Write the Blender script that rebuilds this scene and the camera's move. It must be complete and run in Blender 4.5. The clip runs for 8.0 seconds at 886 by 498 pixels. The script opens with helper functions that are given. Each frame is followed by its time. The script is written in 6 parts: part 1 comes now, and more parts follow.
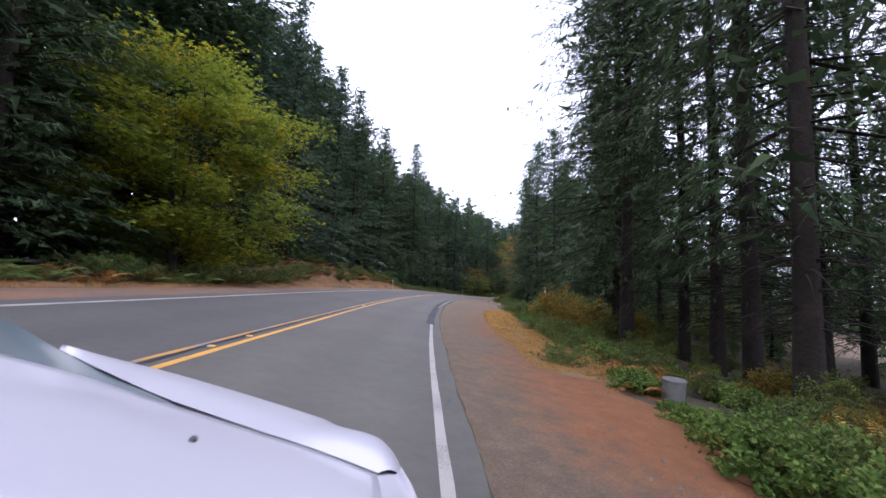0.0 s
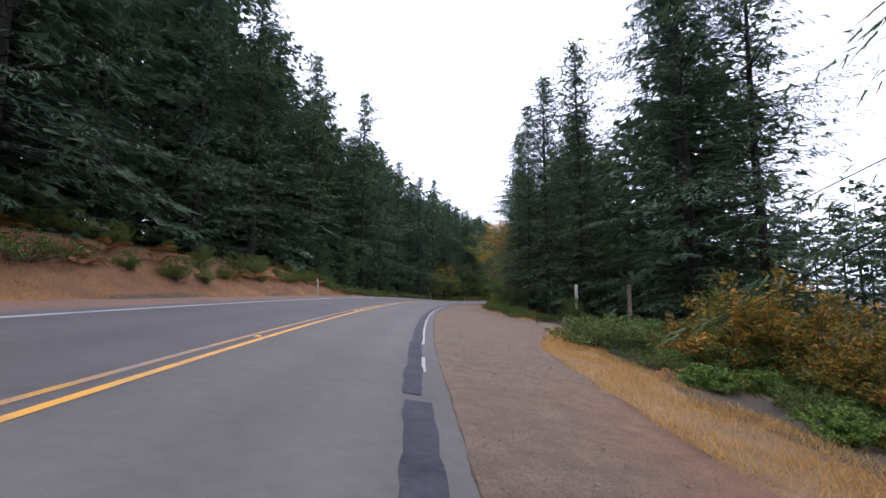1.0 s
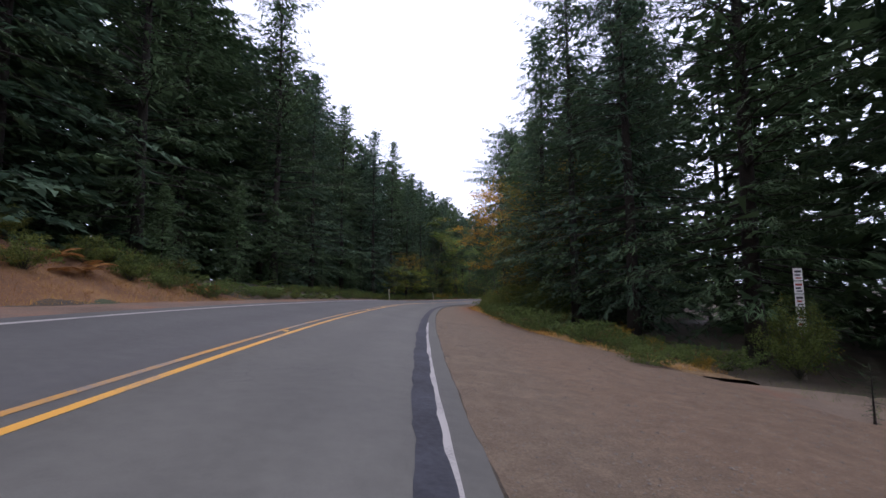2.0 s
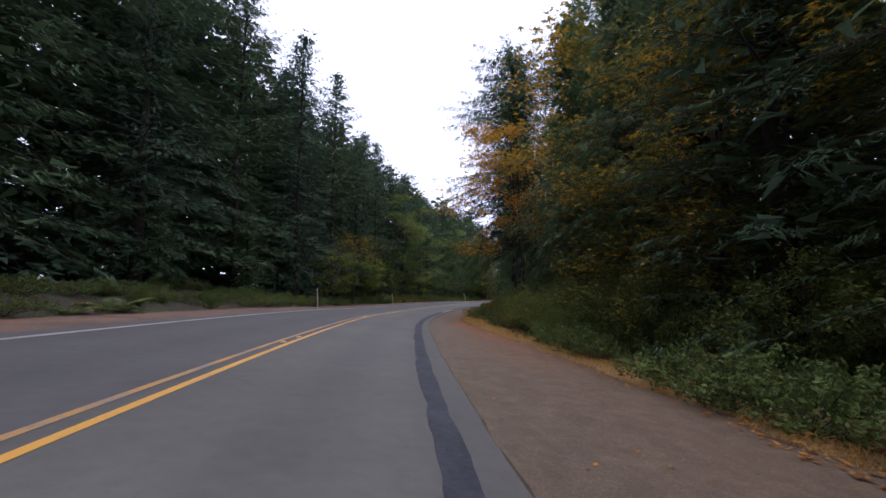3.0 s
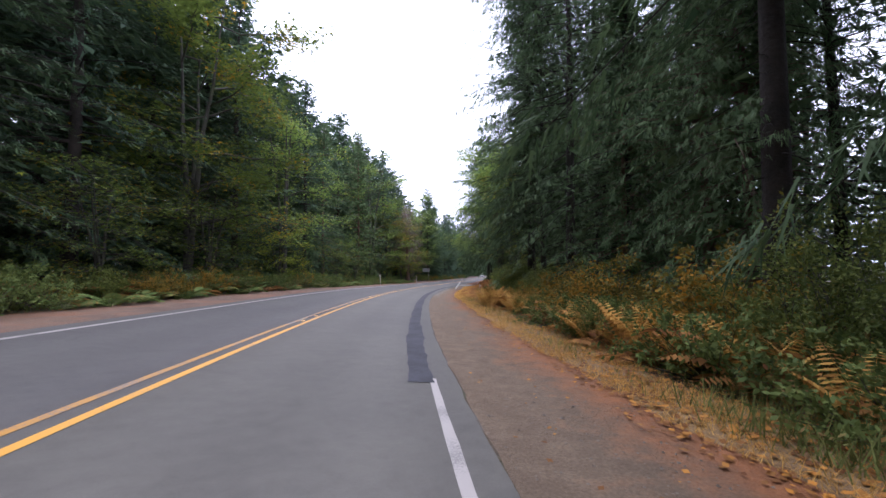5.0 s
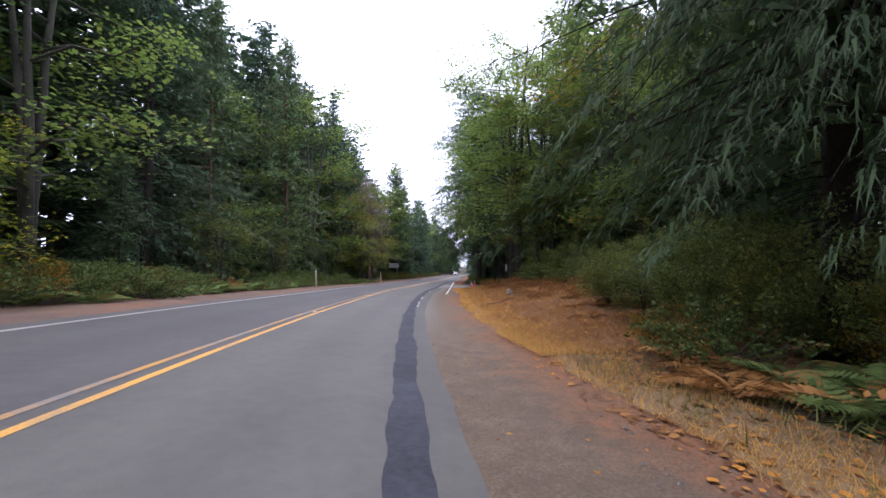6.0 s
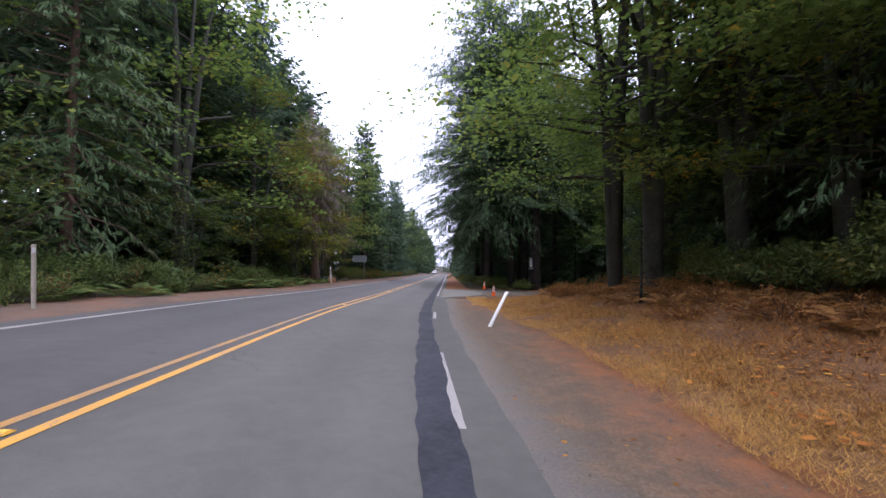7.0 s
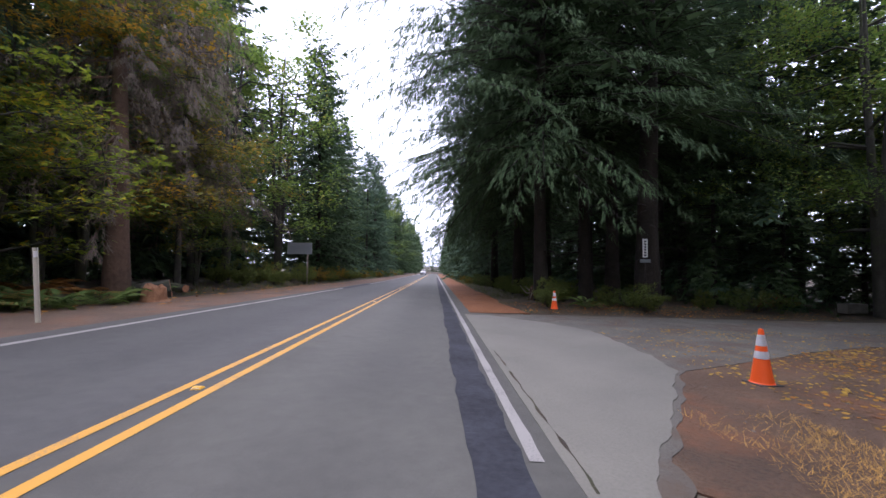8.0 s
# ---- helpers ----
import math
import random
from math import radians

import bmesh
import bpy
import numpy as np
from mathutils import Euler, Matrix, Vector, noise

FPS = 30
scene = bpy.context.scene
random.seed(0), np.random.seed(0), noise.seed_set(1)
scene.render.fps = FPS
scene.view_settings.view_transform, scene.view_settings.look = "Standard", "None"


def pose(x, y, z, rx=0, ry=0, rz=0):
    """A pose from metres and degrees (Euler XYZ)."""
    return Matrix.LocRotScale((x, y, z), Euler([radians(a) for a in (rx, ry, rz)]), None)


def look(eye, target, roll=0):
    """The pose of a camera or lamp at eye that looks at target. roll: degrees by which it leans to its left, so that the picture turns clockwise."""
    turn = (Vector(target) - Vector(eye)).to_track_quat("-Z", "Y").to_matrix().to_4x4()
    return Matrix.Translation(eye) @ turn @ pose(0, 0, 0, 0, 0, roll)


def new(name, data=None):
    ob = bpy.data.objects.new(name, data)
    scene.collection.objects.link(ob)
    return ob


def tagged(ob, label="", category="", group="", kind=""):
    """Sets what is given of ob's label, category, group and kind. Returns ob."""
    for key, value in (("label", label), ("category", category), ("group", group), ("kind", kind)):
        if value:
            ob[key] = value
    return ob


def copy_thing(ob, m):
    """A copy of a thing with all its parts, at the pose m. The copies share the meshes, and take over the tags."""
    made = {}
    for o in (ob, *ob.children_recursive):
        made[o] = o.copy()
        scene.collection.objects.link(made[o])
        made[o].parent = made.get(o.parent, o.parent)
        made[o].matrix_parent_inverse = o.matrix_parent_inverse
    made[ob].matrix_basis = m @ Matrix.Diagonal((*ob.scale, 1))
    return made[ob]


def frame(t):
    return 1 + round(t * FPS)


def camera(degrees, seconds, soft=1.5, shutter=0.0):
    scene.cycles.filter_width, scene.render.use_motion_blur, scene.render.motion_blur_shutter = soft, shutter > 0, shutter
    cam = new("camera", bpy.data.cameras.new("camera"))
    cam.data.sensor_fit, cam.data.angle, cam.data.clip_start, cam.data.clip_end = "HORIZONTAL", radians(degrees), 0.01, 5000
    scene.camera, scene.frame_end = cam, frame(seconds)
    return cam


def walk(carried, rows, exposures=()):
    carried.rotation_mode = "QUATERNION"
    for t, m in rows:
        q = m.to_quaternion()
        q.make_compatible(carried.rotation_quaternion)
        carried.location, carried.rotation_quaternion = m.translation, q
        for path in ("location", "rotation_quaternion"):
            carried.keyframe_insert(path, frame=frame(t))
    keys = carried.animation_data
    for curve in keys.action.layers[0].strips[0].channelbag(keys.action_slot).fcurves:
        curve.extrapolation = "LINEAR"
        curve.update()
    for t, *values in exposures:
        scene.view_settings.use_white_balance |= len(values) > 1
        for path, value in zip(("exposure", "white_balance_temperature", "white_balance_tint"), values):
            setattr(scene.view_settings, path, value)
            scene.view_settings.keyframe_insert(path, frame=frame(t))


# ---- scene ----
SKY = 0.15
cam = camera(95.09, 8.0, soft=1.5, shutter=0.01)
PATH = [
    (0.00, (0.000, 0.000, 4.453), (0.189, 4.974, 4.922), 1.96),
    (0.25, (-0.012, 5.772, 4.413), (0.303, 10.738, 4.897), 1.11),
    (0.50, (0.013, 11.486, 4.383), (0.455, 16.442, 4.879), 0.42),
    (0.75, (0.117, 17.019, 4.380), (0.690, 21.960, 4.889), 0.25),
    (1.00, (0.318, 22.518, 4.388), (1.022, 27.442, 4.901), 0.20),
    (1.25, (0.655, 28.117, 4.396), (1.489, 33.021, 4.894), -0.13),
    (1.50, (1.106, 33.744, 4.402), (2.069, 38.627, 4.879), -0.43),
    (1.75, (1.665, 39.370, 4.395), (2.760, 44.226, 4.860), -0.52),
    (2.00, (2.400, 45.012, 4.386), (3.636, 49.835, 4.851), -0.21),
    (2.25, (3.298, 50.660, 4.369), (4.680, 55.442, 4.844), 0.35),
    (2.50, (4.330, 56.287, 4.332), (5.855, 61.024, 4.816), 0.78),
    (2.75, (5.468, 61.866, 4.264), (7.124, 66.559, 4.748), 0.73),
    (3.00, (6.700, 67.387, 4.160), (8.473, 72.038, 4.631), 0.03),
    (3.25, (8.073, 72.924, 4.043), (9.983, 77.524, 4.481), -0.42),
    (3.50, (9.592, 78.411, 3.913), (11.651, 82.950, 4.313), -0.60),
    (3.75, (11.230, 83.778, 3.766), (13.449, 88.243, 4.139), -0.47),
    (4.00, (13.062, 89.051, 3.605), (15.440, 93.435, 3.953), -0.29),
    (4.25, (15.178, 94.226, 3.420), (17.705, 98.528, 3.744), -0.43),
    (4.50, (17.506, 99.331, 3.236), (20.171, 103.551, 3.536), -0.57),
    (4.75, (20.003, 104.398, 3.082), (22.787, 108.542, 3.351), -0.49),
    (5.00, (22.671, 109.410, 2.936), (25.566, 113.480, 3.177), -0.25),
    (5.25, (25.494, 114.354, 2.787), (28.493, 118.349, 3.009), 0.11),
    (5.50, (28.448, 119.197, 2.648), (31.535, 123.124, 2.861), 0.21),
    (5.75, (31.511, 123.939, 2.515), (34.672, 127.807, 2.727), 0.10),
    (6.00, (34.631, 128.585, 2.383), (37.858, 132.398, 2.599), -0.03),
    (6.25, (37.755, 133.137, 2.242), (41.043, 136.897, 2.467), -0.02),
    (6.50, (40.862, 137.598, 2.090), (44.208, 141.305, 2.326), 0.20),
    (6.75, (44.068, 142.042, 1.937), (47.477, 145.693, 2.165), 0.51),
    (7.00, (47.392, 146.435, 1.800), (50.864, 150.027, 2.011), 0.83),
    (7.25, (50.851, 150.749, 1.702), (54.385, 154.280, 1.895), 1.11),
    (7.50, (54.413, 154.951, 1.613), (57.995, 158.434, 1.793), 1.23),
    (7.75, (58.071, 158.959, 1.501), (61.662, 162.432, 1.693), 0.95),
    (8.00, (61.771, 162.896, 1.384), (65.359, 166.372, 1.595), 0.53),
]
EXPOSURES = [(0.0, 1.9, 6050, 24), (1.0, 1.85, 6050, 24), (1.5, 1.4, 6050, 24), (3.0, 1.35, 6050, 24), (3.5, 1.5, 6050, 24), (4.5, 1.85, 6050, 24), (5.0, 2.25, 6050, 24), (6.5, 2.25, 6050, 25), (7.5, 2.15, 6000, 26), (8.0, 2.25, 6050, 25)]
walk(cam, [(t, look(eye, target, roll)) for t, eye, target, roll in PATH], EXPOSURES)
# ---- world, sun ----
world = bpy.data.worlds.new("overcast_sky")
scene.world = world
world.use_nodes = True
wn, wl = world.node_tree.nodes, world.node_tree.links
sky = wn.new("ShaderNodeTexSky")
sky.sky_type, sky.sun_disc = "NISHITA", False
sky.sun_elevation, sky.sun_rotation = radians(52), radians(200)
sky.air_density, sky.dust_density, sky.ozone_density = 1.0, 3.0, 1.0
pale = wn.new("ShaderNodeHueSaturation")
pale.inputs["Saturation"].default_value = 0.3
wl.new(sky.outputs[0], pale.inputs["Color"])
# an even sheet of cloud lies over the blue
cloud = wn.new("ShaderNodeMix")
cloud.data_type = "RGBA"
cloud.inputs[0].default_value = 0.72
cloud.inputs[7].default_value = (3.65, 4.0, 4.7, 1)
wl.new(pale.outputs[0], cloud.inputs[6])
wl.new(cloud.outputs[2], wn["Background"].inputs["Color"])
wn["Background"].inputs["Strength"].default_value = SKY
sun_data = bpy.data.lights.new("sun", "SUN")
sun_data.energy, sun_data.angle, sun_data.color = 0.5, radians(40), (1.0, 0.97, 0.93)
sun = new("sun", sun_data)
sun.matrix_world = look((0, 0, 60), (-20 * math.sin(radians(200)) * -1, -20, 18))

# ---- materials ----
def nodes_of(name):
    m = bpy.data.materials.new(name)
    m.use_nodes = True
    return m, m.node_tree.nodes, m.node_tree.links


def ramp(n, l, fac, stops):
    r = n.new("ShaderNodeValToRGB")
    e = r.color_ramp.elements
    e[0].position, e[0].color = stops[0][0], (*stops[0][1], 1)
    e[1].position, e[1].color = stops[-1][0], (*stops[-1][1], 1)
    for p, c in stops[1:-1]:
        k = e.new(p)
        k.color = (*c, 1)
    l.new(fac, r.inputs[0])
    return r.outputs[0]


def noise_node(n, l, vec, scale, detail=4.0, rough=0.6):
    t = n.new("ShaderNodeTexNoise")
    t.inputs["Scale"].default_value, t.inputs["Detail"].default_value, t.inputs["Roughness"].default_value = scale, detail, rough
    l.new(vec, t.inputs["Vector"])
    return t.outputs["Fac"]


def mixc(n, l, fac, a, b, how="MIX"):
    m = n.new("ShaderNodeMix")
    m.data_type, m.blend_type = "RGBA", how
    for sock, v in ((m.inputs[0], fac), (m.inputs[6], a), (m.inputs[7], b)):
        if isinstance(v, (int, float)):
            sock.default_value = v
        elif isinstance(v, tuple):
            sock.default_value = (*v, 1)
        else:
            l.new(v, sock)
    return m.outputs[2]


def calc(n, l, how, a, b=0.0, c=0.0):
    m = n.new("ShaderNodeMath")
    m.operation = how
    for i, v in enumerate((a, b, c)):
        if isinstance(v, (int, float)):
            m.inputs[i].default_value = v
        else:
            l.new(v, m.inputs[i])
    return m.outputs[0]


def bump(n, l, height, strength, dist=0.01):
    b = n.new("ShaderNodeBump")
    b.inputs["Strength"].default_value, b.inputs["Distance"].default_value = strength, dist
    l.new(height, b.inputs["Height"])
    return b.outputs[0]


def surface(name, stops, big=0.6, fine=30.0, rough=0.85, relief=0.5, dist=0.01, metal=0.0, tint=None):
    """Colour by a coarse noise, broken up by a fine one; relief from the fine one."""
    m, n, l = nodes_of(name)
    pos = n.new("ShaderNodeNewGeometry").outputs["Position"]
    a, b = noise_node(n, l, pos, big, 5), noise_node(n, l, pos, fine, 6)
    f = calc(n, l, "ADD", calc(n, l, "MULTIPLY", a, 0.6), calc(n, l, "MULTIPLY", b, 0.4))
    col = ramp(n, l, f, stops)
    p = n["Principled BSDF"]
    if tint:
        soft = n.new("ShaderNodeMapRange")
        soft.inputs[1].default_value, soft.inputs[2].default_value = tint[2] - 0.07, tint[2] + 0.12
        l.new(noise_node(n, l, pos, tint[1], 6, 0.7), soft.inputs[0])
        col = mixc(n, l, soft.outputs[0], col, tint[0])
    l.new(col, p.inputs["Base Color"])
    p.inputs["Roughness"].default_value, p.inputs["Metallic"].default_value = rough, metal
    l.new(bump(n, l, b, relief, dist), p.inputs["Normal"])
    return m


def foliage(name, dark, light, warm=None, warm_part=0.0, glow=0.3, rough=0.75):
    """Leaves: colour by leaf and by plant, a little light passes through them."""
    m, n, l = nodes_of(name)
    island = n.new("ShaderNodeNewGeometry").outputs["Random Per Island"]
    each = n.new("ShaderNodeObjectInfo").outputs["Random"]
    f = calc(n, l, "ADD", calc(n, l, "MULTIPLY", island, 0.7), calc(n, l, "MULTIPLY", each, 0.3))
    col = ramp(n, l, f, [(0.1, dark), (0.9, light)])
    if warm:
        pos = n.new("ShaderNodeTexCoord").outputs["Object"]
        clump = noise_node(n, l, pos, 0.55, 3)
        pick = calc(n, l, "ADD", calc(n, l, "MULTIPLY", clump, 0.75), calc(n, l, "MULTIPLY", island, 0.25))
        r = n.new("ShaderNodeMapRange")
        r.inputs[1].default_value, r.inputs[2].default_value = 0.62 - warm_part * 0.4, 0.72 - warm_part * 0.4
        l.new(pick, r.inputs[0])
        col = mixc(n, l, r.outputs[0], col, warm)
    p = n["Principled BSDF"]
    l.new(col, p.inputs["Base Color"])
    p.inputs["Roughness"].default_value = rough
    p.inputs["Specular IOR Level"].default_value = 0.12
    tr = n.new("ShaderNodeBsdfTranslucent")
    l.new(col, tr.inputs["Color"])
    mx = n.new("ShaderNodeMixShader")
    mx.inputs[0].default_value = glow
    l.new(p.outputs[0], mx.inputs[1])
    l.new(tr.outputs[0], mx.inputs[2])
    l.new(mx.outputs[0], n["Material Output"].inputs["Surface"])
    return m


def paint(name, colour, rough=0.5, metal=0.0, dirt=0.25, coat=0.0):
    """Painted or plain metal and plastic with faint dirt."""
    m, n, l = nodes_of(name)
    pos = n.new("ShaderNodeTexCoord").outputs["Object"]
    f = noise_node(n, l, pos, 6.0, 6)
    dull = tuple(c * 0.55 + 0.02 for c in colour)
    r = ramp(n, l, f, [(0.45, colour), (0.8, tuple(c * (1 - dirt) + d * dirt for c, d in zip(colour, dull)))])
    p = n["Principled BSDF"]
    l.new(r, p.inputs["Base Color"])
    p.inputs["Roughness"].default_value, p.inputs["Metallic"].default_value = rough, metal
    p.inputs["Coat Weight"].default_value = coat
    return m


def asphalt_material():
    m, n, l = nodes_of("worn_asphalt")
    uv = n.new("ShaderNodeUVMap").outputs[0]
    pos = n.new("ShaderNodeNewGeometry").outputs["Position"]
    sep = n.new("ShaderNodeSeparateXYZ")
    l.new(uv, sep.inputs[0])
    fine, mid, big = noise_node(n, l, pos, 90, 3), noise_node(n, l, pos, 5, 6), noise_node(n, l, pos, 0.35, 4)
    base = ramp(n, l, calc(n, l, "ADD", calc(n, l, "MULTIPLY", fine, 0.45), calc(n, l, "MULTIPLY", mid, 0.55)),
                [(0.3, (0.074, 0.072, 0.065)), (0.7, (0.106, 0.103, 0.091))])
    # the far lane is of a younger, darker mix
    old = n.new("ShaderNodeMapRange")
    old.inputs[1].default_value, old.inputs[2].default_value = -3.35, -3.1
    l.new(sep.outputs[1], old.inputs[0])
    far = mixc(n, l, 1.0, base, (0.82, 0.83, 0.90), "MULTIPLY")
    col = mixc(n, l, old.outputs[0], far, base)
    # wheel tracks run lighter, the strip between them holds oil
    wave = calc(n, l, "COSINE", calc(n, l, "MULTIPLY", calc(n, l, "ADD", sep.outputs[1], 0.75), 2 * math.pi / 1.55))
    track = calc(n, l, "MULTIPLY_ADD", wave, 0.06, 0.98)
    tc = n.new("ShaderNodeCombineColor")
    for k in range(3):
        l.new(track, tc.inputs[k])
    col = mixc(n, l, 1.0, col, tc.outputs[0], "MULTIPLY")
    stain = ramp(n, l, big, [(0.35, (0.90, 0.90, 0.91)), (0.65, (1.06, 1.06, 1.05))])
    col = mixc(n, l, 1.0, col, stain, "MULTIPLY")
    crack = n.new("ShaderNodeTexVoronoi")
    crack.feature = "DISTANCE_TO_EDGE"
    crack.inputs["Scale"].default_value = 0.22
    warp = n.new("ShaderNodeVectorMath")
    warp.operation = "ADD"
    tex = n.new("ShaderNodeTexNoise")
    tex.inputs["Scale"].default_value = 1.5
    l.new(pos, tex.inputs["Vector"])
    l.new(tex.outputs["Color"], warp.inputs[1])
    l.new(pos, warp.inputs[0])
    l.new(warp.outputs[0], crack.inputs["Vector"])
    line = calc(n, l, "LESS_THAN", crack.outputs["Distance"], 0.0022)
    some = calc(n, l, "GREATER_THAN", noise_node(n, l, pos, 0.12, 2), 0.62)
    col = mixc(n, l, calc(n, l, "MULTIPLY", calc(n, l, "MULTIPLY", line, some), 0.4), col, (0.03, 0.03, 0.03))
    p = n["Principled BSDF"]
    l.new(col, p.inputs["Base Color"])
    p.inputs["Roughness"].default_value = 0.72
    p.inputs["Specular IOR Level"].default_value = 0.2
    l.new(bump(n, l, fine, 0.5, 0.006), p.inputs["Normal"])
    return m


def worn_line(name, colour, keep):
    """Road paint that has worn through to the asphalt in places."""
    m, n, l = nodes_of(name)
    pos = n.new("ShaderNodeNewGeometry").outputs["Position"]
    f = calc(n, l, "ADD", calc(n, l, "MULTIPLY", noise_node(n, l, pos, 60, 4), 0.5), calc(n, l, "MULTIPLY", noise_node(n, l, pos, 1.3, 4), 0.5))
    col = ramp(n, l, f, [(keep, colour), (keep + 0.12, (0.13, 0.125, 0.12))])
    p = n["Principled BSDF"]
    l.new(col, p.inputs["Base Color"])
    p.inputs["Roughness"].default_value = 0.6
    return m


def shoulder_material():
    """Grey-brown gravel near the asphalt that turns to red dirt further out, in drifts."""
    m, n, l = nodes_of("gravel_and_red_dirt")
    uv = n.new("ShaderNodeUVMap").outputs[0]
    pos = n.new("ShaderNodeNewGeometry").outputs["Position"]
    sep = n.new("ShaderNodeSeparateXYZ")
    l.new(uv, sep.inputs[0])
    fine, mid, big = noise_node(n, l, pos, 34, 6, 0.7), noise_node(n, l, pos, 3.0, 6, 0.65), noise_node(n, l, pos, 0.16, 3)
    f = calc(n, l, "ADD", calc(n, l, "MULTIPLY", fine, 0.6), calc(n, l, "MULTIPLY", mid, 0.4))
    gravel = ramp(n, l, f, [(0.3, (0.066, 0.045, 0.029)), (0.5, (0.124, 0.088, 0.056)), (0.72, (0.215, 0.160, 0.105))])
    dirt = ramp(n, l, f, [(0.3, (0.125, 0.042, 0.013)), (0.7, (0.300, 0.112, 0.033))])
    out = calc(n, l, "ADD", calc(n, l, "MULTIPLY", sep.outputs[1], 0.50), calc(n, l, "MULTIPLY", calc(n, l, "SUBTRACT", mid, 0.5), 1.3))
    out = calc(n, l, "ADD", out, calc(n, l, "MULTIPLY", calc(n, l, "SUBTRACT", big, 0.5), 1.7))
    r = n.new("ShaderNodeMapRange")
    r.inputs[1].default_value, r.inputs[2].default_value = 0.70, 1.40
    l.new(out, r.inputs[0])
    # none of it on the wide gravel of the track
    here = n.new("ShaderNodeMapRange")
    here.inputs[1].default_value, here.inputs[2].default_value, here.inputs[3].default_value, here.inputs[4].default_value = 22.0, 36.0, 0.12, 1.0
    l.new(calc(n, l, "ABSOLUTE", calc(n, l, "SUBTRACT", sep.outputs[0], 53.0)), here.inputs[0])
    # dusty grey fines swept over the asphalt edge before the side road
    dust = ramp(n, l, f, [(0.3, (0.105, 0.096, 0.084)), (0.7, (0.190, 0.174, 0.152))])
    near, along = n.new("ShaderNodeMapRange"), n.new("ShaderNodeMapRange")
    near.inputs[1].default_value, near.inputs[2].default_value = 1.15, 0.55
    l.new(calc(n, l, "ADD", sep.outputs[1], calc(n, l, "MULTIPLY", calc(n, l, "SUBTRACT", mid, 0.5), 1.2)), near.inputs[0])
    along.inputs[1].default_value, along.inputs[2].default_value = 142.0, 152.0
    l.new(sep.outputs[0], along.inputs[0])
    gravel = mixc(n, l, calc(n, l, "MULTIPLY", near.outputs[0], along.outputs[0]), gravel, dust)
    col = mixc(n, l, calc(n, l, "MULTIPLY", calc(n, l, "MULTIPLY", r.outputs[0], here.outputs[0]), 0.85), gravel, dirt)
    p = n["Principled BSDF"]
    l.new(col, p.inputs["Base Color"])
    p.inputs["Roughness"].default_value = 0.95
    l.new(bump(n, l, f, 1.0, 0.05), p.inputs["Normal"])
    return m


SHOULDER = shoulder_material()
ASPHALT = asphalt_material()
SEALER = surface("crack_sealer", [(0.34, (0.014, 0.0145, 0.019)), (0.72, (0.050, 0.053, 0.066))], 1.3, 14, 0.75, 0.6, 0.01)
SEALER.node_tree.nodes["Principled BSDF"].inputs["Specular IOR Level"].default_value = 0.2
WHITE_LINE = worn_line("worn_white_line", (0.28, 0.262, 0.245), 0.50)
YELLOW_LINE = worn_line("worn_yellow_line", (0.52, 0.255, 0.026), 0.53)
YELLOW_FADED = worn_line("faded_yellow_line", (0.38, 0.185, 0.025), 0.46)
GRAVEL = surface("brown_gravel", [(0.3, (0.085, 0.060, 0.042)), (0.5, (0.150, 0.110, 0.078)), (0.7, (0.235, 0.180, 0.130))], 0.5, 26, 0.95, 0.9, 0.03,
                 tint=((0.185, 0.088, 0.045), 0.45, 0.57))
LEFT_GRAVEL = surface("reddish_gravel", [(0.3, (0.068, 0.043, 0.029)), (0.5, (0.128, 0.082, 0.056)), (0.7, (0.205, 0.142, 0.100))], 0.5, 26, 0.95, 0.9, 0.03, tint=((0.170, 0.072, 0.034), 0.5, 0.55))
RED_DIRT = surface("red_dirt", [(0.3, (0.115, 0.040, 0.014)), (0.7, (0.270, 0.105, 0.036))], 0.7, 20, 0.95, 0.8, 0.03)
APRON = surface("grey_apron_asphalt", [(0.3, (0.105, 0.100, 0.084)), (0.7, (0.185, 0.175, 0.145))], 0.4, 40, 0.85, 0.5, 0.01)
WORN_APRON = surface("worn_side_road", [(0.3, (0.060, 0.054, 0.046)), (0.5, (0.096, 0.088, 0.074)), (0.7, (0.150, 0.136, 0.112))], 0.9, 34, 0.92, 0.8, 0.02, tint=((0.085, 0.056, 0.036), 0.7, 0.56))
CORNER_DIRT = surface("brown_corner_dirt", [(0.3, (0.048, 0.030, 0.020)), (0.5, (0.092, 0.054, 0.032)), (0.7, (0.160, 0.098, 0.058))], 0.8, 22, 0.95, 1.0, 0.04, tint=((0.150, 0.062, 0.028), 0.6, 0.56))
FOREST_FLOOR = surface("forest_floor", [(0.3, (0.022, 0.016, 0.011)), (0.5, (0.050, 0.036, 0.022)), (0.7, (0.090, 0.066, 0.036))], 0.5, 14, 0.95, 1.0, 0.05,
                       tint=((0.035, 0.050, 0.018), 0.35, 0.58))
DRY_VERGE = surface("dry_grass_ground", [(0.3, (0.090, 0.055, 0.026)), (0.5, (0.180, 0.112, 0.050)), (0.7, (0.300, 0.200, 0.090))], 0.6, 18, 0.95, 1.0, 0.04)
LEAFY_BANK = surface("leaf_strewn_bank", [(0.3, (0.058, 0.025, 0.011)), (0.5, (0.140, 0.066, 0.025)), (0.7, (0.270, 0.145, 0.050))], 0.5, 16, 0.95, 1.0, 0.05)
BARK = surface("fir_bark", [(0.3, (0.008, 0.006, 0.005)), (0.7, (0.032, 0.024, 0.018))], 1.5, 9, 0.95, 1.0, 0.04)
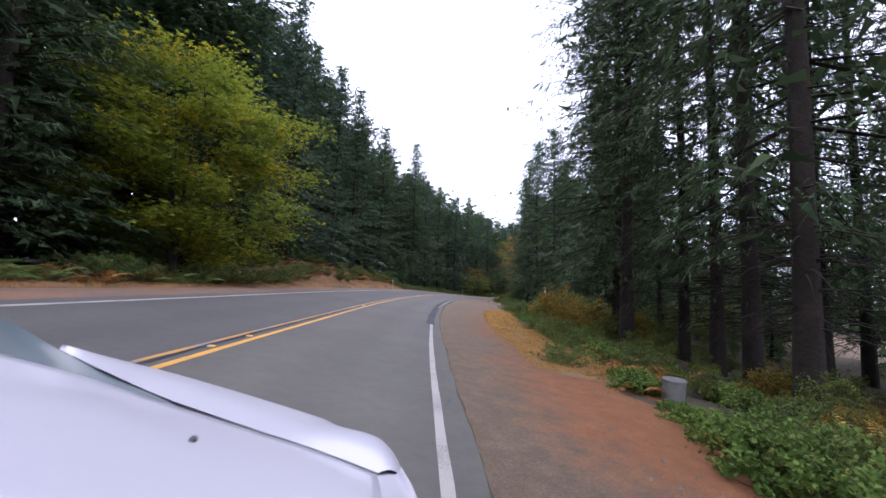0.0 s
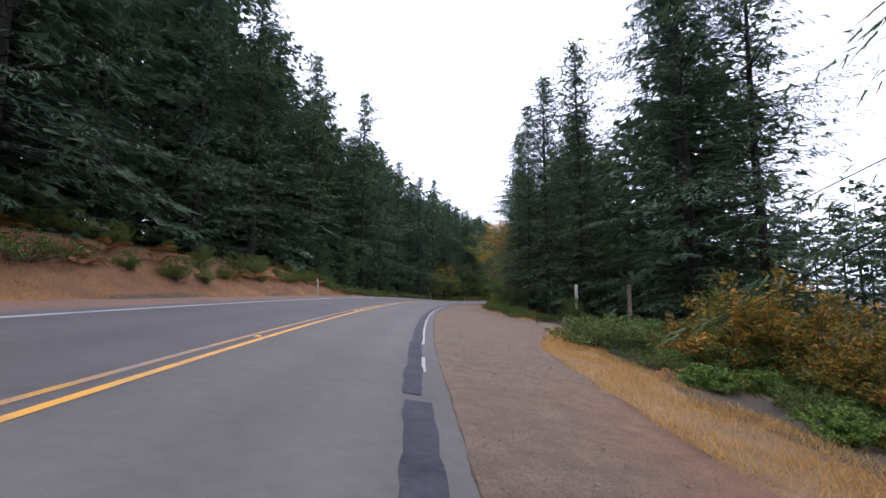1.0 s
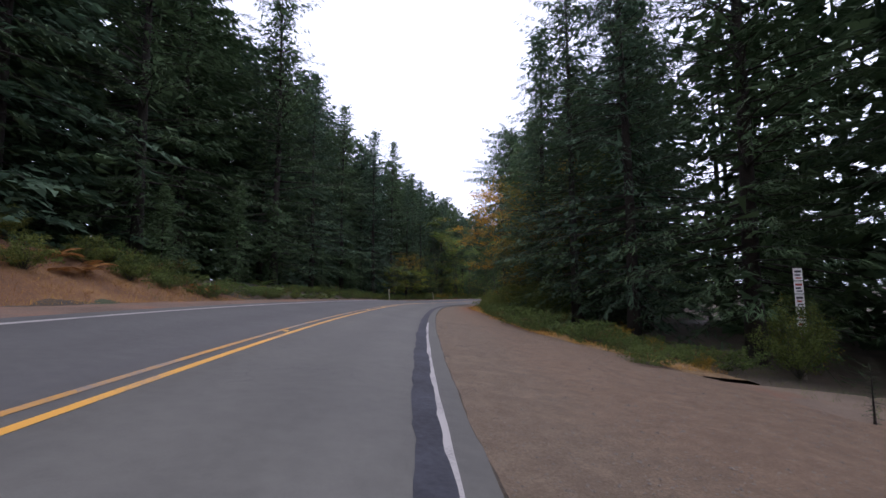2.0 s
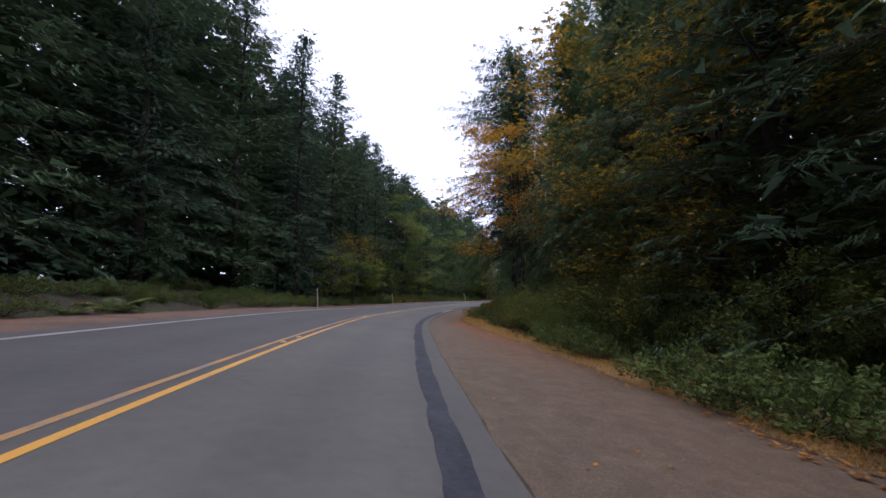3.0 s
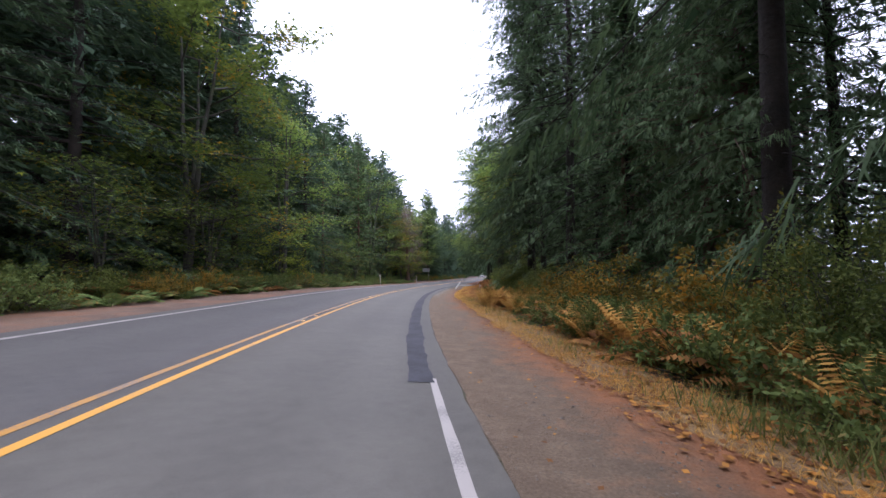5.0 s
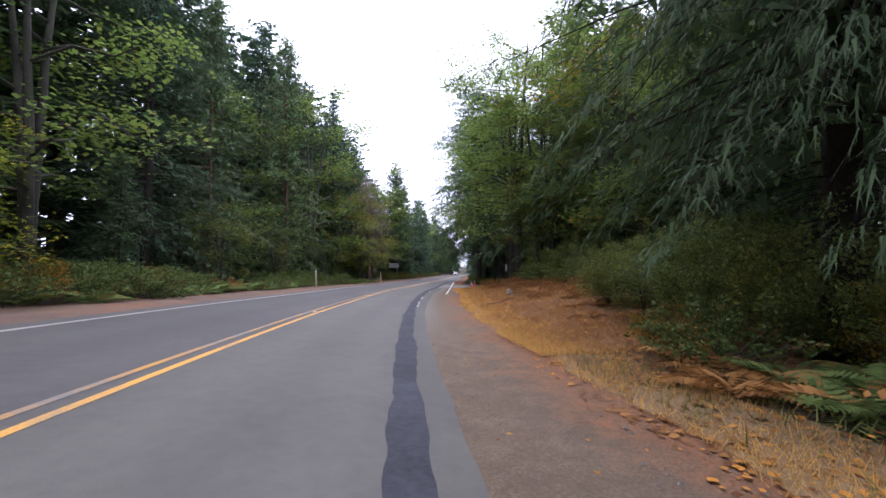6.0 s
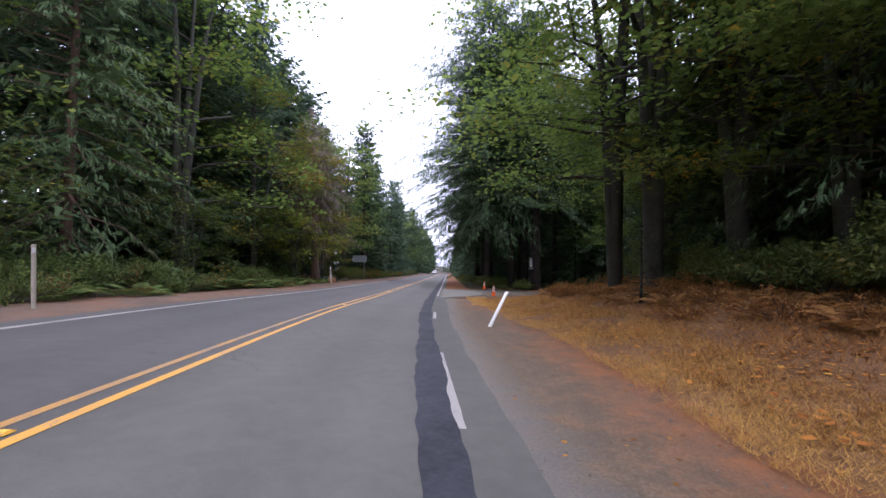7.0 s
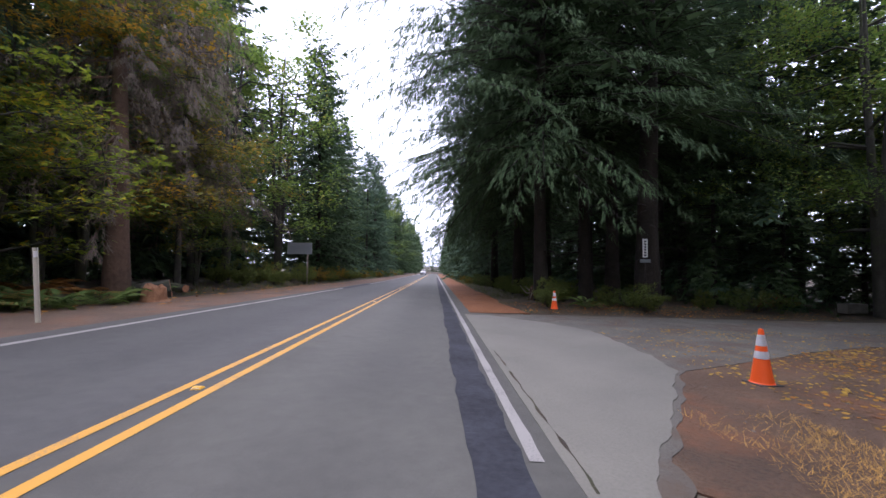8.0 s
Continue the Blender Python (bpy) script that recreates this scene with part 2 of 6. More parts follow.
GREY_BARK = surface("mossy_grey_bark", [(0.3, (0.020, 0.019, 0.015)), (0.7, (0.066, 0.062, 0.050))], 1.5, 9, 0.95, 0.8, 0.02,
                    tint=((0.050, 0.060, 0.022), 1.2, 0.58))
RED_BARK = surface("red_brown_bark", [(0.3, (0.050, 0.030, 0.020)), (0.7, (0.150, 0.090, 0.060))], 1.5, 9, 0.95, 1.0, 0.04)
FIR = foliage("fir_needles", (0.032, 0.060, 0.028), (0.092, 0.142, 0.064))
FIR_BLUE = foliage("blue_fir_needles", (0.034, 0.066, 0.040), (0.095, 0.152, 0.090))
CEDAR = foliage("cedar_sprays", (0.045, 0.085, 0.036), (0.120, 0.180, 0.082))
DEAD = foliage("dead_twigs", (0.105, 0.085, 0.068), (0.240, 0.200, 0.160), glow=0.25)
MAPLE_GREEN = foliage("maple_leaves", (0.065, 0.105, 0.022), (0.165, 0.220, 0.050), (0.38, 0.22, 0.02), 0.08, 0.4)
MAPLE_GOLD = foliage("gold_maple_leaves", (0.120, 0.170, 0.022), (0.320, 0.380, 0.050), (0.52, 0.38, 0.02), 0.12, 0.45)
MAPLE_YELLOW = foliage("yellowing_maple_leaves", (0.085, 0.095, 0.024), (0.250, 0.225, 0.055), (0.46, 0.27, 0.03), 0.26, 0.4)
MAPLE_ORANGE = foliage("orange_maple_leaves", (0.180, 0.120, 0.022), (0.480, 0.290, 0.040), (0.55, 0.25, 0.025), 0.34, 0.5)
ALDER = foliage("alder_leaves", (0.085, 0.145, 0.028), (0.215, 0.310, 0.075), (0.25, 0.25, 0.05), 0.08, 0.45)
SHRUB = foliage("shrub_leaves", (0.060, 0.090, 0.024), (0.190, 0.225, 0.060), (0.24, 0.19, 0.03), 0.08, 0.35)
BRAMBLE = foliage("bramble_leaves", (0.048, 0.078, 0.022), (0.145, 0.190, 0.055), (0.16, 0.07, 0.03), 0.08, 0.25)
BRAMBLE_FRESH = foliage("fresh_bramble_leaves", (0.055, 0.105, 0.024), (0.170, 0.260, 0.060), (0.30, 0.20, 0.04), 0.05, 0.3)
GOLD_SHRUB = foliage("yellowing_shrub_leaves", (0.090, 0.090, 0.022), (0.230, 0.190, 0.040), (0.38, 0.20, 0.03), 0.30, 0.35)
FERN = foliage("fern_fronds", (0.065, 0.105, 0.030), (0.160, 0.220, 0.065), (0.25, 0.15, 0.05), 0.15, 0.3)
BRACKEN = foliage("golden_bracken", (0.230, 0.110, 0.026), (0.520, 0.310, 0.075), (0.30, 0.28, 0.06), 0.12, 0.3)
DRY_FERN = foliage("brown_fern_fronds", (0.170, 0.075, 0.026), (0.380, 0.195, 0.060), glow=0.25)
BANK_STRAW = foliage("golden_bank_straw", (0.33, 0.180, 0.045), (0.66, 0.390, 0.110), glow=0.3)
STRAW = foliage("dry_grass_blades", (0.26, 0.140, 0.038), (0.58, 0.350, 0.100), glow=0.3)
GREEN_GRASS = foliage("grass_blades", (0.060, 0.085, 0.022), (0.170, 0.190, 0.060), glow=0.3)
LITTER = foliage("fallen_leaves", (0.110, 0.045, 0.018), (0.380, 0.190, 0.050), (0.46, 0.20, 0.035), 0.2, 0.15)
ORANGE_LITTER = foliage("orange_fallen_leaves", (0.280, 0.090, 0.020), (0.640, 0.270, 0.055), (0.62, 0.33, 0.06), 0.15, 0.2)
GOLD_LITTER = foliage("yellow_fallen_leaves", (0.180, 0.090, 0.022), (0.500, 0.330, 0.060), (0.30, 0.13, 0.03), 0.2, 0.15)
STONES = surface("loose_stones", [(0.3, (0.070, 0.058, 0.045)), (0.7, (0.210, 0.175, 0.140))], 6, 40, 0.9, 0.4, 0.01)
WOOD_GREY = surface("weathered_wood", [(0.3, (0.13, 0.11, 0.09)), (0.7, (0.34, 0.30, 0.25))], 3, 30, 0.9, 0.6, 0.01)
CUT_WOOD = surface("rotten_orange_wood", [(0.3, (0.12, 0.05, 0.025)), (0.7, (0.34, 0.17, 0.085))], 5, 30, 0.9, 0.9, 0.02)
POST_WHITE = paint("dull_beige_plastic", (0.36, 0.33, 0.27), 0.55, dirt=0.5)
SIGN_WHITE = paint("sign_white", (0.70, 0.70, 0.68), 0.45, dirt=0.3)
# weathered plates with the firs' shade put into their base colour
SIGN_SHADED = paint("weathered_shaded_sign", (0.20, 0.17, 0.14), 0.7, dirt=0.8)
SIGN_GREY = paint("bare_sign_metal", (0.22, 0.24, 0.25), 0.5, 0.6)
BLACK = paint("black_rubber", (0.02, 0.02, 0.02), 0.7)
RED_PRINT = paint("red_print", (0.35, 0.05, 0.04), 0.5)
DARK_PRINT = paint("dark_print", (0.05, 0.05, 0.055), 0.5)
ORANGE = paint("cone_orange", (1.0, 0.125, 0.014), 0.5, dirt=0.2)
REFLECTIVE = paint("grey_white_collar", (0.62, 0.62, 0.64), 0.4, dirt=0.2)
GALVANISED = paint("galvanised_metal", (0.36, 0.37, 0.37), 0.5, 0.4, dirt=0.5)
CONCRETE = surface("mossy_concrete", [(0.3, (0.085, 0.080, 0.068)), (0.7, (0.190, 0.178, 0.150))], 3, 40, 0.9, 0.4, 0.01)
AMBER = paint("amber_marker", (0.75, 0.42, 0.06), 0.35)
CAR_WHITE = paint("white_car_paint", (0.41, 0.405, 0.455), 0.38, dirt=0.10, coat=0.35)
CAN_GREY = paint("weathered_zinc", (0.15, 0.155, 0.148), 0.7, 0.15, dirt=0.9)
WEDGE_GREY = paint("wedge_blue_grey", (0.060, 0.085, 0.095), 0.32, dirt=0.1)
GLASS_DARK = paint("tinted_glass", (0.012, 0.014, 0.016), 0.05, dirt=0.0)
TYRE = paint("tyre_rubber", (0.018, 0.018, 0.018), 0.85)
RIM = paint("alloy_rim", (0.45, 0.45, 0.46), 0.3, 0.9)
LAMP_RED = paint("red_lamp", (0.45, 0.02, 0.02), 0.2)
LAMP_CLEAR = paint("clear_lamp", (0.65, 0.67, 0.70), 0.08)

# ---- the line of the road: right edge line, height, cross fall, one row every 11.2 m ----
STEP = 11.2
LINE = [
    (0.21, 0.00, 3.07, 0.141),
    (0.16, 11.48, 3.00, 0.148),
    (0.47, 22.51, 3.00, 0.150),
    (1.34, 33.72, 3.02, 0.146),
    (2.72, 44.97, 3.00, 0.141),
    (4.77, 56.20, 2.95, 0.133),
    (7.30, 67.25, 2.78, 0.122),
    (10.28, 78.21, 2.53, 0.115),
    (13.70, 88.81, 2.22, 0.106),
    (18.01, 99.09, 1.85, 0.091),
    (23.06, 109.20, 1.55, 0.083),
    (28.72, 119.02, 1.26, 0.083),
    (34.82, 128.46, 1.00, 0.087),
    (41.08, 137.44, 0.71, 0.088),
    (47.75, 146.16, 0.42, 0.082),
    (54.90, 154.52, 0.23, 0.072),
    (62.39, 162.32, 0.00, 0.064),
]
HALF = 3.05
LEFT = -2 * HALF - 0.3


def full_line():
    rows = [np.array(r, float) for r in LINE]
    head, back, p = radians(-1.5), [], rows[0]
    for _ in range(6):
        p = p + np.array((-math.sin(head) * STEP, -math.cos(head) * STEP, 0.02, 0))
        head -= radians(2.2)
        back.insert(0, p)
    head, on, p = radians(44.8), [], rows[-1]
    for _ in range(34):
        p = p + np.array((math.sin(head) * STEP, math.cos(head) * STEP, -0.0125 * STEP, 0))
        p[3] = max(0.03, p[3] - 0.008)
        on.append(p)
    return np.array(back + rows + on)


CTRL = full_line()
BEHIND = 6


def spline(v):
    v = np.clip(np.asarray(v, float), 0, len(CTRL) - 1.001)
    k = np.floor(v).astype(int)
    f = (v - k)[..., None]
    a, b, c, d = (CTRL[np.clip(k + i, 0, len(CTRL) - 1)] for i in (-1, 0, 1, 2))
    return 0.5 * (2 * b + (c - a) * f + (2 * a - 5 * b + 4 * c - d) * f ** 2 + (3 * b - a - 3 * c + d) * f ** 3)


GRAIN = 0.5
SS = np.arange(-BEHIND * STEP, (len(CTRL) - BEHIND - 1.1) * STEP, GRAIN)
RD = spline(SS / STEP + BEHIND)
TG = np.gradient(RD[:, :2], axis=0)
TG /= np.linalg.norm(TG, axis=1)[:, None]


def bumps(x, y, size, seed=0.0):
    """Smooth uneven values between about -1 and 1."""
    x, y = np.asarray(x) / size, np.asarray(y) / size
    return (np.sin(x * 1.7 + 1.3 * np.sin(y * 1.1 + seed) + seed) + np.sin(y * 2.1 + 1.7 * np.sin(x * 0.9 - seed)) + np.sin((x + y) * 3.3 + seed * 2) * 0.5) / 2.5


def profile(s, u, z, b):
    """Height of the ground at s metres along and u metres to the right of the edge line."""
    s, u = np.asarray(s, float), np.asarray(u, float)
    fall = np.interp(s, [0, 60, 95, 150, 400], [0.12, 0.11, 0.07, 0.02, 0.01])
    bank = 1.3 * np.interp(s, [140, 150, 176, 183], [0, 1, 1, 0]) * np.clip((u - 2.4) / 6, 0, 1)
    right = z - b * np.minimum(u, 0.4) - fall * np.clip(u - 0.4, 0, 13.6) + bank
    rise = np.interp(s, [-60, 8, 26, 36, 56, 66, 88, 110, 180, 200, 400], [0.5, 0.5, 0.6, 2.4, 2.4, 1.3, 1.2, 0.5, 0.5, 0.4, 0.7])
    left = z - b * np.maximum(u, LEFT - 1.2) + rise * np.clip((-9.9 - u) / 4, 0, 1)
    return np.where(u > 0, right, left)


def at(s, u, dz=0.0):
    i = min(max(int(round((s - SS[0]) / GRAIN)), 0), len(SS) - 1)
    p, t = RD[i], TG[i]
    r = s - SS[i]
    x, y = p[0] + t[0] * r + t[1] * u, p[1] + t[1] * r - t[0] * u
    return Vector((x, y, float(profile(s, u, p[2], p[3])) + dz))


def heading(s):
    i = min(max(int(round((s - SS[0]) / GRAIN)), 0), len(SS) - 1)
    return math.degrees(math.atan2(-TG[i, 0], TG[i, 1]))


# ---- mesh helpers ----
def mesh_object(name, verts, faces, material, parent=None, label="", uvs=None, smooth=False):
    me = bpy.data.meshes.new(name)
    me.from_pydata(verts.tolist() if hasattr(verts, "tolist") else verts, [], faces.tolist() if hasattr(faces, "tolist") else faces)
    me.materials.append(material)
    if uvs is not None:
        lay = me.uv_layers.new(name="along")
        idx = np.empty(len(me.loops), int)
        me.loops.foreach_get("vertex_index", idx)
        lay.data.foreach_set("uv", np.asarray(uvs, float)[idx].ravel())
    if smooth:
        me.shade_smooth()
    ob = new(name, me)
    if parent:
        ob.parent = parent
    if label:
        tagged(ob, label)
    return ob


def part(name, bm, material, parent=None, label="", smooth=False):
    me = bpy.data.meshes.new(name)
    bmesh.ops.recalc_face_normals(bm, faces=bm.faces)
    bm.to_mesh(me)
    bm.free()
    me.materials.append(material)
    if smooth:
        me.shade_smooth()
    ob = new(name, me)
    if parent:
        ob.parent = parent
    if label:
        tagged(ob, label)
    return ob


def thing(name, m, label, category, group=""):
    ob = new(name)
    ob.matrix_basis = m
    return tagged(ob, label, category, group)


def box_bm(sx, sy, sz, m=None, bevel=0.0, segs=1, bm=None):
    b = bmesh.new()
    bmesh.ops.create_cube(b, size=1.0, matrix=Matrix.Diagonal((sx, sy, sz, 1)))
    if bevel:
        bmesh.ops.bevel(b, geom=b.edges[:], offset=bevel, segments=segs, affect="EDGES", profile=0.5)
    b.transform(m or Matrix())
    if bm is None:
        return b
    tmp = bpy.data.meshes.new("join")
    b.to_mesh(tmp)
    b.free()
    bm.from_mesh(tmp)
    bpy.data.meshes.remove(tmp)
    return bm


def lathe_bm(rows, seg=16, m=None):
    """A turned shape from (radius, height) rows."""
    b = bmesh.new()
    rings = []
    for r, z in rows:
        rings.append([b.verts.new((r * math.cos(2 * math.pi * i / seg), r * math.sin(2 * math.pi * i / seg), z)) for i in range(seg)])
    for lo, hi in zip(rings, rings[1:]):
        for i in range(seg):
            b.faces.new((lo[i], lo[(i + 1) % seg], hi[(i + 1) % seg], hi[i]))
    b.faces.new(rings[0][::-1])
    b.faces.new(rings[-1])
    b.transform(m or Matrix())
    return b


def tube(points, radii, seg=7):
    """Vertices and faces of a tapering tube through the points."""
    pts = np.asarray(points, float)
    d = np.gradient(pts, axis=0)
    d /= np.maximum(np.linalg.norm(d, axis=1), 1e-9)[:, None]
    ref = np.where(np.abs(d[:, 2:3]) > 0.9, np.array([[1.0, 0, 0]]), np.array([[0, 0, 1.0]]))
    a = np.cross(d, ref)
    a /= np.linalg.norm(a, axis=1)[:, None]
    b = np.cross(d, a)
    ang = np.arange(seg) * 2 * np.pi / seg
    ring = a[:, None] * np.cos(ang)[None, :, None] + b[:, None] * np.sin(ang)[None, :, None]
    v = (pts[:, None] + ring * np.asarray(radii)[:, None, None]).reshape(-1, 3)
    k = np.arange(len(pts) - 1)[:, None] * seg + np.arange(seg)[None]
    j = np.arange(len(pts) - 1)[:, None] * seg + (np.arange(seg)[None] + 1) % seg
    return v, np.stack([k, j, j + seg, k + seg], -1).reshape(-1, 4)


def gather(pieces):
    vs, fs, n = [], [], 0
    for v, f in pieces:
        vs.append(v)
        fs.append(f + n)
        n += len(v)
    return np.concatenate(vs), np.concatenate(fs)


def blades(base, along, side, length, width):
    """Leaf-shaped quads: one for each row."""
    along, side = along * length[:, None], side * width[:, None]
    v = np.stack([base, base + along * 0.45 + side, base + along, base + along * 0.45 - side], 1).reshape(-1, 3)
    return v, np.arange(len(base) * 4).reshape(-1, 4)


def spikes(base, along, side, length, width):
    """Narrow three-cornered sprays: one for each row."""
    along, side = along * length[:, None], side * width[:, None]
    v = np.stack([base - side, base + side, base + along], 1).reshape(-1, 3)
    return v, np.arange(len(base) * 3).reshape(-1, 3)


def lobes(base, along, side, length, width):
    """Leaves of three pointed lobes: one for each row."""
    a, sd = along * length[:, None], side * length[:, None]
    tri = []
    for way, reach in ((0.0, 1.0), (1.0, 0.82), (-1.0, 0.82)):
        tip = (a * (1 - 0.35 * abs(way)) + sd * way * 0.62) * reach
        out = (sd - a * way * 0.5) * 0.20
        tri += [base - out * 0.8 + a * 0.06, base + out * 0.8 + a * 0.06, base + tip]
    v = np.stack(tri, 1).reshape(-1, 3)
    return v, np.arange(len(base) * 9).reshape(-1, 3)


def sprays(base, along, side, length, width):
    """Feathered twigs: a thin axis and three side shoots for each row, tips sagging."""
    a, s, sd = along * length[:, None], side * width[:, None], side * length[:, None]
    fall = np.array([[0.0, 0.0, -0.10]]) * length[:, None]
    tri = [base - 0.32 * s, base + 0.32 * s, base + a + fall]
    for way, start, reach, out in ((1, 0.08, 0.46, 0.28), (-1, 0.26, 0.42, 0.26), (1, 0.46, 0.36, 0.20)):
        root = base + a * start + fall * start
        tri += [root - a * 0.055, root + a * 0.055, root + a * reach + sd * way * out + fall * 0.7]
    v = np.stack(tri, 1).reshape(-1, 3)
    return v, np.arange(len(base) * 12).reshape(-1, 3)


def unit(v):
    return v / np.maximum(np.linalg.norm(v, axis=-1, keepdims=True), 1e-9)


# ---- ground ----
def nearest(x, y):
    """Road place of points: metres along and to the right, and the row of the road."""
    s, u, k = np.empty(len(x)), np.empty(len(x)), np.empty(len(x), int)
    for i in range(0, len(x), 4000):
        dx, dy = x[i:i + 4000, None] - RD[None, :, 0], y[i:i + 4000, None] - RD[None, :, 1]
        j = np.argmin(dx * dx + dy * dy, 1)
        r = np.arange(len(j))
        s[i:i + 4000], k[i:i + 4000] = SS[j], j
        u[i:i + 4000] = dx[r, j] * TG[j, 1] - dy[r, j] * TG[j, 0]
    return s, u, k


def axis_values(lo, hi, step, out):
    mid = np.arange(lo, hi + step / 2, step)
    far = out * np.array([0.02, 0.05, 0.1, 0.2, 0.4, 1.0])
    return np.concatenate([lo - far[::-1], mid, hi + far])


def build_ground():
    xs, ys = axis_values(-60, 190, 1.6, 3000), axis_values(-60, 310, 1.6, 3000)
    gx, gy = np.meshgrid(xs, ys)
    x, y = gx.ravel(), gy.ravel()
    s, u, k = nearest(x, y)
    z = profile(s, u, RD[k, 2], RD[k, 3])
    z = np.where((u > -9.9) & (u < 2.6), z - 0.16, z - 0.02 + 0.07 * bumps(x, y, 1.9) * np.clip((np.abs(u + 3.5) - 6.2) / 3, 0, 1))
    strip = ((s < 66) & (u > -13.4) & (u < 0)) | ((s < 147) & (u > 0) & (u < np.array([shoulder_out(v) for v in s]) + 1.2)) | ((s > 138) & (s < 181) & (u > 0) & (u < 9.0))
    z = np.where(strip, np.minimum(z, profile(s, u, RD[k, 2], RD[k, 3]) - 0.15), z)
    wide = ((s > 34) & (s < 62) & (u > 0) & (u < 16)) | ((s > 176) & (s < 198) & (u > 0) & (u < 34))
    z = np.where(wide, np.minimum(z, profile(s, u, RD[k, 2], RD[k, 3]) - 0.12), z)
    w = len(xs)
    a = (np.arange(len(ys) - 1)[:, None] * w + np.arange(w - 1)[None]).ravel()
    f = np.stack([a, a + 1, a + w + 1, a + w], 1)
    ob = mesh_object("ground", np.stack([x, y, z], 1), f, FOREST_FLOOR, smooth=True)
    return tagged(ob, "dark forest floor of needles, soil and moss beside the road", "ground", kind="structure")


def ribbon(name, s0, s1, lo, hi, material, lift, n=6, step=1.0, skirt=0.12, rough=0.0, tuck=0.0, label="", category="", parent=None):
    """A strip along the road between two offsets, each a number or a function of s."""
    ss = np.arange(s0, s1 + step / 2, step)
    a = np.array([lo(v) if callable(lo) else lo for v in ss])
    b = np.array([hi(v) if callable(hi) else hi for v in ss])
    u = a[:, None] + (b - a)[:, None] * np.linspace(0, 1, n)[None]
    p = np.stack([np.interp(ss, SS, RD[:, j]) for j in range(4)], 1)
    t = np.stack([np.interp(ss, SS, TG[:, j]) for j in range(2)], 1)
    x, y = p[:, 0:1] + t[:, 1:2] * u, p[:, 1:2] - t[:, 0:1] * u
    z = profile(ss[:, None] + 0 * u, u, p[:, 2:3], p[:, 3:4]) + lift
    if rough:
        z = z + rough * bumps(x, y, 0.9)
    if tuck:
        z[:, 0] -= tuck
        z[:, -1] -= tuck
    if skirt:
        u = np.concatenate([u[:, :1], u, u[:, -1:]], 1)
        x, y = np.concatenate([x[:, :1], x, x[:, -1:]], 1), np.concatenate([y[:, :1], y, y[:, -1:]], 1)
        z = np.concatenate([z[:, :1] - skirt, z, z[:, -1:] - skirt], 1)
    w = u.shape[1]
    k = (np.arange(len(ss) - 1)[:, None] * w + np.arange(w - 1)[None]).ravel()
    f = np.stack([k, k + 1, k + w + 1, k + w], 1)
    uv = np.stack([(ss[:, None] + 0 * u).ravel(), u.ravel()], 1)
    ob = mesh_object(name, np.stack([x.ravel(), y.ravel(), z.ravel()], 1), f, material, parent, uvs=uv, smooth=not skirt)
    return tagged(ob, label, category, kind="structure") if not parent else ob


def wob(base, amp, size, seed):
    def edge(s):
        return base + amp * (0.55 * float(bumps(s, seed * 3.7, size * 2.7, seed)) + 0.5 * float(bumps(s, seed * 1.9, size * 0.83, seed + 4)) + 0.35 * float(bumps(s, seed, size * 0.29, seed + 9)))
    return edge


# gravel reaches further out where the track leaves it
def shoulder_out(s):
    wide = np.interp(s, [-60, 0, 10, 28, 36, 42, 47, 56, 62, 70, 80, 95, 150, 160, 165, 171, 175, 179, 181], [2.5, 2.4, 2.6, 3.2, 4.0, 6.0, 7.4, 6.6, 4.9, 4.4, 4.0, 2.6, 2.5, 2.65, 2.95, 2.65, 2.45, 2.1, 1.8])
    return float(wide) + 0.14 * float(bumps(s, 1.0, 1.1))


build_ground()
END = 520
def BROKEN_EDGE(s):
    """Edge of the asphalt: crumbling, and wider before the side road."""
    return wob(0.37, 0.035, 0.9, 2.0)(s) + float(np.interp(s, [146, 162, 176, 181], [0.0, 0.16, 0.16, 0.0])) * (1 + 0.25 * float(bumps(s, 1.5, 0.8)))



ribbon("road", -60, END, LEFT - 0.45, BROKEN_EDGE, ASPHALT, 0.0, n=14, step=0.25, label="grey worn two-lane asphalt road, cracked and sealed", category="road")
ribbon("shoulder_right", -60, 183.5, 0.30, shoulder_out, SHOULDER, -0.03, n=14, step=0.5, rough=0.012, label="brown gravel and red dirt shoulder beside the road", category="shoulder")
ribbon("shoulder_far_right", 193.5, END, 0.30, wob(2.4, 0.3, 2.0, 5.0), RED_DIRT, -0.03, n=8, step=1.0, rough=0.01, label="red dirt shoulder with leaves beside the road", category="shoulder")
ribbon("shoulder_left", -60, END, wob(-9.9, 0.25, 2.0, 3.0), LEFT - 0.42, LEFT_GRAVEL, -0.03, n=8, step=1.0, rough=0.01, label="brown gravel shoulder beyond the far edge line", category="shoulder")
ribbon("dirt_corner", 176.0, 190.0, lambda s: float(np.interp(s, [176, 178, 180, 181.5, 182], [6.0, 3.6, 2.2, 1.5, 0.4])), 15.0, CORNER_DIRT, -0.012, n=24, step=0.7, rough=0.002, label="red-brown dirt corner beside the side road", category="dirt")
ribbon("side_road", 181.2, 193.0, 0.12, lambda s: float(np.interp(s, [181, 182.3, 184, 185.3, 186, 187, 187.9, 188.7], [0.5, 0.9, 2.2, 3.0, 4.4, 6.4, 8.5, 32.0])) + wob(0.0, 0.16, 0.6, 4.0)(s), WORN_APRON, -0.004, n=40, step=0.1, skirt=0.015, label="worn grey-brown asphalt of a side road, loose gravel on it", category="side road")
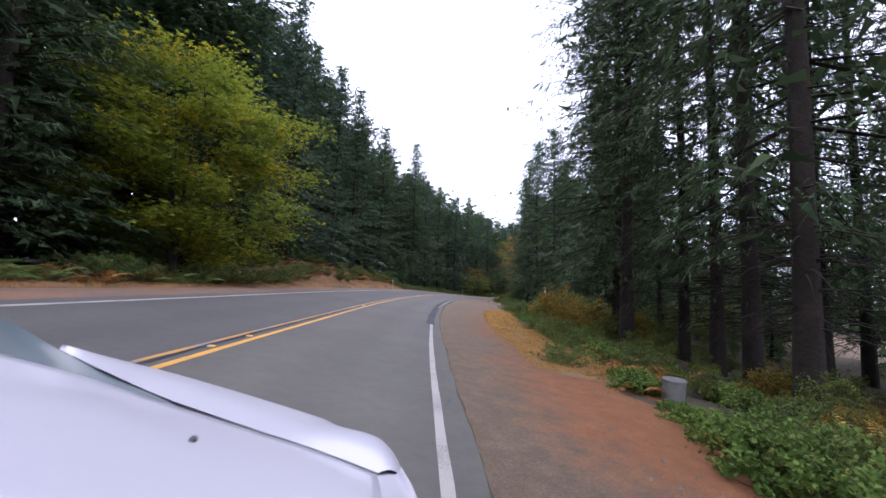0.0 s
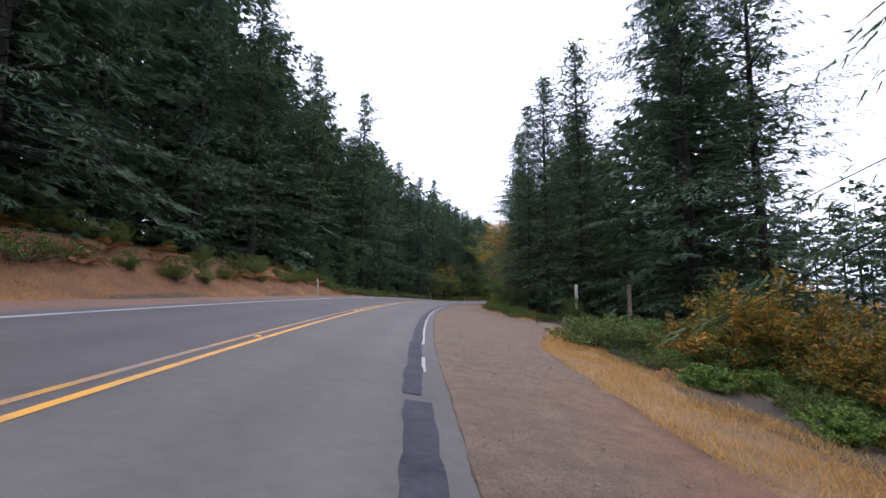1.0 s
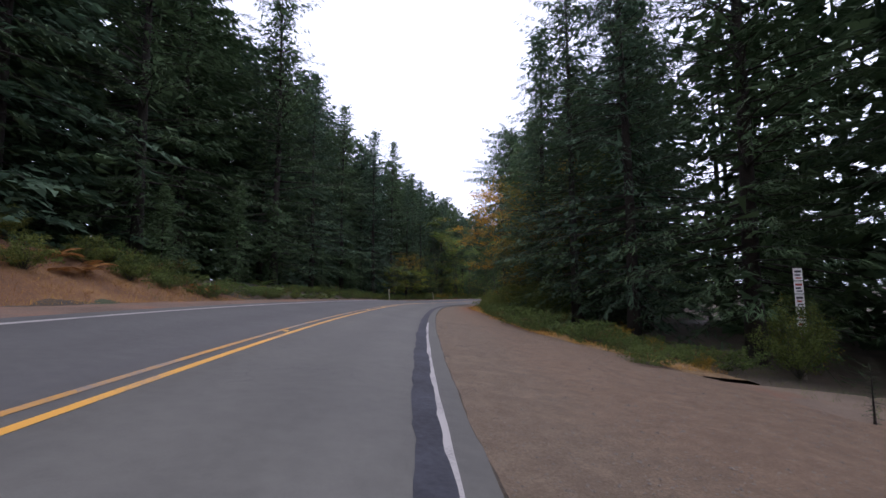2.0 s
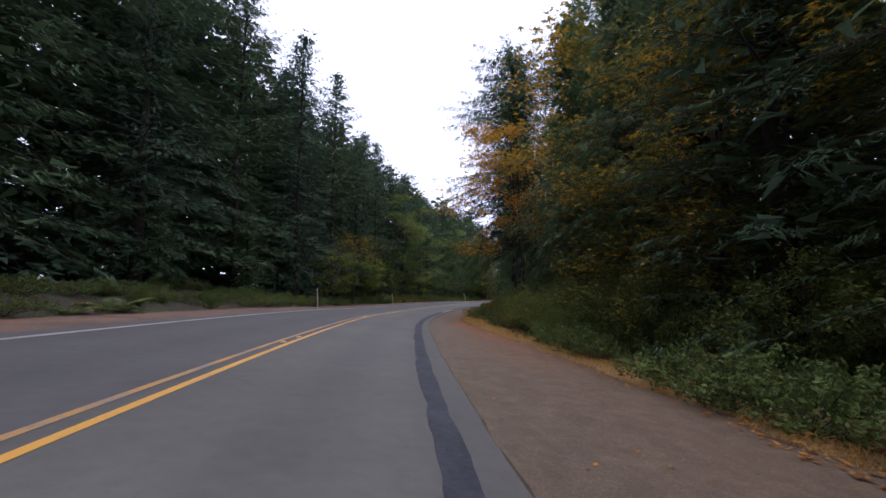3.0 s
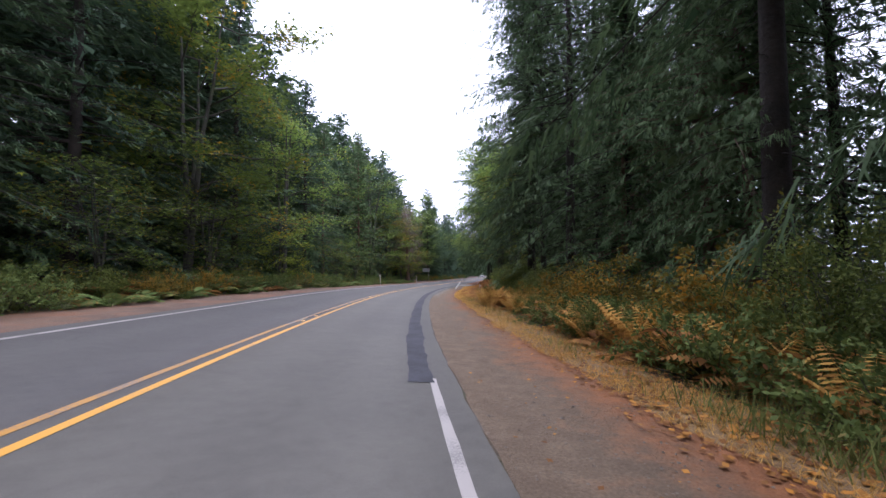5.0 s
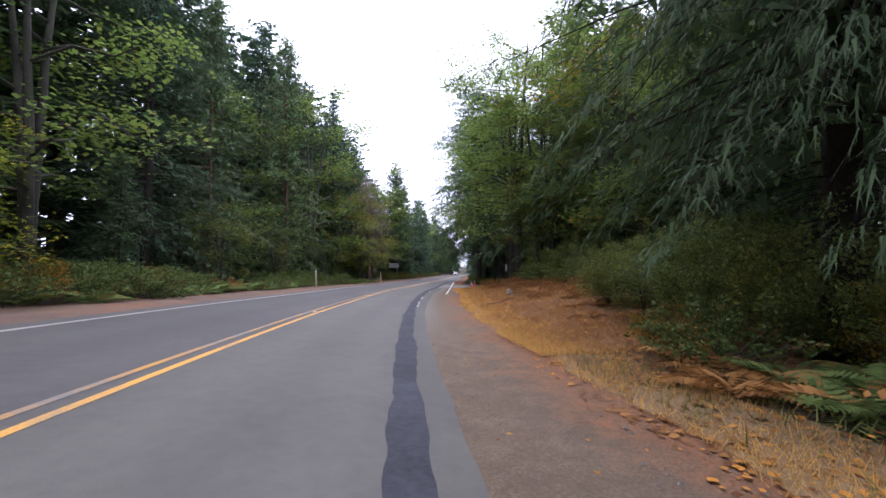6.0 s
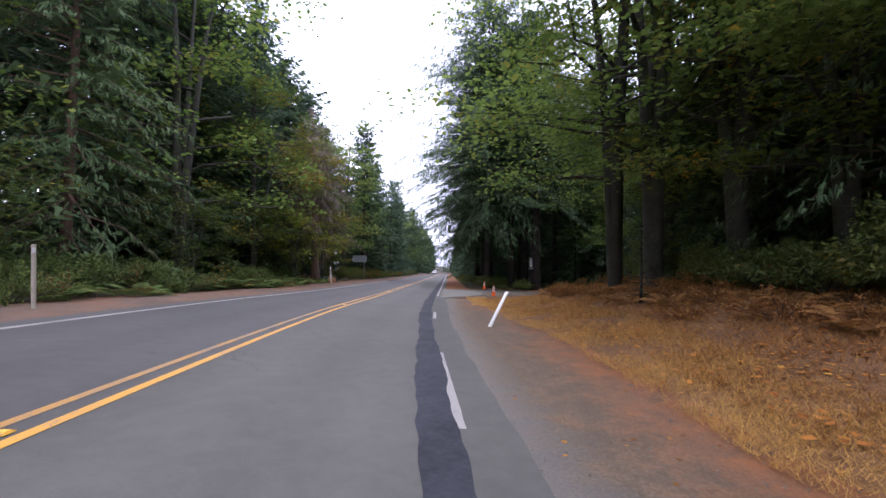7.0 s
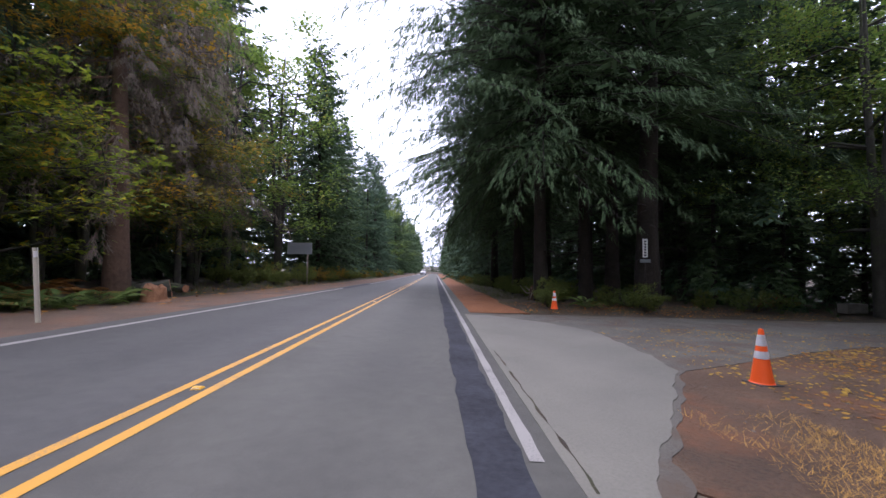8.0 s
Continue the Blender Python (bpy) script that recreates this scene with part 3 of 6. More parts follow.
ribbon("side_road_patch", 181.4, 192.4, 0.13, lambda s: float(np.interp(s, [181.4, 182.3, 183.3, 185.3, 186.3, 189.3, 190.8, 192.4], [0.35, 0.88, 1.58, 2.80, 2.98, 3.1, 2.29, 0.9])) + 0.05 * float(bumps(s, 5, 0.16)), APRON, 0.006, n=14, step=0.1, skirt=0.02, label="pale grey newer asphalt at the mouth of the side road", category="side road")
ribbon("apron_crack", 181.8, 186.4, lambda s: 0.22 + 0.02 * float(bumps(s, 2, 0.2)), lambda s: 0.245 + 0.02 * float(bumps(s, 4, 0.15)), FOREST_FLOOR, 0.0075, n=2, step=0.1, skirt=0.0, label="thin dark crack along the side road mouth", category="crack")
ribbon("track", 46.5, 54.0, lambda s: shoulder_out(s) - 0.2, 15.0, GRAVEL, -0.04, n=20, step=0.75, rough=0.015, label="gravel track that leaves the road at a gate", category="track")
ribbon("verge_right", -40, 9, lambda s: shoulder_out(s) - 0.15, lambda s: shoulder_out(s) + 2.0, SHOULDER, -0.024, n=14, step=0.25, rough=0.03, tuck=0.05, label="red dirt verge below the brambles", category="verge")
ribbon("verge_right", 8.6, 46, lambda s: shoulder_out(s) - 0.15, lambda s: shoulder_out(s) + 2.0 + 0.4 * float(bumps(s, 2, 2.2)), DRY_VERGE, -0.015, n=7, rough=0.025, tuck=0.07, label="dry yellow grass verge beside the gravel", category="verge")
ribbon("verge_right", 54.5, 146, lambda s: shoulder_out(s) - 0.15, lambda s: shoulder_out(s) + 1.5 + 0.4 * float(bumps(s, 2, 2.2)), DRY_VERGE, -0.015, n=7, rough=0.025, tuck=0.07, label="dry grass verge with fallen leaves", category="verge")
ribbon("verge_bank", 140, 180.6, lambda s: shoulder_out(s) - 0.15, lambda s: 9.5 + 0.5 * float(bumps(s, 2, 2.2)), LEAFY_BANK, -0.005, n=18, rough=0.04, tuck=0.07, label="bank of dry tan grass and brown leaves", category="verge")
ribbon("verge_left", -40, 66, -14.0, wob(-9.6, 0.25, 1.7, 9.0), LEAFY_BANK, 0.0, n=12, rough=0.06, tuck=0.07, label="dry grass and reddish cut bank beside the road", category="verge")
ribbon("clearing", 14, 36, lambda s: 21.5 + 0.5 * float(bumps(s, 3, 2.0)), 33.0, GRAVEL, 0.06, n=10, rough=0.03, tuck=0.15, label="pale gravel clearing seen between the trunks", category="gravel")
ribbon("edge_crack", -30, 126, lambda s: BROKEN_EDGE(s) - 0.004 + wob(0.0, 0.02, 0.3, 7.0)(s), lambda s: BROKEN_EDGE(s) + 0.012 + wob(0.0, 0.03, 0.25, 8.0)(s), FOREST_FLOOR, 0.002, n=2, step=0.25, skirt=0.03, label="dark crumbling crack along the edge of the asphalt", category="crack")
# paint and sealer
tagged(ribbon("edge_line_left", -60, 204, LEFT - 0.06, LEFT + 0.06, WHITE_LINE, 0.005, n=2, skirt=0.0), "worn white edge line on the asphalt", "road marking")
tagged(ribbon("edge_line_left", 214, END, LEFT - 0.06, LEFT + 0.06, WHITE_LINE, 0.005, n=2, skirt=0.0), "worn white edge line on the asphalt", "road marking")
for a, b in ((-60, 15.8), (29.5, 31.0), (33, 62), (108.9, 117.6), (154, 158), (160.5, 164.0), (169.4, 171.6)):
    ribbon("edge_line_right", a, b, wob(-0.02, 0.006, 0.7, 2.0), wob(0.085, 0.012, 0.5, 3.0), WHITE_LINE, 0.005, n=2, step=0.25, skirt=0.0, label="worn white edge line on the asphalt", category="road marking")
ribbon("edge_line_right", 182.2, END, wob(-0.125, 0.008, 0.5, 2.0), wob(-0.015, 0.014, 0.4, 3.0), WHITE_LINE, 0.008, n=2, step=0.25, skirt=0.0, label="worn white edge line on the asphalt", category="road marking")
ribbon("centre_line", -60, END, -HALF - 0.05, -HALF + 0.05, YELLOW_LINE, 0.005, n=2, skirt=0.0, label="yellow centre stripe painted on the asphalt", category="road marking")
ribbon("centre_line", 170, END, -HALF - 0.32, -HALF - 0.23, YELLOW_LINE, 0.005, n=2, skirt=0.0, label="yellow centre stripe painted on the asphalt", category="road marking")
ribbon("centre_line", -60, 170, -HALF - 0.32, -HALF - 0.23, YELLOW_FADED, 0.005, n=2, skirt=0.0, label="faded yellow centre stripe, worn and cracked", category="road marking")
for a, b, lo, hi in ((15.8, 27.7, -0.20, 0.13), (27.9, 108.8, -0.27, 0.02), (117.4, 262, 0, 0)):
    left = wob(lo, 0.05, 0.6, a) if lo else lambda s: float(np.interp(s, [117, 165, 178, 262], [-0.30, -0.36, -0.56, -0.50])) + wob(0, 0.06, 0.7, 9.0)(s)
    right = wob(hi, 0.035, 0.45, b) if lo else lambda s: float(np.interp(s, [117, 165, 178, 262], [0.03, 0.0, -0.18, -0.26])) + wob(0, 0.06, 0.7, 5.0)(s)
    ribbon("crack_sealer", a, b, left, right, SEALER, 0.010, n=3, step=0.2, skirt=0.008, label="smooth blue-black sealer strip on the asphalt", category="sealer")
for a, b in ((-12, 16), (36, 41), (62, 68), (104, 108), (124, 127), (150, 156), (176, 180), (204, 214)):
    ribbon("crack_sealer", a, b, wob(-HALF - 0.24, 0.02, 0.5, a), wob(-HALF - 0.17, 0.03, 0.4, b), SEALER, 0.008, n=2, step=0.25, skirt=0.0, label="dark sealed crack between the centre stripes", category="sealer")
ribbon("crack_sealer", 204, 214, LEFT - 0.2, LEFT + 0.25, SEALER, 0.008, n=3, step=0.3, skirt=0.0, label="dark sealer patch on the road edge", category="sealer")

# ---- plants ----
def conifer_parts(seed, h, rad, bare, count, dens, droop=0.35, hang=0.3, wide=0.2, lean=0.0, gaps=0.15, low_dead=0, fine=1.0, taper=0.66, feather=True, girth=1.0, inner=900, whorl=0.62):
    """Trunk, limbs and needle sprays of one conifer as arrays: flat boughs of side twigs, dens sprays for each metre of bough."""
    g = np.random.default_rng(seed)
    zt = np.linspace(0, h, 9)
    bend = np.stack([lean * (zt / h) ** 1.3 + 0.05 * np.sin(zt * 0.3 + seed), 0.06 * np.sin(zt * 0.23 + seed * 2), zt], 1)
    r0 = (0.0088 * h + 0.03) * girth
    trunk = tube(bend, r0 * np.array([1.35, 1.0, 0.88, 0.76, 0.62, 0.48, 0.33, 0.18, 0.03]), 9)
    limbs, base, along, side, length, width = [], [], [], [], [], []
    deep = []
    for i in range(count):
        q = (i + g.random()) / count
        z = h * (bare + (0.992 - bare) * q ** 0.95)
        z = min(whorl * (round(z / whorl) + g.uniform(-0.16, 0.16)), 0.993 * h)
        f = 1 - (z / h - bare) / (1 - bare)
        if g.random() < gaps * f:
            continue
        az = i * 2.399 + g.uniform(-0.9, 0.9)
        lobe = 0.88 + 0.24 * math.sin(z * 0.9 + 2.1 * math.sin(az + seed) + seed)
        L = (rad * (0.065 + 0.935 * min(1.0, f * 1.1) ** taper)) * g.uniform(0.68, 1.15) * lobe * (0.75 if f > 0.93 else 1.0)
        up = 0.55 - 0.62 * f + g.uniform(-0.14, 0.14)
        dr = droop * (0.5 + 0.7 * f) * g.uniform(0.6, 1.3)
        t = np.linspace(0, 1, 5)
        ca, sa = math.cos(az), math.sin(az)
        c = np.array([np.interp(z, zt, bend[:, 0]), np.interp(z, zt, bend[:, 1]), z])
        sway = g.uniform(-0.3, 0.3) * L
        pts = c + np.stack([ca * L * t - sa * sway * t * t, sa * L * t + ca * sway * t * t, L * (up * t - dr * t * t + 0.16 * t ** 3)], 1)
        limbs.append(tube(pts[[0, 2, 4]], np.array([0.012 + 0.008 * L, 0.006 + 0.0028 * L, 0.003]), 3))
        deep.append(pts[1:3])
        n = int(dens * L) + 7
        m = max(3, int(L / 0.3))
        slot = g.integers(0, m, n)
        place = np.clip(np.linspace(0.16, 1.0, m) + g.uniform(-0.03, 0.03, m), 0.1, 1.0)
        keep = g.uniform(0.5, 1.15, (m, 2))
        sg = np.where(g.random(n) < 0.5, 0, 1)
        tt = np.clip(place[slot] + 0.02 * g.standard_normal(n), 0.1, 1.0)
        reach = (0.30 * L * np.minimum(1.0, 1.25 - tt) * np.minimum(1.0, 0.35 + 1.4 * tt) + 0.08) * keep[slot, sg]
        v = g.random(n) ** 0.85
        ang = az + (2.0 * sg - 1) * (1.1 - 0.45 * tt) + 0.10 * g.standard_normal(n)
        p = np.stack([np.interp(tt, t, pts[:, k]) for k in range(3)], 1)
        p = p + np.stack([np.cos(ang) * reach * v, np.sin(ang) * reach * v, -(0.06 + 0.7 * hang) * reach * v * v + 0.04 * g.standard_normal(n)], 1)
        turn = ang - (2.0 * sg - 1) * 0.3 + g.uniform(-0.7, 0.7, n)
        ln = fine * min(0.30, 0.16 + 0.08 * L) * (1.15 - 0.35 * v) * g.uniform(0.6, 1.35, n)
        base.append(p)
        along.append(unit(np.stack([np.cos(turn), np.sin(turn), -hang * g.uniform(0.2, 2.4, n) + g.uniform(-0.3, 0.25, n)], 1)))
        side.append(unit(np.stack([-np.sin(turn), np.cos(turn), g.uniform(-0.8, 0.8, n)], 1)))
        length.append(ln), width.append(ln * wide * g.uniform(0.7, 1.3, n))
    limbs.append(tube(bend, r0 * np.linspace(0.5, 0.02, 9), 3))
    for i in range(low_dead):
        z = h * g.uniform(0.06, max(bare, 0.1))
        az, L = g.uniform(0, 6.28), g.uniform(0.8, 2.4)
        t = np.linspace(0, 1, 4)
        pts = np.stack([math.cos(az) * L * t, math.sin(az) * L * t, z + L * (0.1 * t - 0.4 * t * t)], 1)
        limbs.append(tube(pts, np.array([0.022, 0.015, 0.009, 0.003]), 3))
    leaf = (sprays if feather else spikes)(*(np.concatenate(a) for a in (base, along, side)), np.concatenate(length), np.concatenate(width))
    if inner:
        inner = int(inner * 1.5)
        # old matted twigs close to the trunk
        d = np.concatenate(deep)
        d = d[g.integers(0, len(d), inner)] + 0.25 * g.standard_normal((inner, 3))
        a = unit(g.standard_normal((inner, 3)) * np.array([1, 1, 0.5]) + np.array([0, 0, -0.3]))
        ln = g.uniform(0.32, 0.72, inner)
        leaf = gather([leaf, spikes(d, a, unit(np.cross(a, g.standard_normal((inner, 3)))), ln, ln * 0.18)])
    return trunk, gather(limbs), leaf


def broadleaf_parts(seed, h, rad, stems, leaves, size, low=0.25, spread=0.9, leaf=blades):
    """A leafy tree: forking stems, and leaves in clusters round the twigs."""
    g = np.random.default_rng(seed)
    trunks, limbs, tips = [], [], []
    for st in range(stems):
        az0 = st * 6.28 / stems + g.uniform(-0.5, 0.5)
        out = rad * 0.42 * (0.3 + 0.7 * g.random()) if stems > 1 else 0.12 * rad
        n = 7
        t = np.linspace(0, 1, n)
        hh = h * g.uniform(0.8, 0.97)
        st_pts = np.stack([math.cos(az0) * out * t ** 1.4 + 0.06 * g.standard_normal(n) * t, math.sin(az0) * out * t ** 1.4 + 0.06 * g.standard_normal(n) * t, hh * t], 1)
        r0 = (0.013 * h + 0.03) / math.sqrt(stems) * 1.2
        trunks.append(tube(st_pts, r0 * (1.15 - 1.08 * t), 7))
        nb = max(7, int(20 / stems) + 4)
        for i in range(nb):
            q = low + (0.97 - low) * (i + g.random()) / nb
            az = az0 + i * 2.399 + g.uniform(-0.4, 0.4)
            dome = math.sqrt(max(0.05, 1 - ((q - 0.5) / 0.56) ** 2))
            L = rad * dome * g.uniform(0.65, 1.1)
            c = np.array([np.interp(q, t, st_pts[:, j]) for j in range(3)])
            tb = np.linspace(0, 1, 5)
            up = g.uniform(0.1, 0.55)
            b = c + np.stack([math.cos(az) * L * tb, math.sin(az) * L * tb, L * (up * tb - 0.28 * tb * tb)], 1)
            b[1:-1] += 0.05 * L * g.standard_normal((3, 3))
            limbs.append(tube(b, 0.5 * r0 * (1 - q * 0.6) * (1.05 - tb) + 0.004, 4))
            for j in range(6):
                q2 = g.uniform(0.3, 1.0)
                c2 = np.array([np.interp(q2, tb, b[:, k]) for k in range(3)])
                az2 = az + g.uniform(-1.3, 1.3)
                L2 = L * g.uniform(0.18, 0.42)
                e = c2 + np.array([math.cos(az2) * L2, math.sin(az2) * L2, L2 * g.uniform(-0.25, 0.5)])
                limbs.append(tube(np.array([c2, (c2 + e) / 2 + 0.05 * L2 * g.standard_normal(3), e]), np.array([0.012, 0.008, 0.003]), 3))
                tips.append((c2, e))
    k = max(2, leaves // len(tips))
    base, n = [], 0
    for a, e in tips:
        f = g.uniform(0.15, 1.12, k)[:, None]
        base.append(a + (e - a) * f + g.standard_normal((k, 3)) * np.array([1, 1, 0.6]) * 0.16 * spread * rad ** 0.5)
    base = np.concatenate(base)
    n = len(base)
    az = g.uniform(0, 6.28, n)
    d = unit(np.stack([np.cos(az), np.sin(az), g.uniform(-0.75, 0.15, n)], 1))
    sd = unit(np.stack([-np.sin(az), np.cos(az), g.uniform(-0.5, 0.5, n)], 1))
    ln = size * g.uniform(0.6, 1.3, n)
    return gather(trunks), gather(limbs), leaf(base, d, sd, ln, ln * 0.42)


def shrub_parts(seed, rx, ry, h, leaves, size, shoots=34, loose=0.5, broad=0.30):
    """A bush: many arching shoots with leaves along them, uneven at the outside."""
    g = np.random.default_rng(seed)
    stems, base, along = [], [], []
    each = leaves // (shoots * 5)
    for i in range(shoots):
        az, q = i * 2.399 + g.uniform(-0.5, 0.5), math.sqrt((i + 0.5) / shoots)
        top = h * (1.08 - 0.62 * q * q) * g.uniform(0.72, 1.12)
        t = np.linspace(0, 1, 5)
        p = np.stack([math.cos(az) * rx * q * t ** 0.8, math.sin(az) * ry * q * t ** 0.8, top * (1.35 * t - 0.35 * t * t)], 1)
        p[1:] += 0.04 * h * g.standard_normal((4, 3))
        stems.append(tube(p[[0, 2, 4]], np.array([0.012, 0.008, 0.003]), 3))
        for j in range(5):
            # one side twig
            f = g.uniform(0.12, 1.0) ** 0.75
            c = np.array([np.interp(f, t, p[:, k]) for k in range(3)])
            d = unit(np.array([math.cos(az + g.uniform(-1.5, 1.5)), math.sin(az + g.uniform(-1.5, 1.5)), g.uniform(-0.2, 0.9)]))
            L = loose * (0.2 * h + 0.12) * g.uniform(0.5, 1.3)
            w = g.uniform(0, 1.05, each)[:, None]
            base.append(c + d * L * w + g.standard_normal((each, 3)) * (0.25 * size + 0.03 * h))
            along.append(unit(d * 0.7 + g.standard_normal((each, 3)) * 0.7 + np.array([0, 0, -0.2])))
    base, d = np.concatenate(base), np.concatenate(along)
    base[:, 2] = np.abs(base[:, 2]) + 0.02
    n = len(base)
    sd = unit(np.cross(d, g.standard_normal((n, 3))))
    ln = size * g.uniform(0.6, 1.35, n)
    return gather(stems), blades(base - d * ln[:, None] * 0.3, d, sd, ln * 1.2, ln * broad)


def fern_parts(seed, n=11, L=0.9, rise=0.0):
    g = np.random.default_rng(seed)
    stalk, base, along, side, length = [], [], [], [], []
    for i in range(n):
        az, l, up = i * 6.28 / n + g.uniform(-0.25, 0.25), L * g.uniform(0.7, 1.1), g.uniform(0.7, 1.25) + rise
        t = np.linspace(0, 1, 6)
        p = np.stack([math.cos(az) * l * t, math.sin(az) * l * t, l * (up * t - 0.85 * t * t)], 1)
        stalk.append(tube(p[[0, 2, 5]], np.array([0.006, 0.005, 0.002]), 3))
        tt = np.repeat(np.linspace(0.14, 0.98, 15), 2)
        sg = np.tile([1.0, -1.0], 15)
        base.append(np.stack([np.interp(tt, t, p[:, j]) for j in range(3)], 1))
        ang = az + sg * 1.25
        along.append(unit(np.stack([np.cos(ang), np.sin(ang), -0.25 - 0 * ang], 1)))
        side.append(unit(np.stack([np.cos(az) + 0 * ang, np.sin(az) + 0 * ang, 0.3 + 0 * ang], 1)))
        length.append(0.25 * l * np.sin(np.pi * (0.12 + 0.88 * tt)) ** 0.8 + 0.02)
    ln = np.concatenate(length)
    return gather(stalk), blades(np.concatenate(base), np.concatenate(along), np.concatenate(side), ln, ln * 0.17)


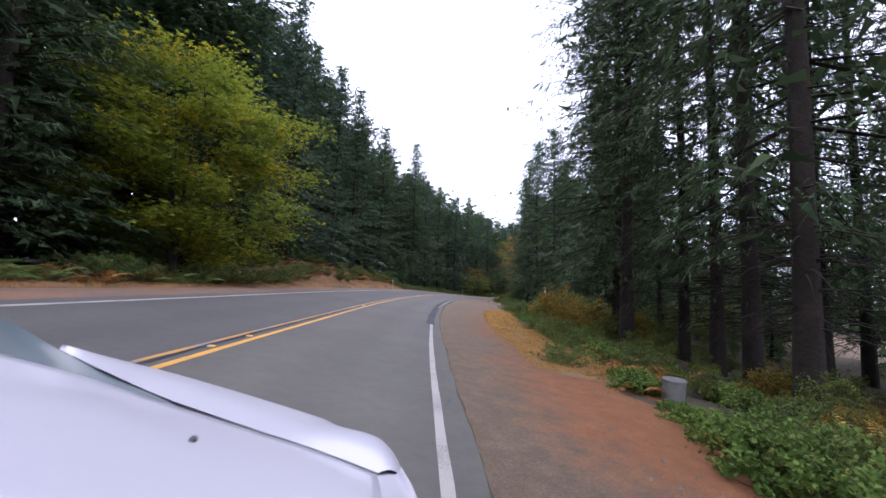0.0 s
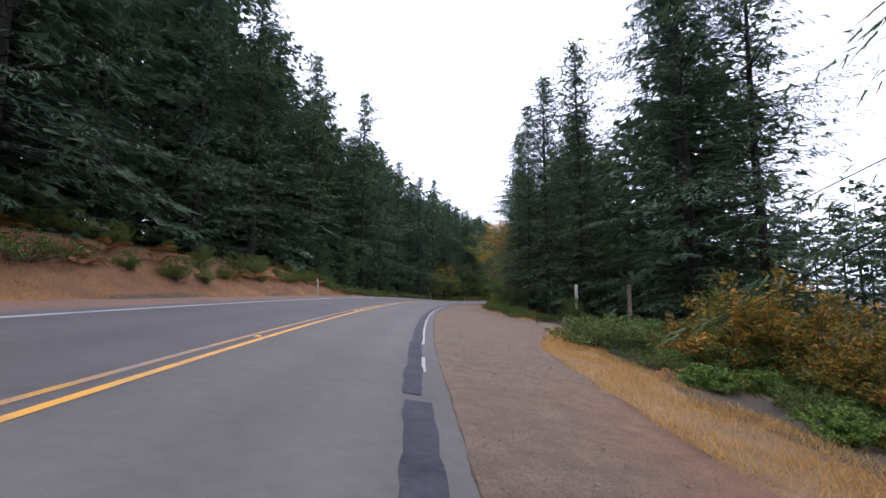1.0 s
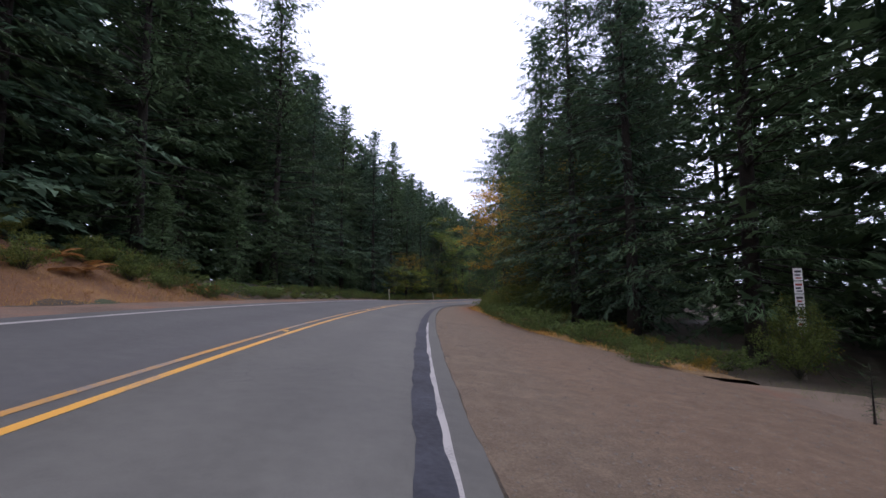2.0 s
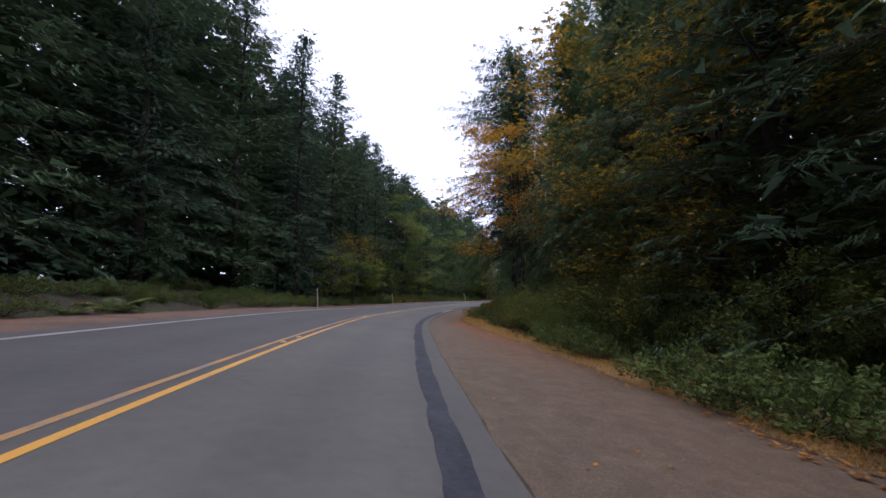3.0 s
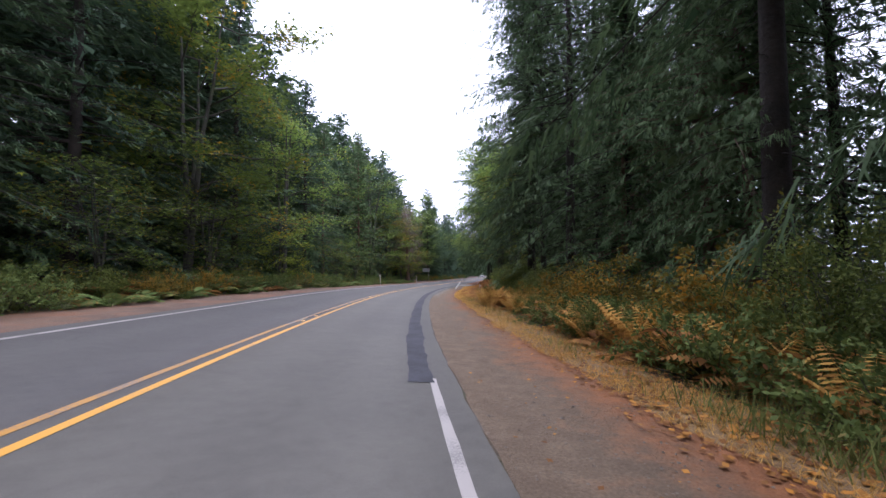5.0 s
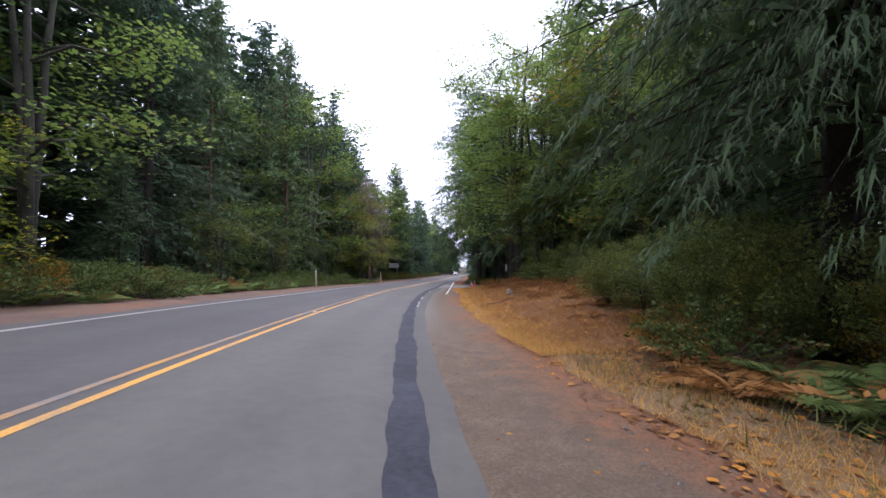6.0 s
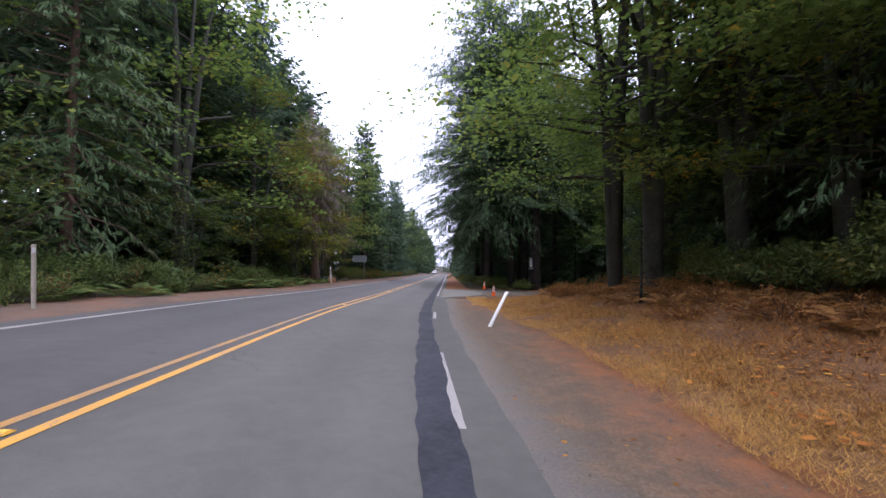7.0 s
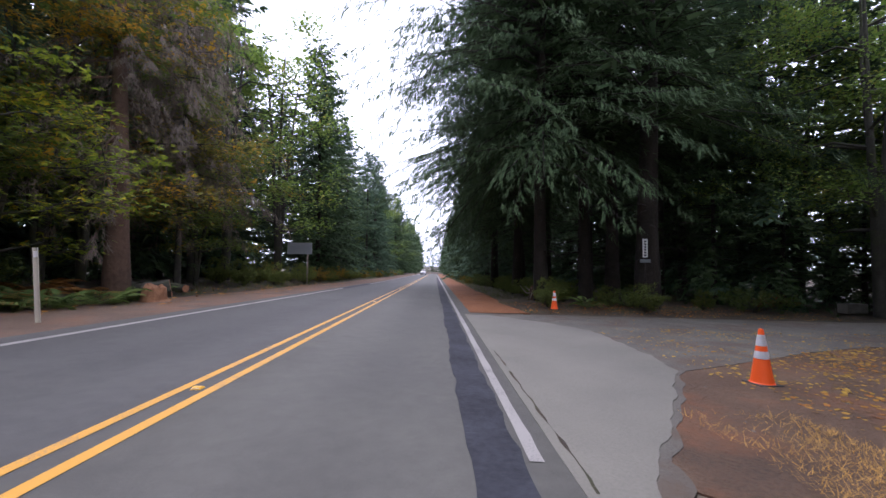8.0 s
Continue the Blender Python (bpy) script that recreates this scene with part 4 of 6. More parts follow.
KINDS = {
    # name: (thing, maker, bark, leaves, label, category, height)
    "fir_near": ("fir_tree", lambda: conifer_parts(1, 26, 5.8, 0.06, 340, 17, hang=0.35, taper=0.6), BARK, FIR, "tall dark green fir with drooping boughs at the forest edge", "tree", 26),
    "fir_near_b": ("fir_tree", lambda: conifer_parts(2, 26, 5.6, 0.05, 340, 17, droop=0.45, hang=0.4, taper=0.62), BARK, FIR_BLUE, "tall blue-green fir with layered boughs", "tree", 26),
    "fir_slim": ("fir_tree", lambda: conifer_parts(3, 24, 4.2, 0.04, 330, 18, droop=0.28, taper=0.66), BARK, FIR_BLUE, "slim pointed fir with short boughs", "tree", 24),
    "fir_tall": ("fir_tree", lambda: conifer_parts(4, 30, 5.0, 0.30, 300, 16, droop=0.5, gaps=0.15, low_dead=46, hang=0.5, taper=0.45), BARK, FIR, "old fir with a bare dark trunk and high crown", "tree", 30),
    "fir_edge": ("fir_tree", lambda: conifer_parts(20, 27, 5.8, 0.14, 380, 18, droop=0.55, gaps=0.06, low_dead=40, taper=0.36, hang=0.6, inner=1500), BARK, FIR, "broad fir with hanging boughs over the verge", "tree", 27),
    "fir_sparse": ("fir_tree", lambda: conifer_parts(5, 27, 4.2, 0.14, 240, 15, droop=0.65, gaps=0.3, low_dead=60, hang=0.6, girth=0.72, inner=500), BARK, FIR, "thin fir with gaps between its boughs and bare lower twigs", "tree", 27),
    "fir_far": ("fir_tree", lambda: conifer_parts(6, 26, 5.8, 0.03, 190, 13, wide=0.26, taper=0.5, gaps=0.0, fine=1.7, feather=False, inner=700), BARK, FIR, "dark fir deep in the forest", "tree", 26),
    "fir_far_b": ("fir_tree", lambda: conifer_parts(7, 26, 5.4, 0.03, 190, 13, wide=0.26, droop=0.45, taper=0.5, gaps=0.0, fine=1.7, feather=False, inner=700), BARK, FIR_BLUE, "blue-green fir deep in the forest", "tree", 26),
    "cedar": ("cedar_tree", lambda: conifer_parts(8, 22, 4.8, 0.02, 300, 16, droop=0.65, hang=0.9, wide=0.22, girth=0.75, taper=0.5, inner=1200), RED_BARK, CEDAR, "red cedar with hanging yellow-green sprays", "tree", 22),
    "cedar_close": ("cedar_tree", lambda: conifer_parts(18, 20, 4.6, 0.02, 330, 18, droop=0.65, hang=1.0, wide=0.24, fine=0.95, inner=1500), RED_BARK, CEDAR, "red cedar with hanging sprays close to the verge", "tree", 20),
    "fir_broad": ("fir_tree", lambda: conifer_parts(19, 28, 9.0, 0.24, 330, 30, fine=1.3, droop=0.6, gaps=0.04, low_dead=40, taper=0.32, hang=0.85, inner=1800), BARK, FIR, "old fir whose long boughs reach over the road", "tree", 28),
    "hemlock": ("hemlock_tree", lambda: conifer_parts(9, 14, 3.8, 0.02, 190, 17, droop=0.5, hang=0.55), BARK, CEDAR, "young hemlock with soft drooping sprays", "tree", 14),
    "dead_fir": ("dead_fir", lambda: conifer_parts(10, 20, 2.1, 0.18, 150, 9, droop=0.7, hang=1.2, wide=0.05, gaps=0.2, lean=-2.2, inner=0), RED_BARK, DEAD, "leaning dead fir with thin bare branches", "tree", 20),
    "maple_gold": ("maple_tree", lambda: broadleaf_parts(11, 10, 4.5, 7, 36000, 0.21, 0.02, 1.25, leaf=lobes), GREY_BARK, MAPLE_GOLD, "broad bushy maple with green leaves turning gold", "tree", 10),
    "maple_green": ("maple_tree", lambda: broadleaf_parts(12, 13, 4.8, 3, 13000, 0.20, 0.14, leaf=lobes), GREY_BARK, MAPLE_GREEN, "green maple with some yellow leaves", "tree", 13),
    "maple_orange": ("maple_tree", lambda: broadleaf_parts(13, 15, 5.6, 4, 15000, 0.19, 0.34, 0.75, leaf=lobes), BARK, MAPLE_ORANGE, "maple with orange and brown autumn leaves", "tree", 15),
    "alder": ("alder_tree", lambda: broadleaf_parts(14, 19, 5.2, 3, 6200, 0.22, 0.17, 1.3), GREY_BARK, ALDER, "light green alder with mossy grey stems", "tree", 19),
    "alder_close": ("alder_tree", lambda: broadleaf_parts(27, 20, 5.6, 3, 20000, 0.135, 0.2, 1.25), GREY_BARK, ALDER, "alder with yellow-green leaves hanging over the bank", "tree", 20),
    "vine_maple": ("vine_maple", lambda: broadleaf_parts(15, 5.5, 2.6, 4, 4200, 0.15, 0.2, leaf=lobes), GREY_BARK, MAPLE_GREEN, "small vine maple leaning out of the forest edge", "tree", 5.5),
    "vine_gold": ("vine_maple", lambda: broadleaf_parts(16, 6.0, 2.8, 4, 4000, 0.17, 0.2, leaf=lobes), GREY_BARK, MAPLE_GOLD, "small vine maple with yellow leaves", "tree", 6.0),
    "bare_tree": ("bare_tree", lambda: broadleaf_parts(17, 13, 3.4, 2, 500, 0.12, 0.25), GREY_BARK, DEAD, "nearly leafless grey tree with fine twigs", "tree", 13),
    "shrub": ("shrub", lambda: (None, *shrub_parts(21, 1.4, 1.2, 1.9, 5200, 0.085)), GREY_BARK, SHRUB, "dense green shrub at the forest edge", "shrub", 1.9),
    "tall_shrub": ("shrub", lambda: (None, *shrub_parts(22, 1.9, 1.7, 3.6, 6000, 0.13, 44)), GREY_BARK, SHRUB, "tall dense green shrub beside the verge", "shrub", 3.6),
    "shrub_close": ("shrub", lambda: (None, *shrub_parts(25, 1.7, 1.5, 3.0, 11000, 0.072, 44, 0.62)), GREY_BARK, SHRUB, "dense green shrub with small leaves close to the verge", "shrub", 3.0),
    "gold_shrub": ("yellow_bush", lambda: (None, *shrub_parts(23, 1.3, 1.2, 1.8, 4600, 0.08)), GREY_BARK, GOLD_SHRUB, "yellowing bush beside the dry verge", "bush", 1.8),
    "bramble": ("bramble_thicket", lambda: (None, *shrub_parts(24, 1.6, 1.2, 0.85, 3000, 0.068, 30, 0.9)), GREY_BARK, BRAMBLE, "low tangled bramble thicket on the verge", "bush", 0.85),
    "leafy_bramble": ("bramble_thicket", lambda: (None, *shrub_parts(37, 1.5, 1.3, 0.85, 3600, 0.095, 34, 0.8, 0.46)), GREY_BARK, BRAMBLE_FRESH, "low fresh green bramble thicket on the red dirt", "bush", 0.85),
    "veiled_fir": ("dead_fir", lambda: conifer_parts(36, 17, 4.4, 0.30, 120, 34, droop=0.75, hang=2.2, wide=0.06, fine=1.4, gaps=0.05, girth=0.8, inner=0), GREY_BARK, DEAD, "dead fir veiled in hanging grey twigs", "tree", 17),
    "snag": ("dead_fir", lambda: conifer_parts(35, 16, 3.6, 0.26, 80, 26, droop=1.0, hang=1.7, wide=0.05, lean=0.7, fine=1.5, gaps=0.1, girth=1.9, inner=0), RED_BARK, DEAD, "thick-trunked dead fir with hanging grey-brown twigs", "tree", 16),
    "gold_crown": ("vine_maple", lambda: broadleaf_parts(29, 9, 3.2, 2, 3200, 0.2, 0.6, leaf=lobes), BARK, MAPLE_YELLOW, "thin maple with a high crown of gold leaves", "tree", 9),
    "brown_brush": ("dead_brush", lambda: (None, *shrub_parts(28, 1.2, 1.0, 0.6, 1500, 0.06, 30, 1.0)), RED_BARK, DRY_FERN, "low tangle of dead brown stems and leaves", "bush", 0.6),
    "fern": ("fern", lambda: (None, *fern_parts(31)), FERN, FERN, "green fern with arching fronds", "fern", 0.6),
    "dry_fern": ("fern", lambda: (None, *fern_parts(32, 9)), DRY_FERN, DRY_FERN, "brown withered fern on the verge", "fern", 0.6),
    "bracken": ("bracken_fern", lambda: (None, *fern_parts(34, 10, 0.8, 1.1)), BRACKEN, BRACKEN, "upright golden-brown bracken fern on the verge", "fern", 1.2),
    "maple_yellow": ("maple_tree", lambda: broadleaf_parts(26, 12, 5.0, 3, 12500, 0.18, 0.16, 1.0, leaf=lobes), GREY_BARK, MAPLE_YELLOW, "maple with dull green leaves turning yellow-brown", "tree", 12),
    "sapling": ("fir_sapling", lambda: conifer_parts(33, 3.0, 0.8, 0.04, 70, 20, droop=0.2, wide=0.14, fine=0.5, inner=0, whorl=0.2), BARK, FIR, "young fir sapling on the verge", "tree", 3.0),
}
FIRST = {}


def tied(v, f):
    """Stems that meet at the root, joined there into one piece."""
    root = np.flatnonzero(np.hypot(v[:, 0], v[:, 1]) + np.abs(v[:, 2]) < 0.04)[::3]
    if len(root) > 3:
        k = np.arange(len(root) - 3)
        f = np.concatenate([f, np.stack([root[k], root[k + 1], root[k + 2], root[k + 3]], 1)])
    return v, f




def plant(kind, s, u, height=0.0, turn=0.0, fat=1.0, group="", sink=0.08, label=""):
    name, maker, bark, leaf, text, category, full = KINDS[kind]
    k = (height or full) / full
    m = Matrix.Translation(at(s, u, -sink)) @ pose(0, 0, 0, 0, 0, turn) @ Matrix.Diagonal((k * fat, k * fat, k, 1))
    if kind in FIRST:
        src = FIRST[kind]
        ob = copy_thing(src, m @ Matrix.Diagonal((1 / src.scale[0], 1 / src.scale[1], 1 / src.scale[2], 1)))
    else:
        ob = thing(name, m, text, category)
        trunk, limbs, leaves = maker()
        if trunk is None:
            limbs = tied(*limbs)
        if trunk is not None:
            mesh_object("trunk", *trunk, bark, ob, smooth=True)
        mesh_object("branchwork" if trunk is not None else "stalk", *limbs, bark, ob)
        mesh_object("crown" if trunk is not None else "foliage", *leaves, leaf, ob)
        FIRST[kind] = ob
    return tagged(ob, label or text, group=group)


def plant_row(side, rows, kinds, s0, s1, pitch, hlo, hhi, seed, group, clear=()):
    g = np.random.default_rng(seed)
    for j, u in enumerate(rows):
        s = s0 + g.uniform(0, pitch)
        while s < s1:
            if not any(a <= s <= b for a, b in clear):
                kind = kinds[int(g.integers(0, len(kinds)))]
                plant(kind, s, side * (u + g.uniform(-1.2, 1.2) * (0.45 if u < 12.5 else 1.0)), min(g.uniform(hlo, hhi), KINDS[kind][6] * 1.25), g.uniform(0, 360), g.uniform(0.9, 1.15), group)
            s += pitch * g.uniform(0.75, 1.25) * (1 + 0.12 * j)


FAR = ["fir_far", "fir_far_b"]
# far side of the road: trees whose tops stand out against the sky
for kind, s, u, h, turn in (
    ("fir_near_b", 36.4, -15.0, 26.0, 20), ("fir_far", 27.0, -17.5, 26.0, 80), ("fir_slim", 47.6, -15.2, 26.0, 130), ("fir_near", 54.6, -15.6, 27.0, 10),
    ("fir_near", 78.7, -14.0, 29.6, 200), ("fir_near_b", 103.7, -13.2, 26.0, 45), ("fir_near", 98.0, -15.5, 27.0, 300), ("fir_near", 114.7, -14.6, 29.0, 250),
    ("fir_slim", 119.5, -13.6, 22.0, 10), ("fir_near", 123.5, -14.2, 25.0, 60), ("fir_near_b", 129.5, -14.8, 26.0, 160), ("maple_green", 136.0, -13.8, 19.0, 90), ("fir_slim", 144.3, -15.4, 25.2, 120),
    ("alder", 150.0, -13.8, 19.5, 33), ("fir_near_b", 157.5, -15.0, 23.5, 150), ("cedar", 172.0, -13.6, 22.5, 75), ("alder", 179.0, -14.0, 23.5, 200),
    ("fir_slim", 189.0, -15.2, 25.4, 330), ("alder", 205.0, -14.0, 20.0, 15), ("alder", 212.0, -13.5, 22.0, 140), ("maple_gold", 20.5, -13.4, 12.5, 0),
    ("fir_near", 66.0, -15.6, 27.5, 15), ("fir_near_b", 88.0, -14.6, 25.0, 95),
    ("fir_near", 8.0, -15.5, 25.0, 60), ("fir_near_b", -3.0, -14.0, 24.0, 160), ("fir_near", 13.5, -15.0, 24.0, 200), ("fir_near_b", 31.5, -16.0, 25.0, 250), ("fir_far_b", 22.0, -20.0, 27.0, 60), ("fir_far", 51.0, -18.5, 27.0, 222), ("fir_near", 41.0, -15.4, 24.5, 20), ("bare_tree", 33.0, -15.0, 15.0, 30), ("cedar", 164.0, -15.5, 21.0, 10),
    ("fir_far", 72.0, -17.5, 26.0, 100), ("fir_far_b", 60.5, -17.0, 26.0, 33), ("fir_far_b", 42.0, -17.5, 26.0, 70), ("fir_far", 16.0, -18.5, 25.0, 10),
    ("fir_far_b", 83.0, -17.5, 25.0, 160), ("fir_far", 93.0, -18.0, 26.0, 10), ("fir_far_b", 108.5, -17.5, 26.0, 90), ("cedar", 124.0, -16.5, 22.0, 140),
    ("fir_far", 138.0, -17.5, 23.0, 5), ("fir_far", 184.0, -17.0, 24.0, 20), ("maple_green", 194.5, -14.0, 13.0, 70), ("alder", 168.0, -17.5, 20.0, 44)):
    plant(kind, s, u, h, turn, group="trees on the far side")
plant_row(-1, (20.5,), FAR, -20, 218, 4.6, 25, 30, 101, "trees on the far side")
plant_row(-1, (13.5, 19.0), FAR + ["alder", "fir_slim"], 218, 330, 7.5, 20, 25, 103, "trees on the far side")
plant_row(-1, (12.8,), ["hemlock"], 60, 100, 8.0, 4.0, 7.0, 154, "small trees on the far side")
plant_row(-1, (12.2,), ["vine_maple", "hemlock", "vine_maple", "vine_gold"], 104, 182, 8.0, 4.5, 8.0, 105, "small trees on the far side")
# near side
for kind, s, u, h, turn in (
    ("fir_sparse", 7.6, 7.4, 29, 10), ("fir_sparse", 10.8, 8.8, 29, 80), ("fir_sparse", 12.4, 12.4, 28, 150), ("fir_sparse", 17.6, 11.0, 28, 30), 
    ("dead_fir", 27.0, 12.5, 22, 190), ("fir_sparse", 15.0, 16.5, 26, 90), ("fir_sparse", 3.4, 9.6, 27, 20),
    ("fir_sparse", 9.0, 13.5, 27, 60), ("fir_sparse", 21.5, 19.5, 27, 99), ("hemlock", 30.0, 18.5, 13, 10), ("hemlock", 33.0, 24.0, 14, 150), ("hemlock", 18.0, 21.0, 12, 200), ("fir_sparse", 13.6, 9.8, 28, 33), ("fir_sparse", 16.2, 13.2, 27, 222), ("fir_tall", 19.0, 9.2, 28, 10), ("hemlock", 12.0, 18.0, 9, 20), ("hemlock", 20.5, 17.0, 8, 90), ("hemlock", 15.5, 24.0, 10, 140), ("fir_sparse", 11.0, 16.0, 27, 190), 
    ("maple_yellow", 78.0, 9.6, 11.5, 140),
    ("hemlock", 52.5, 18.0, 10, 20), ("hemlock", 56.5, 19.0, 9, 70), ("hemlock", 60.5, 15.0, 8, 120), ("hemlock", 64.0, 17.0, 10, 20), ("fir_near", 74.0, 15.5, 26, 10), 
    ("cedar_close", 85.0, 9.5, 20, 10), ("maple_green", 76.5, 13.0, 14, 120), ("cedar_close", 90.5, 8.6, 19, 30),
    ("cedar", 94.0, 10.5, 23, 200), ("fir_tall", 120.3, 8.0, 29, 33), ("fir_sparse", 133.5, 9.6, 27, 120), ("cedar_close", 122.0, 8.8, 15, 77), ("cedar_close", 128.0, 8.4, 14, 177), 
    ("vine_maple", 118.5, -12.2, 5.0, 60), ("fir_sparse", 124.0, 13.5, 25, 10), ("fir_tall", 126.5, 13.2, 28, 60), ("fir_sparse", 131.0, 14.0, 26, 100), ("fir_sparse", 138.5, 16.0, 25, 140),
    ("fir_edge", 141.0, 7.6, 28, 10), ("fir_sparse", 128.0, 8.6, 28, 200), ("fir_far_b", 111.0, 14.8, 26, 70), ("fir_far", 106.0, 15.2, 27, 130), ("hemlock", 105.0, 12.0, 12, 0), ("hemlock", 98.0, 10.6, 9, 44), ("hemlock", 103.6, 10.4, 9, 144), ("hemlock", 107.6, 10.8, 9, 244), ("hemlock", 111.6, 10.6, 8, 344), ("hemlock", 118.5, 11.4, 9, 4), ("hemlock", 110.0, 13.0, 13, 50), ("hemlock", 115.0, 13.5, 12, 120), ("hemlock", 101.0, 12.4, 11, 200), ("cedar_close", 124.5, 9.4, 19, 40), ("fir_sparse", 137.0, 11.5, 26, 50), ("hemlock", 136.5, 8.8, 9, 0), ("fir_near", 148.5, 15.5, 25, 80), ("alder_close", 174.5, 7.6, 26, 100), ("alder_close", 179.5, 12.5, 22, 200), ("hemlock", 183.0, 13.5, 12, 80), ("hemlock", 186.0, 15.0, 13, 150), ("hemlock", 170.0, 11.0, 12, 10), ("cedar", 165.5, 11.4, 20, 140), ("hemlock", 174.0, 11.6, 9, 200), ("fir_far", 178.5, 19.0, 26, 0), ("fir_far_b", 174.0, 18.0, 27, 60), ("fir_far", 181.0, 22.5, 25, 120), ("fir_far_b", 180.0, 16.0, 23, 180), ("hemlock", 178.0, 14.5, 12, 40), ("fir_far", 171.5, 14.0, 26, 30),
    ("alder", 169.0, 9.2, 22, 220), ("maple_green", 166.0, 9.6, 15, 30), ("alder", 160.5, 11.8, 20, 320), ("maple_green", 157.0, 12.5, 16, 200), ("alder_close", 179.0, 12.5, 21, 40),
    ("cedar", 152.0, 12.2, 19, 10), ("fir_tall", 205.0, 9.0, 28, 10), ("fir_tall", 208.5, 9.8, 29, 100), 
    ("fir_tall", 203.0, 12.5, 27, 10), ("fir_near_b", 229.0, 6.6, 28, 70), ("fir_tall", 216.0, 9.4, 28, 150), ("alder", 199.0, 27.0, 17, 10),
    ("alder", 203.0, 21.0, 18, 80), ("fir_edge", 204.0, 14.5, 24, 10), ("hemlock", 200.5, 14.0, 12, 60), ("hemlock", 207.0, 11.5, 13, 160)):
    plant(kind, s, u, h, turn, group="trees on the near side")
# the broad trees whose boughs reach out over the verge
for kind, s, u, h, turn, fat in (
    ("fir_edge", 22.6, 10.2, 28, 40, 1.15), ("fir_sparse", 25.0, 13.6, 26, 160, 1.0), ("fir_near_b", 48.6, 16.6, 32, 20, 1.3), ("fir_near", 52.6, 18.2, 30, 130, 1.2), ("fir_near", 46.2, 19.6, 27, 250, 1.1), ("fir_near", 60.0, 12.8, 27, 90, 1.1),
    ("fir_near_b", 65.5, 10.6, 26.5, 100, 1.05), ("fir_near", 71.0, 9.4, 25.5, 200, 1.05), ("fir_slim", 76.0, 8.6, 23.5, 50, 1.2), ("maple_yellow", 81.6, 11.0, 17, 20, 1.0), ("fir_near", 86.5, 14.0, 27, 10, 1.1),
    ("maple_orange", 99.2, 6.9, 19.0, 60, 0.82), ("fir_broad", 109.2, 7.3, 28, 90, 0.92), ("fir_tall", 110.6, 7.9, 28, 190, 0.9), ("fir_broad", 139.0, 8.0, 27, 130, 0.66), ("fir_sparse", 132.6, 7.8, 28, 250, 1.15),
    ("fir_broad", 200.2, 4.7, 31, 60, 1.0), ("fir_broad", 207.5, 4.9, 29, 280, 1.05), ("fir_broad", 218.0, 4.9, 28, 20, 1.15), ("fir_edge", 213.0, 6.4, 27, 140, 1.1), ("alder_close", 153.0, 13.5, 19, 0, 1.0), ("fir_tall", 198.3, 9.35, 29, 0, 1.7), ("fir_tall", 200.9, 8.7, 28, 100, 1.2), ("fir_tall", 201.2, 7.3, 28, 200, 1.1), ("alder_close", 171.5, 7.8, 23, 0, 1.15), ("hemlock", 198.5, 16.0, 9, 70, 1.3), ("alder_close", 195.6, 17.5, 20, 10, 0.9), ("hemlock", 198.0, 19.5, 8, 170, 1.3), ("hemlock", 198.5, 23.0, 9, 270, 1.3), ("alder_close", 201.0, 19.0, 21, 270, 1.0), ("alder", 200.0, 24.0, 20, 70, 1.0)):
    plant(kind, s, u, h, turn, fat, "trees on the near side")
# the leafy trees and the broken snag by the fallen logs
for kind, s, u, h, turn, fat in (
    ("gold_crown", 112.6, -11.0, 9.0, 10, 1.0), ("maple_green", 186.5, -13.6, 14.5, 15, 1.0), ("vine_gold", 188.8, -11.4, 6.5, 15, 1.1), ("snag", 192.4, -11.0, 15.5, 120, 1.0), ("veiled_fir", 196.4, -11.6, 15.5, 10, 0.9), ("veiled_fir", 200.5, -13.6, 16.0, 110, 0.9), ("maple_yellow", 193.5, -14.6, 14.5, 70, 1.0), ("maple_green", 199.0, -12.4, 9.0, 10, 1.0), ("hemlock", 189.5, -16.0, 14, 30, 1.1), ("hemlock", 197.0, -15.0, 13, 30, 1.1)):
    plant(kind, s, u, h, turn, fat, "trees on the far side")
plant_row(1, (12.4, 15.0), ["hemlock", "fir_far", "hemlock"], 100, 115, 3.4, 6, 11, 151, "trees on the near side")
plant_row(1, (16.0,), FAR + FAR + ["cedar"], 76, 112, 4.6, 24, 29, 111, "trees on the near side")
plant_row(1, (38.0,), ["alder", "alder", "fir_far"], 178, 202, 4.6, 14, 19, 142, "trees beside the side road")
plant_row(1, (21.0, 25.0, 29.0, 33.0), ["alder", "fir_far_b", "alder_close", "hemlock", "alder"], 177, 199, 3.8, 12, 17, 141, "trees beside the side road")
plant_row(1, (18.0, 22.0), FAR + FAR + ["alder", "cedar"], 150, 182, 4.2, 18, 24, 112, "trees on the near side")
plant_row(1, (12.8, 14.6), ["hemlock", "fir_far", "hemlock", "fir_far_b"], 156, 180, 3.4, 7, 14, 118, "trees on the near side")
plant_row(1, (17.0, 21.5), ["fir_sparse"], 114, 150, 6.5, 22, 27, 119, "trees on the near side")
plant_row(1, (7.0, 13.0, 19.0), FAR, 236, 330, 7.0, 23, 27, 113, "trees on the near side")
plant_row(1, (18.0, 24.0), FAR, 198, 232, 5.0, 22, 27, 114, "trees on the near side")
plant_row(1, (35.0, 41.0), ["alder", "maple_gold", "fir_far"], 178, 200, 5.5, 13, 19, 117, "trees beside the side road")


